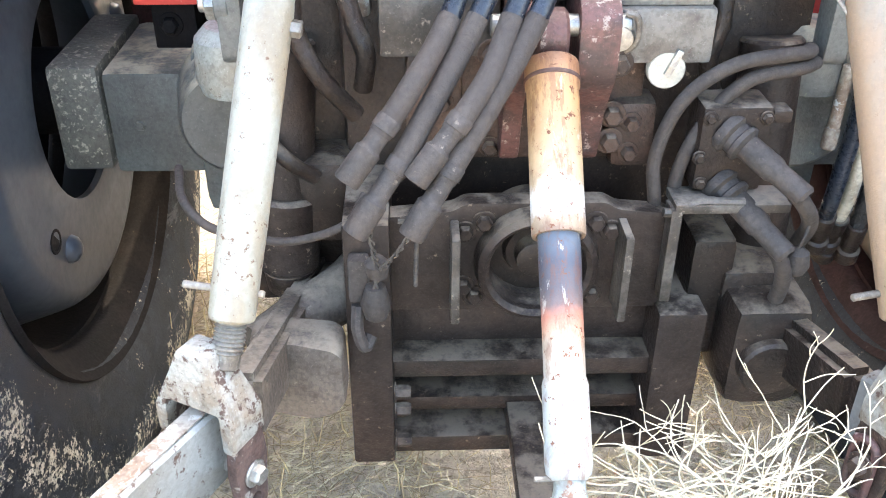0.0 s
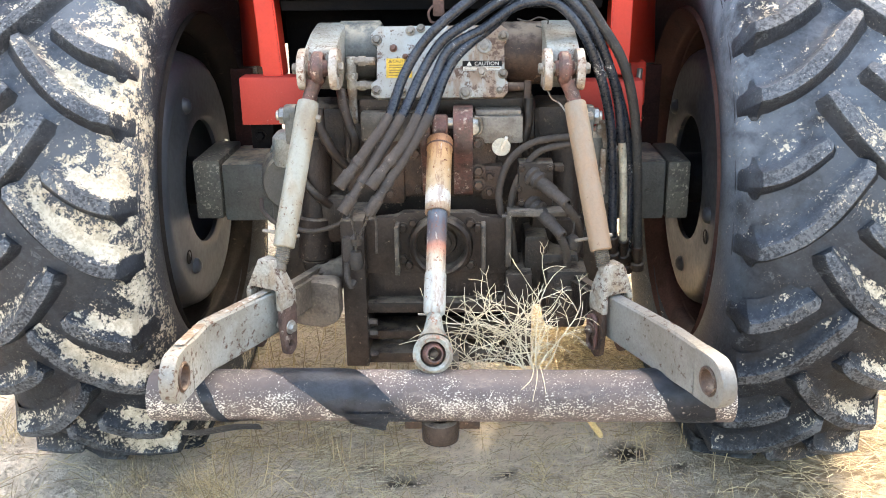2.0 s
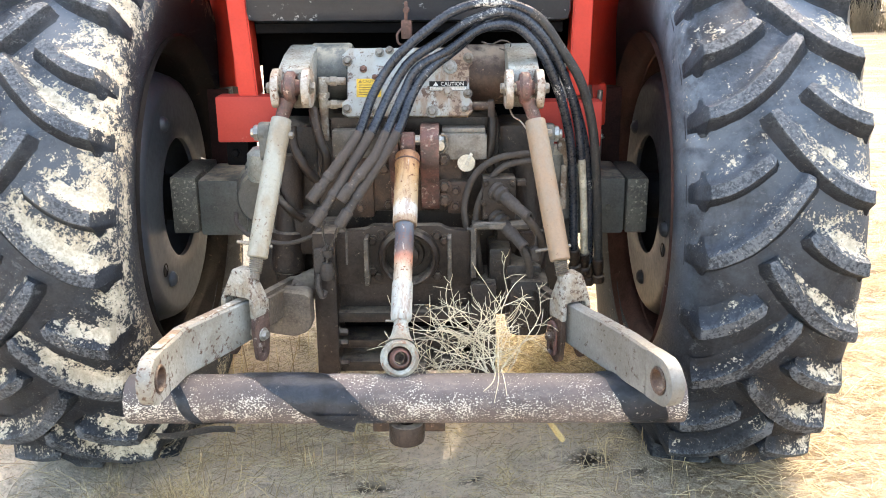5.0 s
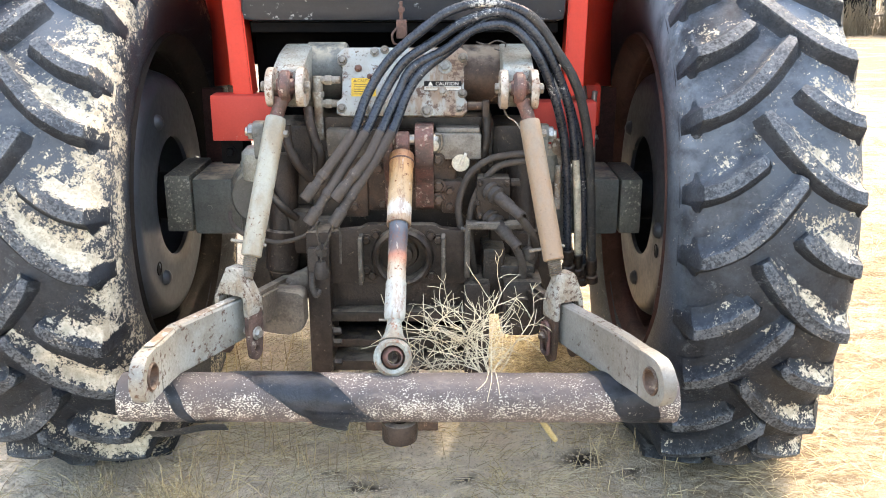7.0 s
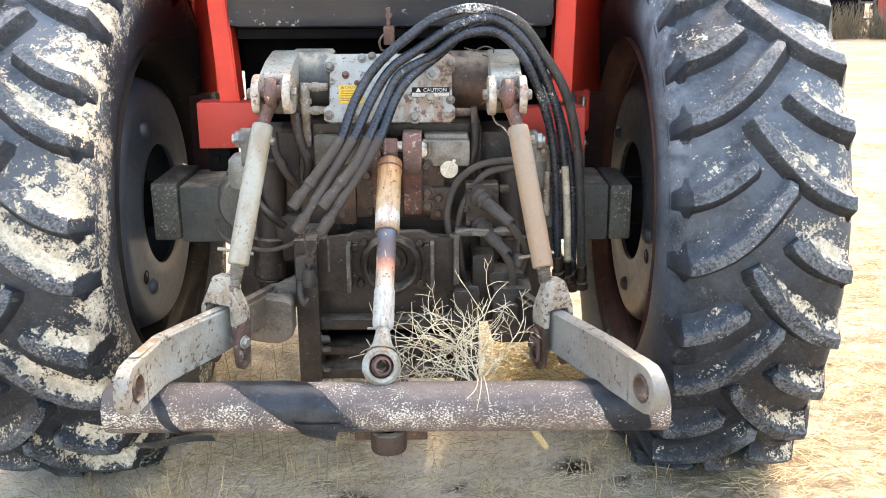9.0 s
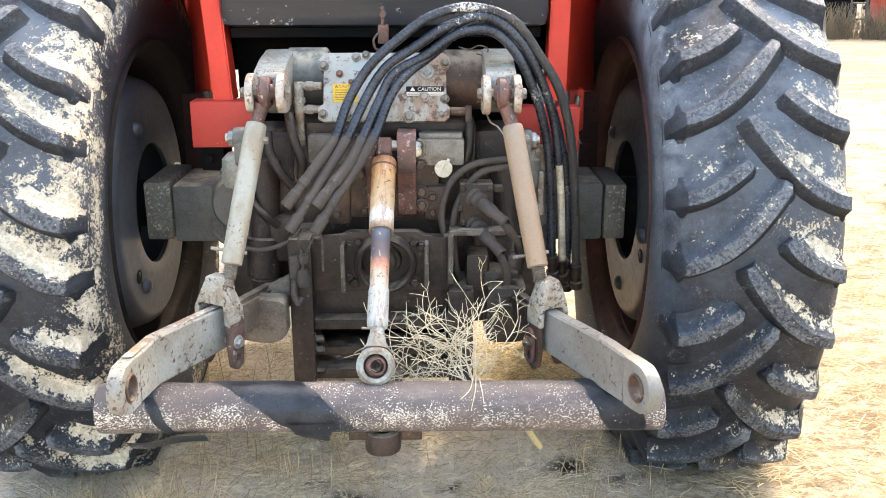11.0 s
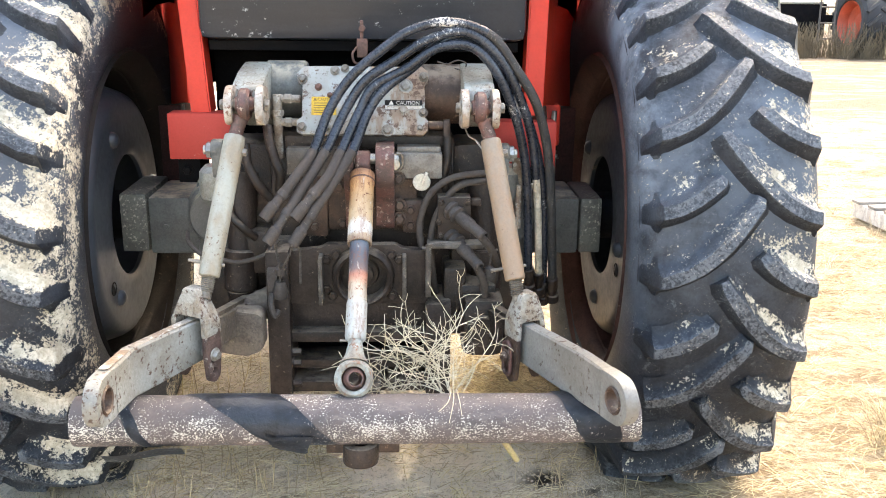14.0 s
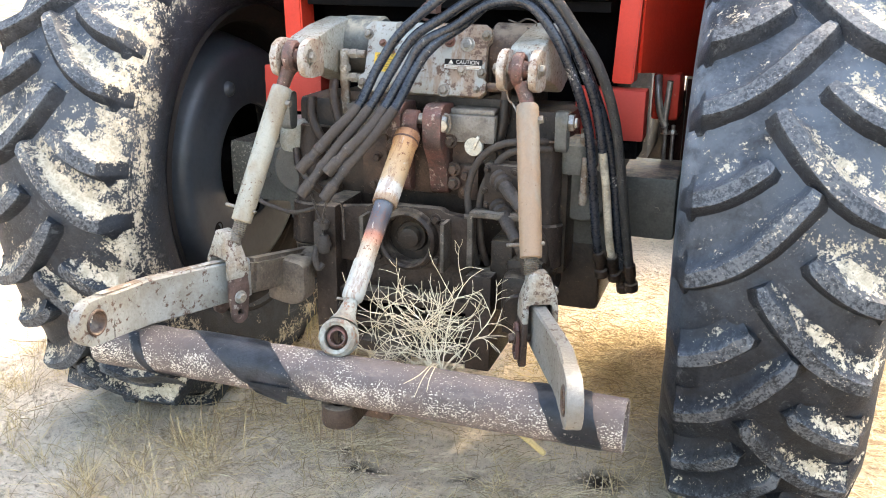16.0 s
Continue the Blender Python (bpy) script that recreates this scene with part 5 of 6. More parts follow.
part("hook_wire", bm, M["chain"], tractor, "bent grimy wire")
# right-hand coupler bracket
bm = bmesh.new()
tube(bm, [(0.150, 0.90, 0.70), (0.165, 0.90, 0.70), (0.190, 0.90, 0.712), (0.245, 0.90, 0.712)], 0.006, 8, 4)
span(bm, (0.158, 0.893, 0.575), (0.172, 0.925, 0.705), 0.003)
span(bm, (0.162, 0.893, 0.700), (0.30, 0.945, 0.712), 0.003)
part("hose_bracket", bm, M["greybrown"], tractor, "bent grey steel hose bracket")

# valve block, top link bracket, filler cap
bm = bmesh.new()
span(bm, (-0.185, 0.985, 0.862), (-0.045, 1.08, 0.932), 0.006)
part("valve_block", bm, M["greybrown"], tractor, "grimy grey valve block")
bm = bmesh.new()
span(bm, (0.082, 0.965, 0.860), (0.200, 1.08, 0.925), 0.006)
span(bm, (0.088, 0.975, 0.925), (0.196, 1.08, 0.938), 0.004)
part("valve_block", bm, M["valve"], tractor, "pale grey machined valve block")
bm = bmesh.new()
span(bm, (-0.19, 1.02, 0.925), (0.205, 1.10, 0.958), 0.004)
part("gasket_ledge", bm, M["oily"], tractor)
bracket = new("top_link_bracket")
bracket.parent = tractor
tagged(bracket, "maroon rusty top link bracket")
m_yz = Matrix(((0, 0, 1, 0), (1, 0, 0, 0), (0, 1, 0, 0), (0, 0, 0, 1)))
for x0, w in ((-0.040, 0.024), (0.036, 0.046)):
    bm = bmesh.new()
    plate(bm, round_poly([(1.03, 0.725), (1.03, 0.945), (0.945, 0.950), (0.918, 0.930), (0.920, 0.86), (0.965, 0.80), (0.985, 0.725)], 0.02), [], Matrix.Translation((x0, 0, 0)) @ m_yz, w, 0.004)
    part("bracket_cheek", bm, M["redrust"], bracket)
for x, y, z in ((0.095, 0.985, 0.79), (0.095, 0.985, 0.755), (0.092, 0.965, 0.862), (-0.055, 0.965, 0.84), (-0.055, 0.965, 0.875)):
    bm = bmesh.new()
    bolt(bm, (x, y, z), (0, -1, 0), 0.012, 0.013)
    part("bracket_bolt", bm, M["oilrust"], bracket)
bm = bmesh.new()
cyl(bm, (-0.06, 0.940, 0.915), (0.095, 0.940, 0.915), 0.0125, seg=18)
lathe(bm, [(0, 0), (0.013, 0.001), (0.017, 0.010), (0.013, 0.020), (0, 0.022)], Matrix.Translation((0.083, 0.945, 0.903)) @ m_xz, 18)
part("hitch_pin", bm, M["zinc"], bracket, "shiny pin head")
bm = bmesh.new()
tube(bm, [(0.088, 0.935, 0.93), (0.10, 0.93, 0.925), (0.102, 0.932, 0.900), (0.092, 0.938, 0.885)], 0.004, 8, 6)
part("linchpin", bm, M["bolt"], bracket)
bm = bmesh.new()
lathe(bm, [(0, 0), (0.012, 0), (0.012, 0.012), (0.0215, 0.014), (0.0225, 0.018), (0.0225, 0.026), (0.021, 0.028), (0, 0.028)], Matrix.Translation((0.149, 0.992, 0.852)) @ m_xz, 32)
cap = part("dipstick_cap", bm, M["knob"], tractor, "round cream filler cap")
bm = bmesh.new()
span(bm, (-0.004, -0.003, -0.003), (0.004, 0.003, 0.030), 0.001)
bm.transform(Matrix.Translation((0.150, 0.962, 0.850)) @ Matrix.Rotation(radians(24), 4, "Y"))
part("cap_wing", bm, M["zinc"], cap, "thin metal wing")

# -- top link
T0, T1 = Vector((0.006, 0.938, 0.905)), Vector((-0.002, 0.523, 0.523))
top_link = new("top_link")
top_link.parent = tractor
tagged(top_link, "top link rod, orange above and blue-grey to white below")
d = (T1 - T0).normalized()
L = (T1 - T0).length
PALE = (0.36, 0.365, 0.335)
mat_upper = banded("orange_paint_worn", [(0.0, (0.22, 0.10, 0.055)), (0.12, (0.40, 0.20, 0.09)), (0.25, (0.50, 0.29, 0.13)), (0.45, (0.42, 0.27, 0.14)), (0.60, (0.47, 0.33, 0.19)), (0.72, (0.44, 0.32, 0.20)), (0.77, (0.56, 0.54, 0.49)), (0.88, (0.54, 0.51, 0.46)), (0.93, (0.36, 0.26, 0.17)), (1.0, (0.22, 0.15, 0.10))], T0 + d * 0.03, T0 + d * 0.235)
mat_lower = banded("heat_tinted_steel", [(0.0, (0.040, 0.050, 0.068)), (0.12, (0.10, 0.118, 0.142)), (0.22, (0.058, 0.064, 0.082)), (0.30, (0.085, 0.075, 0.080)), (0.36, (0.15, 0.105, 0.095)), (0.40, (0.42, 0.17, 0.11)), (0.45, (0.46, 0.26, 0.17)), (0.49, (0.40, 0.33, 0.245)), (0.60, (0.39, 0.34, 0.27)), (0.64, PALE), (1.0, (0.36, 0.37, 0.345))], T0 + d * 0.20, T1 - d * 0.07, ragged=0.08)
bm = bmesh.new()
lathe(bm, [(0.020, 0.0), (0.0285, 0.0), (0.0300, 0.003), (0.0300, 0.030), (0.0285, 0.032), (0.0285, 0.195), (0.0275, 0.198), (0.0235, 0.198), (0.022, 0.15), (0.020, 0.0)], frame_along(T0 + d * 0.035, T1), 32)
part("outer_tube", bm, mat_upper, top_link, "orange and yellow worn outer tube")
bm = bmesh.new()
ring(bm, T0 + d * 0.055, T0 + d * 0.060, 0.028, 0.0312, 32, 0.001)
part("tube_band", bm, M["rust"], top_link)
bm = bmesh.new()
lathe(bm, [(0, 0), (0.0222, 0), (0.0222, 0.06), (0.0212, 0.12), (0.0210, 0.178), (0.0232, 0.186), (0.0235, 0.262), (0.0222, 0.272), (0.017, 0.278), (0.0, 0.278)], frame_along(T0 + d * 0.20, T1), 32)
part("inner_rod", bm, mat_lower, top_link, "heat-tinted blue and red rod turning white")
bm = bmesh.new()
X = Vector((1, 0, 0))
ring(bm, T0 - X * 0.018, T0 + X * 0.018, 0.013, 0.030, 28, 0.004)
tube(bm, [T0 + d * 0.02, T0 + d * 0.04, T0 + d * 0.06], 0.014, 12, 3)
part("upper_eye", bm, M["redrust"], top_link)
# lower eye: the ring faces the back and looks a little down
face = Vector((0.05, -0.93, 0.36)).normalized()
bm = bmesh.new()
fm = frame_along(T1, T1 + face)
lathe(bm, [(0.0255, -0.013), (0.0265, -0.017), (0.034, -0.019), (0.0405, -0.012), (0.0415, 0.0), (0.0405, 0.012), (0.034, 0.019), (0.0265, 0.017), (0.0255, 0.013)], fm, 40, True)
tube(bm, [T1 - d * 0.032, T1 - d * 0.052, T1 - d * 0.078, T1 - d * 0.092], 0.0165, 20, 5, [0.032, 0.021, 0.0158, 0.0158])
part("lower_eye", bm, M["rodeye"], top_link, "grey-green painted eye end")
bm = bmesh.new()
fb = frame_along(T1, T1 + Vector((0.22, -0.90, 0.36)))
lathe(bm, [(0.0145, -0.020), (0.0172, -0.020), (0.0225, -0.012), (0.0252, 0.0), (0.0225, 0.012), (0.0172, 0.020), (0.0145, 0.020)], fb, 36, True)
part("ball", bm, M["redrust"], top_link, "rusty pivot ball with a through hole")
bm = bmesh.new()
p = T1 - d * 0.088
cyl(bm, p - X * 0.034, p + X * 0.006, 0.0028, seg=8)
part("split_pin", bm, M["bolt"], top_link)

# -- hydraulic hoses
HOSES = [
    [(-0.186, 0.812, 0.862), (-0.151, 0.835, 0.899), (-0.112, 0.88, 0.943), (-0.073, 0.92, 1.031), (-0.021, 0.93, 1.109), (0.053, 0.94, 1.174), (0.126, 0.95, 1.221), (0.219, 0.96, 1.238), (0.313, 0.965, 1.207), (0.378, 0.975, 1.126), (0.430, 0.99, 1.044), (0.466, 1.02, 0.932), (0.487, 1.05, 0.789), (0.502, 1.09, 0.64), (0.512, 1.12, 0.545)],
    [(-0.168, 0.80, 0.822), (-0.132, 0.83, 0.872), (-0.081, 0.88, 0.943), (-0.035, 0.92, 1.031), (0.013, 0.93, 1.102), (0.08, 0.94, 1.147), (0.166, 0.95, 1.199), (0.253, 0.96, 1.215), (0.328, 0.965, 1.163), (0.389, 0.98, 1.058), (0.427, 1.01, 0.946), (0.450, 1.04, 0.789), (0.463, 1.07, 0.64), (0.470, 1.10, 0.570)],
    [(-0.103, 0.81, 0.864), (-0.072, 0.84, 0.897), (-0.045, 0.88, 0.943), (-0.001, 0.92, 1.031), (0.033, 0.93, 1.089), (0.106, 0.94, 1.128), (0.186, 0.95, 1.179), (0.267, 0.96, 1.181), (0.329, 0.96, 1.119), (0.377, 0.98, 1.017), (0.409, 1.01, 0.904), (0.424, 1.03, 0.774), (0.434, 1.06, 0.64), (0.440, 1.08, 0.585)],
    [(-0.110, 0.80, 0.816), (-0.072, 0.83, 0.865), (-0.018, 0.88, 0.943), (0.021, 0.92, 1.031), (0.059, 0.93, 1.083), (0.126, 0.95, 1.133), (0.194, 0.97, 1.191), (0.261, 0.98, 1.204), (0.337, 0.985, 1.151), (0.397, 1.0, 1.042), (0.443, 1.03, 0.914), (0.468, 1.06, 0.784), (0.481, 1.10, 0.63), (0.490, 1.14, 0.530)],
]
CAPS = [(-0.238, 0.785, 0.803), (-0.222, 0.775, 0.748), (-0.155, 0.785, 0.803), (-0.158, 0.775, 0.744)]
HOSE_KINDS = ["braid", "hosepale", "hose", "hose"]
for pts, capend, key, nudge in zip(HOSES, CAPS, HOSE_KINDS, (0.022, 0.013, 0.009, 0.007)):
    capend = (capend[0] + nudge, capend[1], capend[2])
    pts = [(x + nudge * k, y, z) for (x, y, z), k in zip(pts, (0.8, 0.5, 0.2) + (0.0,) * 20)]
    hose = new("hydraulic_hose")
    hose.parent = tractor
    tagged(hose, "thick black hydraulic hose looping over the cover")
    full = smooth_path(pts, 8)
    change = {"braid": 1.215, "hosepale": 0.86, "hose": -1.0}[key]
    k = next((i for i, p in enumerate(full) if i > 60 and p.z < change), len(full) - 1)
    bm = bmesh.new()
    tube(bm, full[:k + 1], 0.0115, 14, smooth=False)
    part("hose_body", bm, M["hose"], hose)
    if k < len(full) - 1:
        bm = bmesh.new()
        tube(bm, full[k:], 0.0100 if key == "hosepale" else 0.0118, 14, smooth=False)
        part("hose_end", bm, M[key], hose, "bare cream hose section" if key == "hosepale" else "black braided hose section")
    a, b = Vector(capend), Vector(pts[0])
    e = (b - a).normalized()
    bm = bmesh.new()
    sl = [b + e * -0.02] + [p for p in full[:18:4]]
    tube(bm, sl, 0.0124, 14, 4)
    part("dust_sleeve", bm, M["hosedirt"], hose, "grey-brown dusty protective sleeve")
    bm = bmesh.new()
    fm = frame_along(a, b)
    n = (b - a).length
    lathe(bm, [(0, 0), (0.0132, 0), (0.0144, 0.002), (0.0144, 0.040), (0.0118, 0.043), (0.0112, 0.045), (0.0112, n - 0.016), (0.0138, n - 0.015), (0.0138, n - 0.002), (0.0124, n)], fm, 16)
    part("dust_cap", bm, M["cap"], hose, "grey rubber dust cap")
    end, prev = full[-1], full[-6]
    e = (end - prev).normalized()
    bm = bmesh.new()
    lathe(bm, [(0, 0), (0.0135, 0), (0.0155, 0.002), (0.0155, 0.034), (0.0130, 0.038), (0.0130, 0.054), (0.0175, 0.057), (0.0175, 0.078), (0.010, 0.084), (0, 0.084)], frame_along(end - e * 0.01, end + e), 16)
    part("hose_coupling", bm, M["oily"], hose, "oily black hose coupling")


def line(name, label, runs, r, material, parent=None):
    bm = bmesh.new()
    for pts in runs:
        tube(bm, pts, r, 12, 8)
    return part(name, bm, M[material], parent or tractor, label)


line("return_hose", "grimy thin hydraulic hose", [[(0.32, 0.98, 0.872), (0.301, 0.95, 0.878), (0.224, 0.945, 0.867), (0.169, 0.945, 0.825), (0.144, 0.945, 0.753), (0.149, 0.94, 0.691), (0.160, 0.95, 0.60), (0.165, 0.99, 0.52)]], 0.0085, "hosedirt")
line("return_hose", "grimy thin hydraulic hose", [[(0.33, 0.98, 0.855), (0.301, 0.95, 0.860), (0.239, 0.945, 0.846), (0.197, 0.945, 0.796), (0.173, 0.945, 0.723), (0.178, 0.95, 0.62), (0.19, 0.98, 0.55)]], 0.0085, "hosedirt")
bm = bmesh.new()
span(bm, (0.188, 0.925, 0.715), (0.270, 0.985, 0.822), 0.005)
for x, z in ((0.196, 0.81), (0.262, 0.81), (0.196, 0.726), (0.19, 0.76)):
    bolt(bm, (x, 0.925, z), (0, -1, 0), 0.006, 0.006)
span(bm, (0.272, 0.93, 0.80), (0.295, 0.96, 0.815), 0.003)
coupler = part("coupler_block", bm, M["greydark"], tractor, "grimy hydraulic coupler block")
for pts in ([(0.228, 0.93, 0.786), (0.265, 0.89, 0.762), (0.296, 0.865, 0.733), (0.322, 0.885, 0.693), (0.336, 0.93, 0.64), (0.323, 0.96, 0.574), (0.281, 0.99, 0.53)], [(0.228, 0.93, 0.717), (0.259, 0.89, 0.691), (0.286, 0.865, 0.656), (0.303, 0.88, 0.605), (0.299, 0.91, 0.539), (0.266, 0.95, 0.489), (0.202, 0.98, 0.462)]):
    bm = bmesh.new()
    tube(bm, pts, 0.01, 14, 8)
    part("outlet_hose", bm, M["hosedirt"], coupler, "grimy hose in its coupler")
    bm = bmesh.new()
    a, b = Vector(pts[0]), Vector(pts[1])
    e = (b - a).normalized()
    fm = frame_along(a - e * 0.012, b)
    lathe(bm, [(0, 0), (0.024, 0), (0.026, 0.004), (0.026, 0.012), (0.020, 0.015), (0.020, 0.022), (0.023, 0.024), (0.023, 0.030), (0.016, 0.034), (0.016, 0.075), (0.0135, 0.08), (0.0135, 0.12), (0.010, 0.124)], fm, 20)
    part("coupler_nose", bm, M["cap"], coupler, "dusty quick coupler")
line("plug_wire", "thin wire of a dust plug", [[(0.30, 0.865, 0.738), (0.315, 0.87, 0.715), (0.316, 0.875, 0.68), (0.312, 0.88, 0.655)]], 0.002, "chain")
bm = bmesh.new()
lathe(bm, [(0, 0), (0.013, 0.002), (0.017, 0.012), (0.014, 0.03), (0.006, 0.036), (0, 0.037)], Matrix.Translation((0.314, 0.88, 0.625)), 14)
part("dust_plug", bm, M["cap"], tractor, "grimy round dust plug")
line("cable", "sagging grimy cable", [[(-0.44, 1.0, 0.715), (-0.422, 0.93, 0.708), (-0.389, 0.90, 0.688), (-0.340, 0.90, 0.672), (-0.292, 0.90, 0.666), (-0.229, 0.90, 0.687), (-0.205, 0.93, 0.712)]], 0.0055, "hosedirt")
line("steel_pipe", "dark hydraulic pipe", [[(-0.232, 1.02, 0.98), (-0.226, 1.0, 0.95), (-0.212, 0.99, 0.90), (-0.200, 0.985, 0.865), (-0.206, 1.0, 0.82)]], 0.012, "oily")
line("steel_pipe", "dark hydraulic pipe", [[(-0.285, 1.0, 0.94), (-0.280, 0.99, 0.89), (-0.255, 0.985, 0.84), (-0.215, 1.0, 0.785)]], 0.012, "oily")
line("steel_pipe", "dark hydraulic pipe", [[(-0.345, 1.02, 0.80), (-0.33, 1.0, 0.76), (-0.30, 0.985, 0.73), (-0.27, 1.0, 0.70)]], 0.010, "oily")
line("steel_pipe", "dark hydraulic pipe", [[(0.215, 1.0, 0.96), (0.212, 0.99, 0.90), (0.205, 0.99, 0.85), (0.23, 1.0, 0.78)]], 0.012, "oily")
# elbows beside the cover
bm = bmesh.new()
for z, x1 in ((1.048, -0.150), (0.990, -0.150)):
    cyl(bm, (-0.205, 1.03, z), (x1, 1.03, z), 0.0095, seg=16)
    cyl(bm, (-0.19, 1.03, z), (-0.172, 1.03, z), 0.0125, seg=6)
cyl(bm, (-0.207, 1.03, 0.965), (-0.207, 1.03, 1.058), 0.012, seg=16)
cyl(bm, (-0.207, 1.03, 1.005), (-0.207, 1.03, 1.02), 0.0155, seg=6)
tube(bm, [(-0.207, 1.03, 0.975), (-0.207, 1.03, 0.94), (-0.205, 1.035, 0.90)], 0.011, 12, 4)
part("pipe_fitting", bm, M["armrust"], tractor, "cream rusty pipe elbow fittings")
bm = bmesh.new()
cyl(bm, (0.165, 1.02, 0.985), (0.205, 1.02, 0.985), 0.011, seg=16)
span(bm, (0.203, 1.0, 0.90), (0.220, 1.03, 1.0), 0.004)
part("lever_link", bm, M["oilrust"], tractor, "rusty lever link")
# latch above the cover, wire loop
bm = bmesh.new()
span(bm, (-0.004, 1.085, 1.15), (0.004, 1.11, 1.235), 0.002)
span(bm, (-0.012, 1.08, 1.145), (0.014, 1.12, 1.19), 0.003)
cyl(bm, (0.001, 1.075, 1.215), (0.001, 1.115, 1.215), 0.008, seg=14)
tube(bm, [(-0.012, 1.08, 1.17), (-0.022, 1.07, 1.155), (-0.018, 1.07, 1.135), (-0.006, 1.08, 1.13)], 0.003, 6, 6)
part("latch", bm, M["rust"], tractor, "rusty latch bracket")
line("loose_wire", "thin bent wire", [[(0.19, 1.10, 1.135), (0.215, 1.09, 1.13), (0.24, 1.08, 1.14), (0.262, 1.08, 1.132), (0.255, 1.09, 1.115), (0.235, 1.10, 1.118)]], 0.0018, "chain")
line("lift_wire", "thin tie wire on the lift arm", [[(0.242, 0.90, 1.02), (0.255, 0.87, 0.985), (0.272, 0.85, 0.975), (0.288, 0.835, 0.955)]], 0.002, "cheek")
bm = bmesh.new()
span(bm, (0.385, 1.05, 0.80), (0.412, 1.075, 0.895), 0.004)
cyl(bm, (0.40, 1.04, 0.74), (0.402, 1.04, 0.83), 0.008, seg=12)
cyl(bm, (0.399, 1.04, 0.715), (0.40, 1.04, 0.745), 0.010, seg=12)
part("check_chain_bolt", bm, M["armrust"], tractor, "pale turnbuckle of the check link")
bm = bmesh.new()
tube(bm, [(0.515, 1.44, 0.98), (0.520, 1.42, 0.93), (0.530, 1.42, 0.88), (0.545, 1.42, 0.85)], 0.010, 10, 5)
cyl(bm, (0.540, 1.42, 0.845), (0.548, 1.42, 0.97), 0.008, seg=10)
part("brake_linkage", bm, M["zinc"], tractor, "shiny brake rod linkage")
bm = bmesh.new()
span(bm, (0.500, 1.45, 0.86), (0.572, 1.60, 0.985), 0.01)
part("brake_cover", bm, M["red"], tractor, "red brake cover")


# ---- the pipe across the links ----
PIPE_Y, PIPE_Z, PIPE_R = 0.503, 0.440, 0.0525
bar = thing("steel_pipe_bar", "rusty steel pipe with white speckles lying on the drawbar", "pipe")
bm = bmesh.new()
a, b = Vector((-0.578, PIPE_Y, PIPE_Z)), Vector((0.600, PIPE_Y, PIPE_Z - 0.002))
n = (b - a).length
prof = [(PIPE_R - 0.006, 0.0), (PIPE_R - 0.001, 0.0), (PIPE_R, 0.002)]
prof += [(PIPE_R + 0.0006 * math.sin(i * 1.7), n * i / 40) for i in range(1, 40)]
prof += [(PIPE_R, n - 0.002), (PIPE_R - 0.001, n), (PIPE_R - 0.006, n), (PIPE_R - 0.006, 0.0)]
lathe(bm, prof, frame_along(a, b), 40)
part("pipe_body", bm, M["pipe"], bar)


def wrap(x0, x1, k0, k1, f0, f1, label, r=0.0025):
    """A strip of rubber wound on the pipe: x0 and x1 slide by k0 and k1 metres a turn, between the angles f0 and f1."""
    bm = bmesh.new()
    rows = []
    for i in range(41):
        f = f0 + (f1 - f0) * i / 40
        an = radians(f)
        xa, xb = x0 + k0 * (f - f0) / 360, x1 + k1 * (f - f0) / 360
        xa += 0.004 * noise.noise(Vector((f * 0.03, x0, 0)))
        xb += 0.006 * noise.noise(Vector((f * 0.03, x1, 5)))
        row = []
        for j in range(9):
            x = xa + (xb - xa) * j / 8
            rr = PIPE_R + r + 0.0012 * noise.noise(Vector((x * 30, f * 0.05, 1))) + (0.0 if 0 < j < 8 else -0.0015)
            row.append(bm.verts.new((x, PIPE_Y - rr * math.cos(an), PIPE_Z + rr * math.sin(an))))
        rows.append(row)
    for p, q in zip(rows, rows[1:]):
        for j in range(8):
            bm.faces.new((p[j], p[j + 1], q[j + 1], q[j]))
    bmesh.ops.solidify(bm, geom=list(bm.faces), thickness=0.003)
    bmesh.ops.recalc_face_normals(bm, faces=bm.faces)
    return part("rubber_wrap", bm, M["tape"], bar, label)


wrap(-0.154, -0.028, -0.445, -0.315, -50, 120, "black inner-tube rubber wrapped round the pipe")
bm = bmesh.new()
rows = []
for i in range(9):
    f = i / 8
    an = radians(-12 - 52 * f)
    row = []
    for j in range(7):
        u = j / 6
        x = -0.180 + 0.020 * f + (0.098 - 0.040 * f) * u + 0.006 * noise.noise(Vector((f * 4, u * 3, 2)))
        rr = PIPE_R + 0.0065 + 0.010 * f * f * (0.3 + u) + 0.002 * noise.noise(Vector((x * 40, f * 3, 9)))
        row.append(bm.verts.new((x, PIPE_Y - rr * math.cos(an), PIPE_Z + rr * math.sin(an))))
    rows.append(row)
for p, q in zip(rows, rows[1:]):
    for j in range(6):
        bm.faces.new((p[j], p[j + 1], q[j + 1], q[j]))
bmesh.ops.solidify(bm, geom=list(bm.faces), thickness=0.003)
bmesh.ops.recalc_face_normals(bm, faces=bm.faces)
part("wrap_flap", bm, M["tape"], bar, "torn flap of the rubber wrap hanging down")
wrap(0.495, 0.572, -0.165, -0.09, -70, 110, "black rubber strip wrapped near the pipe's end")
wrap(-0.418, -0.392, -0.16, -0.16, -95, 60, "thin black rubber strip")
bm = bmesh.new()
pts = [(-0.352, 0.462, 0.389), (-0.400, 0.466, 0.386), (-0.445, 0.474, 0.374), (-0.490, 0.486, 0.360), (-0.532, 0.505, 0.350)]
path = smooth_path(pts, 6)
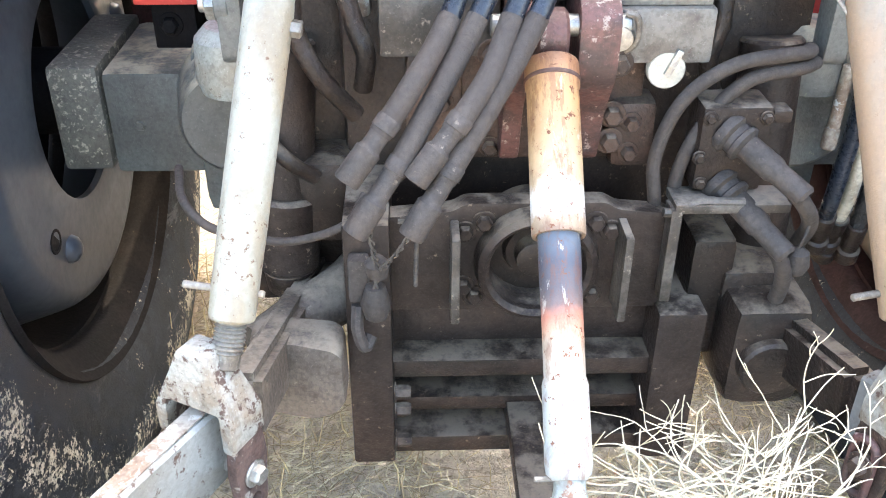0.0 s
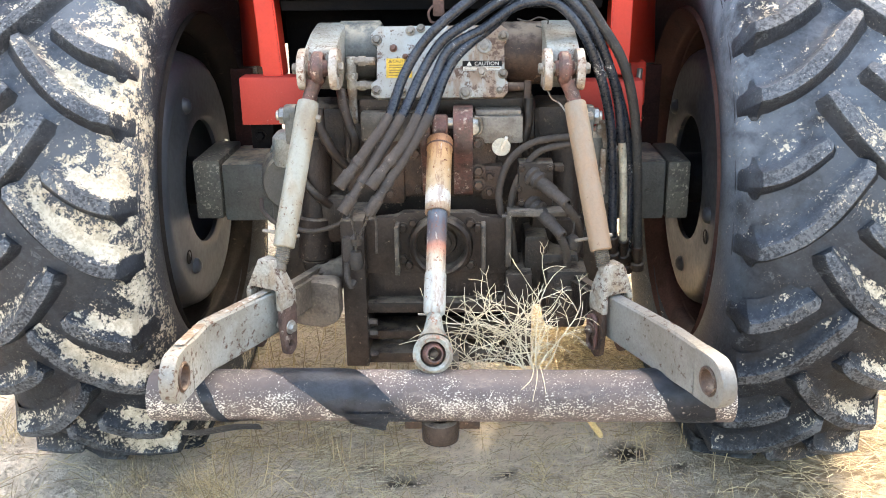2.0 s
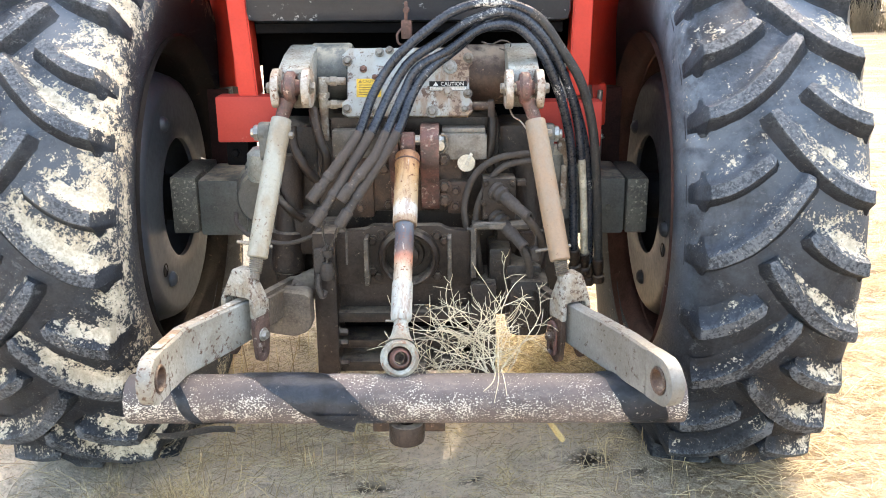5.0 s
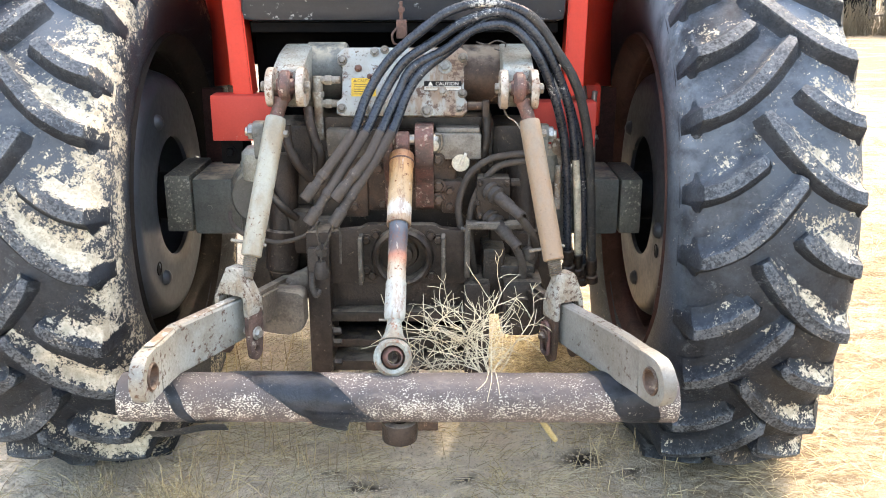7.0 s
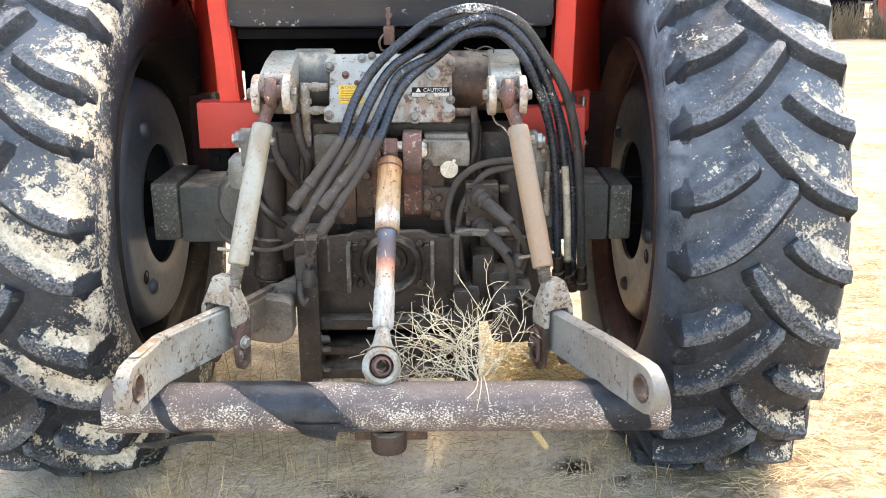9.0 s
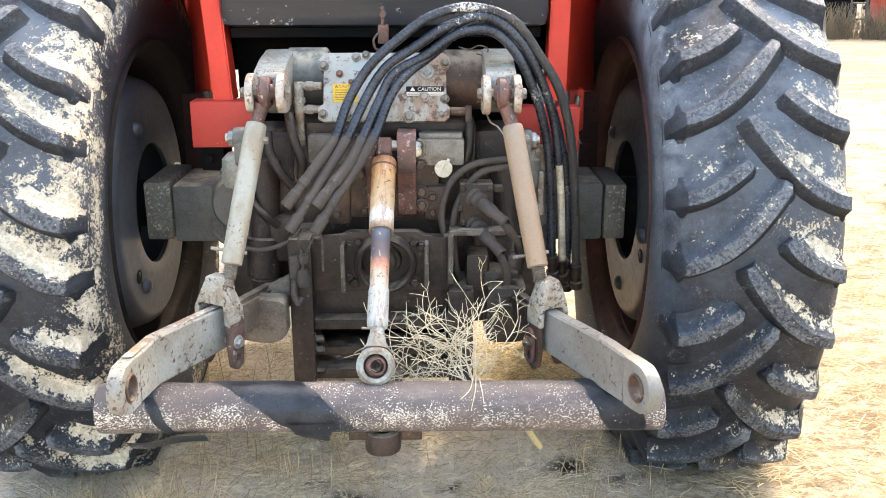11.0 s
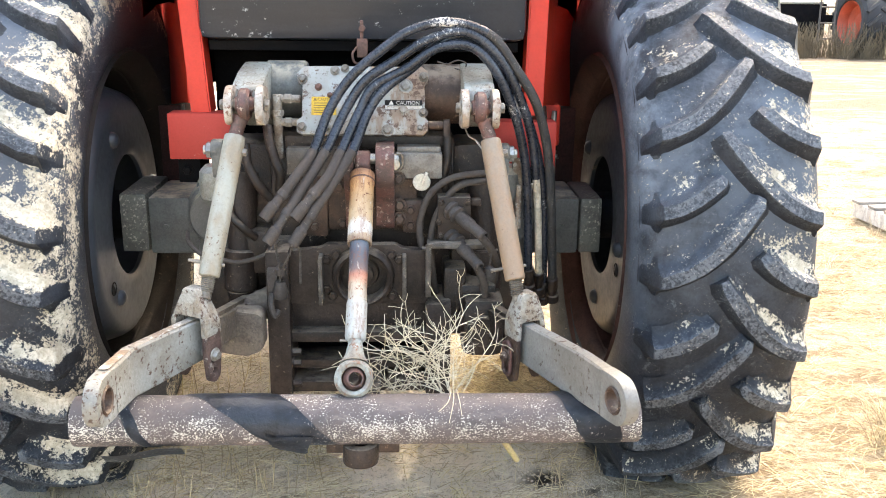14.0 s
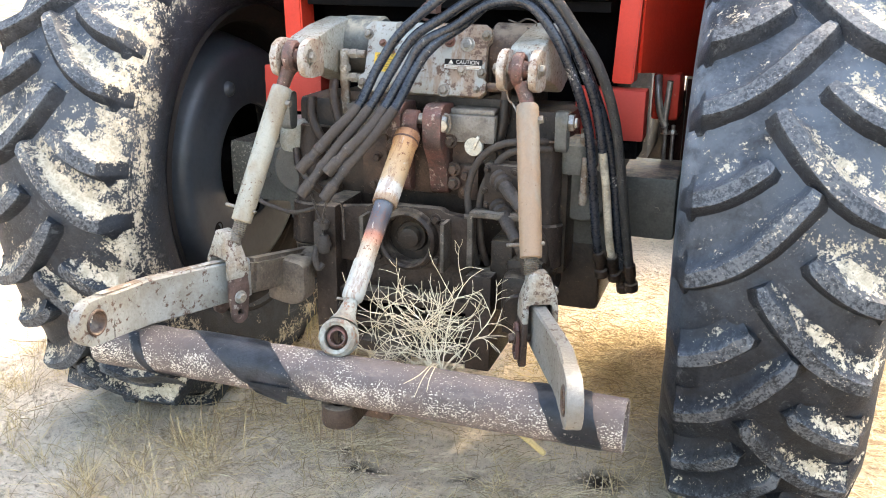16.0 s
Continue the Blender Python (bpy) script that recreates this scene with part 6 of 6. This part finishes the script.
rows = [[bm.verts.new(p + Vector((0, dy, dz))) for dy, dz in ((-0.016, 0.016), (0.0, 0.002), (0.014, -0.014))] for p in path]
for p, q in zip(rows, rows[1:]):
    for j in range(2):
        bm.faces.new((p[j], p[j + 1], q[j + 1], q[j]))
bmesh.ops.solidify(bm, geom=list(bm.faces), thickness=0.005)
bmesh.ops.recalc_face_normals(bm, faces=bm.faces)
part("loose_strip", bm, M["tape"], bar, "loose end of black rubber strip")


# ---- dry weed caught on the pipe ----
def make_weed():
    """Stems rise from one root behind the pipe; each forks again and again into curved twigs."""
    weed = thing("dry_weed", "bleached dry branching weed caught on the pipe", "weed")
    rng = random.Random(23)
    root = Vector((0.210, 0.562, 0.455))

    def bend(d, an, dy):
        return Vector((d.x * math.cos(an) - d.z * math.sin(an), d.y + dy, d.x * math.sin(an) + d.z * math.cos(an))).normalized()

    def run(p, d, length, curl):
        pts, q = [p.copy()], p.copy()
        for _ in range(5):
            d = bend(d, curl / 5 + rng.gauss(0, 0.10), rng.gauss(0, 0.05))
            q = q + d * (length / 5)
            q.y, q.z = max(q.y, 0.556), max(q.z, 0.425)
            pts.append(q.copy())
        return pts, d

    def fork(parent, p, d, length, r, depth):
        pts, end = run(p, d, length, rng.gauss(0, 0.5))
        bm = bmesh.new()
        tube(bm, pts, r * 0.85, 5, 2, [r * 0.85, r * 0.6])
        twig = part("twig", bm, M["weed"], parent)
        if depth == 0:
            return twig
        for i in range(1, len(pts)):
            if rng.random() < (0.62 if depth > 1 else 0.5):
                side = rng.choice((-1, 1)) * rng.uniform(0.5, 1.0)
                fork(parent, pts[i], bend((pts[i] - pts[i - 1]).normalized(), side, rng.gauss(0, 0.25)), length * rng.uniform(0.35, 0.62), max(r * 0.8, 0.0007), depth - 1)
        for side in (-0.45, 0.40):
            fork(parent, pts[-1], bend(end, side + rng.gauss(0, 0.15), rng.gauss(0, 0.2)), length * rng.uniform(0.22, 0.40), max(r * 0.75, 0.0007), 0)
        return twig

    # direction of each stem in degrees, its length, how far it leans away, its curl and how deep it forks
    stems = ((172, 0.15, 0.10, 0.9, 1), (156, 0.15, 0.25, -1.2, 2), (140, 0.14, 0.30, 1.2, 2), (124, 0.15, 0.35, -1.1, 2), (106, 0.17, 0.40, 0.9, 2), (92, 0.19, 0.40, -0.5, 2), (74, 0.13, 0.40, -0.6, 1))
    for an, length, dy, curl, depth in stems:
        d = Vector((math.cos(radians(an)), dy, math.sin(radians(an)))).normalized()
        pts, end = run(root, d, length, curl)
        bm = bmesh.new()
        tube(bm, pts, 0.0012, 6, 2, [0.0015, 0.0010])
        stem = part("branch", bm, M["weed"], weed)
        for i in range(1, 6):
            for _ in range(1):
                side = rng.choice((-1, 1)) * rng.uniform(0.4, 0.9)
                fork(stem, pts[i], bend((pts[i] - pts[i - 1]).normalized(), side, rng.gauss(0, 0.25)), length * rng.uniform(0.35, 0.55), 0.0010, depth - 1)
        fork(stem, pts[-1], end, length * 0.3, 0.0010, 0)
    # long bent twigs thrown across each other low down
    for _ in range(46):
        p = Vector((rng.gauss(0.115, 0.045), rng.uniform(0.565, 0.68), max(0.435, rng.gauss(0.515, 0.045))))
        an = rng.uniform(0, 6.283)
        fork(stem, p, Vector((math.cos(an), rng.gauss(0, 0.2), math.sin(an))).normalized(), rng.uniform(0.05, 0.10), 0.0009, 0 if rng.random() < 0.65 else 1)
    for _ in range(44):
        p = Vector((rng.gauss(0.105, 0.040), rng.uniform(0.560, 0.66), max(0.430, rng.gauss(0.500, 0.040))))
        an = rng.uniform(0.0, 6.283)
        pts, end = run(p, Vector((math.cos(an), rng.gauss(0, 0.15), 0.7 * math.sin(an))).normalized(), rng.uniform(0.10, 0.17), rng.choice((-1, 1)) * rng.uniform(0.8, 2.0))
        bm = bmesh.new()
        tube(bm, pts, 0.0009, 5, 3, [0.0010, 0.0007])
        part("twig", bm, M["weed"], stem)
    # a spray of its own, held between the pipe and the link
    pts, end = run(Vector((0.262, 0.60, 0.520)), Vector((0.75, 0.15, 0.62)).normalized(), 0.085, 0.25)
    bm = bmesh.new()
    tube(bm, [root + Vector((0.01, 0.0, 0.0)), root.lerp(pts[0], 0.6) + Vector((0.006, 0, -0.008))] + pts, 0.0012, 6, 2, [0.0014, 0.0011])
    spray = part("branch", bm, M["weed"], weed)
    for i, side in ((1, -0.9), (2, 0.8), (3, -0.6), (4, 0.7), (5, 0.2)):
        fork(spray, pts[i], bend((pts[i] - pts[i - 1]).normalized(), side, 0.1), 0.050, 0.0010, 1)
    # ends that hang over the pipe
    for tip, low in ((-0.014, 0.458), (0.012, 0.474), (-0.036, 0.484)):
        bm = bmesh.new()
        tube(bm, [root, (0.212 + tip * 0.2, 0.53, 0.493), (0.213 + tip * 0.5, 0.47, 0.492), (0.210 + tip, 0.441, low)], 0.0010, 5, 4, [0.0014, 0.0007])
        part("branch", bm, M["weed"], weed)


make_weed()
bm = bmesh.new()
tube(bm, [(0.300, 0.556, 0.445), (0.330, 0.66, 0.315), (0.358, 0.73, 0.245), (0.386, 0.785, 0.184)], 0.0075, 8, 5, [0.004, 0.006, 0.0075, 0.0075])
tagged(part("stick", bm, M["stick"]), "pale peeled stick leaning behind the pipe", "stick")


# ---- straw, stubble and weeds ----
def straws(name, label, items, material):
    """Many three-sided stalks in one mesh. items: (base, tip, bend, radius)."""
    verts, faces = [], []
    for a, b, c, r in items:
        mid = (a + b) / 2 + c
        d = (b - a).normalized()
        u = d.orthogonal().normalized()
        v = d.cross(u)
        s = len(verts)
        for p, k in ((a, 1.0), (mid, 0.9), (b, 0.5)):
            for f in (0, 2.094, 4.189):
                verts.append(p + (u * math.cos(f) + v * math.sin(f)) * r * k)
        for q in (0, 3):
            for i in range(3):
                j = (i + 1) % 3
                faces.append((s + q + i, s + q + j, s + q + 3 + j, s + q + 3 + i))
    me = bpy.data.meshes.new(name)
    me.from_pydata([tuple(v) for v in verts], [], faces)
    me.materials.append(material)
    me.shade_smooth()
    return tagged(new(name, me), label, "straw", kind="stuff")


rng = random.Random(5)


def lying(count, x0, x1, y0, y1, l0, l1, r=0.0012, lift=0.006, keep=lambda x, y: True):
    out = []
    while len(out) < count:
        x, y = rng.uniform(x0, x1), rng.uniform(y0, y1)
        if not keep(x, y):
            continue
        an, ln = rng.uniform(0, 6.283), rng.uniform(l0, l1)
        dx, dy = math.cos(an) * ln, math.sin(an) * ln
        a = Vector((x, y, ground_height(x, y) + rng.uniform(0.0, lift)))
        b = Vector((x + dx, y + dy, ground_height(x + dx, y + dy) + rng.uniform(0.0, lift * 2.5)))
        out.append((a, b, Vector((rng.gauss(0, 0.05), rng.gauss(0, 0.05), rng.uniform(0, 0.05))) * ln, r * rng.uniform(0.6, 1.4)))
    return out


straws("fallen_straw", "loose dry straw scattered on the ground", lying(1500, -1.6, 2.0, 0.45, 2.6, 0.02, 0.09, 0.0010, keep=lambda x, y: noise.noise(Vector((x * 4.1, y * 4.1, 3))) > 0.1) + lying(450, -0.70, -0.12, 0.88, 1.35, 0.02, 0.10, 0.0011, keep=lambda x, y: noise.noise(Vector((x * 7, y * 7, 1))) > -0.1) + lying(450, -0.12, 0.62, 0.7, 1.25, 0.01, 0.06, 0.0009) + lying(800, -0.95, 0.95, 0.35, 1.15, 0.012, 0.07, 0.0009, keep=lambda x, y: noise.noise(Vector((x * 5.3, y * 5.3, 21))) > 0.08), M["straw"])
straws("pale_straw", "short pale straw bits strewn in the shade", lying(2600, -0.85, -0.05, 1.1, 2.9, 0.02, 0.09, 0.0013) + lying(1100, -0.9, 0.7, 0.5, 1.05, 0.008, 0.045, 0.0009, keep=lambda x, y: noise.noise(Vector((x * 5, y * 5, 11))) > 0.02), M["strawpale"])
straws("sunlit_straw", "bleached straw lying on the sunlit ground", lying(9000, 0.9, 2.8, 0.55, 3.4, 0.02, 0.08, 0.0011, keep=lambda x, y: noise.noise(Vector((x * 2.6, y * 2.6, 7))) > -0.2) + lying(4000, 2.4, 5.5, 0.6, 6.0, 0.03, 0.10, 0.0017, keep=lambda x, y: noise.noise(Vector((x * 2.3, y * 2.3, 7))) > -0.1) + lying(1500, -4.5, -0.9, 0.5, 6.0, 0.03, 0.16, 0.0014), M["straw"])
straws("pale_straw", "short straw and chaff on the sunlit ground under the tractor", lying(2200, 0.06, 0.66, 1.15, 2.7, 0.015, 0.065, 0.0010), M["straw"])
pile = []
for _ in range(5200):
    x, y = rng.gauss(0.47, 0.13), rng.gauss(1.72, 0.16)
    h = 0.075 * math.exp(-((x - 0.47) / 0.2) ** 2 - ((y - 1.72) / 0.2) ** 2)
    an, ln = rng.uniform(0, 6.283), rng.uniform(0.02, 0.08)
    a = Vector((x, y, ground_height(x, y) + h * rng.uniform(0.1, 1)))
    pile.append((a, a + Vector((math.cos(an) * ln, math.sin(an) * ln, rng.gauss(0, 0.012))), Vector((0, 0, 0.006)), 0.0012))
straws("straw_heap", "heap of pale chopped straw under the tractor", pile, M["straw"])


def clods(name, label, count, x0, x1, y0, y1, r0, r1):
    """Small crumbs of earth, one mesh."""
    verts, faces = [], []
    for _ in range(count):
        x, y, r = rng.uniform(x0, x1), rng.uniform(y0, y1), rng.uniform(r0, r1) * rng.uniform(0.4, 1)
        o = Vector((x, y, ground_height(x, y) + r * 0.25))
        s = len(verts)
        for v in ((1, 0, 0), (-1, 0, 0), (0, 1, 0), (0, -1, 0), (0, 0, 0.8), (0, 0, -0.8)):
            verts.append(tuple(o + Vector(v) * r * rng.uniform(0.6, 1.3)))
        faces += [(s + a, s + b, s + c) for a, b, c in ((0, 2, 4), (2, 1, 4), (1, 3, 4), (3, 0, 4), (2, 0, 5), (1, 2, 5), (3, 1, 5), (0, 3, 5))]
    me = bpy.data.meshes.new(name)
    me.from_pydata(verts, [], faces)
    me.materials.append(M["ground"])
    return tagged(new(name, me), label, "earth", kind="stuff")


clods("earth_crumbs", "small crumbs of dry earth on the ground", 20000, -1.5, 0.98, 0.35, 1.6, 0.0015, 0.0075)


def standing(count, x0, x1, y0, y1, h0, h1, r=0.0026, lean=0.16, keep=lambda x, y: True):
    out = []
    while len(out) < count:
        x, y = rng.uniform(x0, x1), rng.uniform(y0, y1)
        if not keep(x, y):
            continue
        h = rng.uniform(h0, h1)
        a = Vector((x, y, ground_height(x, y) - 0.005))
        b = a + Vector((rng.gauss(0, lean) * h, rng.gauss(0, lean) * h, h))
        out.append((a, b, Vector((rng.gauss(0, 0.04), rng.gauss(0, 0.04), 0)) * h, r * rng.uniform(0.6, 1.2)))
    return out


straws("standing_stubble", "upright dry stubble stalks beside the wheel", standing(34, -0.62, -0.10, 0.80, 1.02, 0.05, 0.14, 0.0017, 0.14) + standing(40, -0.60, -0.12, 0.95, 1.25, 0.05, 0.17, 0.0017) + standing(90, -0.72, -0.12, 1.2, 1.9, 0.06, 0.20, 0.0022) + standing(34, -0.2, 0.6, 0.75, 1.1, 0.03, 0.10, 0.0013) + standing(26, 0.5, 0.75, 0.75, 1.05, 0.04, 0.13, 0.0013), M["straw"])


def tufts(centres, blades, h, r):
    out = []
    for cx, cy in centres:
        for _ in range(blades):
            x, y = cx + rng.gauss(0, 0.022), cy + rng.gauss(0, 0.022)
            a = Vector((x, y, ground_height(x, y) - 0.004))
            hh = h * rng.uniform(0.4, 1.1)
            tip = a + Vector((rng.gauss(0, 0.55) * hh, rng.gauss(0, 0.55) * hh, hh * rng.uniform(0.5, 1.0)))
            out.append((a, tip, Vector((0, 0, hh * 0.12)), r))
    return out


mat_rng = random.Random(5)


def mats(count, x0, x1, y0, y1):
    """Low tangled handfuls of straw, all lying about one way."""
    out = []
    for _ in range(count):
        cx, cy, turn = mat_rng.uniform(x0, x1), mat_rng.uniform(y0, y1), mat_rng.gauss(0.2, 0.5)
        for _ in range(28):
            x, y, w = cx + mat_rng.gauss(0, 0.05), cy + mat_rng.gauss(0, 0.022), turn + mat_rng.gauss(0, 0.45)
            a = Vector((x, y, ground_height(x, y) + mat_rng.uniform(0.0, 0.016)))
            tip = a + Vector((math.cos(w), math.sin(w), mat_rng.uniform(-0.1, 0.22))) * mat_rng.uniform(0.03, 0.10)
            out.append((a, tip, Vector((0, 0, 0.006)), 0.0009))
    return out


straws("trodden_straw", "trodden handfuls of dry straw in the tractor's shade", mats(15, -0.80, -0.10, 0.66, 1.12) + mats(9, 0.0, 0.62, 0.60, 1.0) + mats(46, -0.75, -0.10, 1.12, 1.9), M["strawpale"])
straws("straw_mats", "tangled handfuls of pale straw on the sunlit ground", mats(120, 1.0, 2.6, 0.55, 3.6) + mats(80, 1.9, 4.5, 2.4, 6.0), M["straw"])


spots = [(rng.uniform(-0.95, -0.45), rng.uniform(0.50, 0.86)) for _ in range(16)] + [(rng.uniform(-1.5, -0.95), rng.uniform(0.4, 1.2)) for _ in range(14)]
straws("grass_tufts", "dry grass tufts in front of the wheel", tufts(spots, 26, 0.12, 0.0009), M["straw"])
spots = [(rng.uniform(0.55, 1.0), rng.uniform(0.55, 0.85)) for _ in range(7)] + [(rng.uniform(-0.35, 0.35), rng.uniform(0.55, 0.95)) for _ in range(9)]
straws("grass_tufts", "low dry grass tufts on the ground", tufts(spots, 15, 0.05, 0.0013), M["straw"])
spots = [(rng.uniform(1.2, 3.8), rng.uniform(0.8, 4.5)) for _ in range(36)] + [(1.63, 1.25), (1.66, 1.30), (1.58, 1.22), (1.70, 1.33)] * 3
straws("grass_tufts", "pale dry grass tufts in the sun", tufts(spots, 16, 0.11, 0.0016), M["strawpale"])

# ---- things in the distance ----
pallet = thing("pallet", "pale weathered wooden pallet lying on the sunlit ground", "pallet")
pm = Matrix.Translation((2.80, 4.02, 0.0)) @ Matrix.Rotation(radians(-86), 4, "Z")      # x along the near rail, y away from the tractor
for y in (0.03, 0.45, 0.87):
    bm = bmesh.new()
    box(bm, (0.5, y, 0.052), (1.0, 0.05, 0.085), None, 0.006)
    bm.transform(pm)
    part("rail", bm, M["board"], pallet, "pale squared rail")
for k in range(7):
    bm = bmesh.new()
    box(bm, (0.05 + 0.15 * k, 0.45 + 0.01 * (k % 3), 0.106), (0.085, 0.92, 0.018), None, 0.003)
    bm.transform(pm)
    part("slat", bm, M["slat"], pallet)

far = thing("farm_implement", "far farm machine with an orange-red wheel and ladder", "machine")
FX, FY = 9.36, 17.5
far_at = Matrix.Translation((FX, FY, 0.65)) @ Matrix.Rotation(radians(5), 4, "Z")
bm = bmesh.new()
m = Matrix.Rotation(radians(-90), 4, "Y")
lathe(bm, [(0.40, 0.22), (0.46, 0.30), (0.58, 0.32), (0.64, 0.27), (0.66, 0.0), (0.64, -0.27), (0.58, -0.32), (0.46, -0.30), (0.40, -0.22)], m, 40, True)
far_tyre = part("far_tyre", bm, M["farrubber"], far, "black lugged tyre")
far_tyre.matrix_local = far_at
lug = None
for k in range(30):
    an = 2 * math.pi * k / 30
    sg = 1 if k % 2 else -1
    mm = m @ Matrix.Rotation(an, 4, "Z") @ Matrix.Translation((0.652, 0, sg * 0.15)) @ Matrix.Rotation(radians(sg * 38), 4, "X")
    if lug is None:
        bm = bmesh.new()
        box(bm, (0, 0, 0), (0.06, 0.07, 0.36), None, 0.008, 1)
        lug = part("lug", bm, M["farrubber"], far_tyre)
        lug.matrix_local = mm
    else:
        ob = new("lug", lug.data)
        ob.parent = far_tyre
        ob.matrix_local = mm
bm = bmesh.new()
lathe(bm, [(0.0, 0.06), (0.12, 0.07), (0.20, 0.04), (0.35, 0.10), (0.39, 0.25), (0.43, 0.29), (0.43, 0.20), (0.39, -0.1), (0, -0.1)], m, 40)
part("far_rim", bm, M["farred"], far, "orange-red rim").matrix_local = far_at
bm = bmesh.new()
# Deck block runs down near the ground to stand for the shade below.
span(bm, (FX - 2.6, FY + 0.75, 0.08), (FX - 0.42, FY + 1.6, 1.0), 0.02)
cyl(bm, (FX - 0.05, FY, 0.65), (FX + 0.6, FY, 0.65), 0.06)
span(bm, (FX - 0.5, FY + 0.72, 0.62), (FX + 0.62, FY + 0.9, 0.78), 0.01)
span(bm, (FX + 0.5, FY - 0.06, 0.60), (FX + 0.60, FY + 0.9, 0.72), 0.01)
part("beam", bm, M["black"], far, "dark steel deck with the shade below it built in")
bm = bmesh.new()
for x in (FX - 1.12, FX - 0.82):
    tube(bm, [(x, FY - 0.55, 0.30), (x + 0.05, FY - 0.4, 1.35)], 0.02, 8, 2)
for z in (0.36, 0.66, 0.96):
    cyl(bm, (FX - 1.12 + z * 0.04, FY - 0.55 + z * 0.13, z), (FX - 0.80 + z * 0.04, FY - 0.55 + z * 0.13, z), 0.016, seg=8)
part("ladder", bm, M["chain"], far, "thin dark metal ladder")
bm = bmesh.new()
span(bm, (FX - 2.6, FY + 0.73, 0.99), (FX - 0.5, FY + 1.6, 1.04), 0.01)
part("deck_edge", bm, M["zinc"], far, "pale deck edge")
spots = [(rng.uniform(FX - 3.0, FX + 1.2), rng.uniform(FY - 0.9, FY - 0.2)) for _ in range(80)]
items = []
for cx, cy in spots:
    for _ in range(14):
        a = Vector((cx + rng.gauss(0, 0.10), cy + rng.gauss(0, 0.08), -0.01))
        h = rng.uniform(0.2, 0.7)
        items.append((a, a + Vector((rng.gauss(0, 0.16), rng.gauss(0, 0.16), h)), Vector((0, 0, 0.02)), 0.006))
straws("tall_weeds", "tall brown weeds at the machine's wheel", items, M["farweed"])
spots = [(rng.uniform(-30, 60), rng.uniform(26, 60)) for _ in range(260)]
items = []
for cx, cy in spots:
    for _ in range(16):
        a = Vector((cx + rng.gauss(0, 0.5), cy + rng.gauss(0, 0.4), -0.02))
        items.append((a, a + Vector((rng.gauss(0, 0.2), rng.gauss(0, 0.2), rng.uniform(0.2, 0.6))), Vector((0, 0, 0.02)), 0.02))
straws("far_weeds", "distant dry weeds across the field", items, M["farweed"])
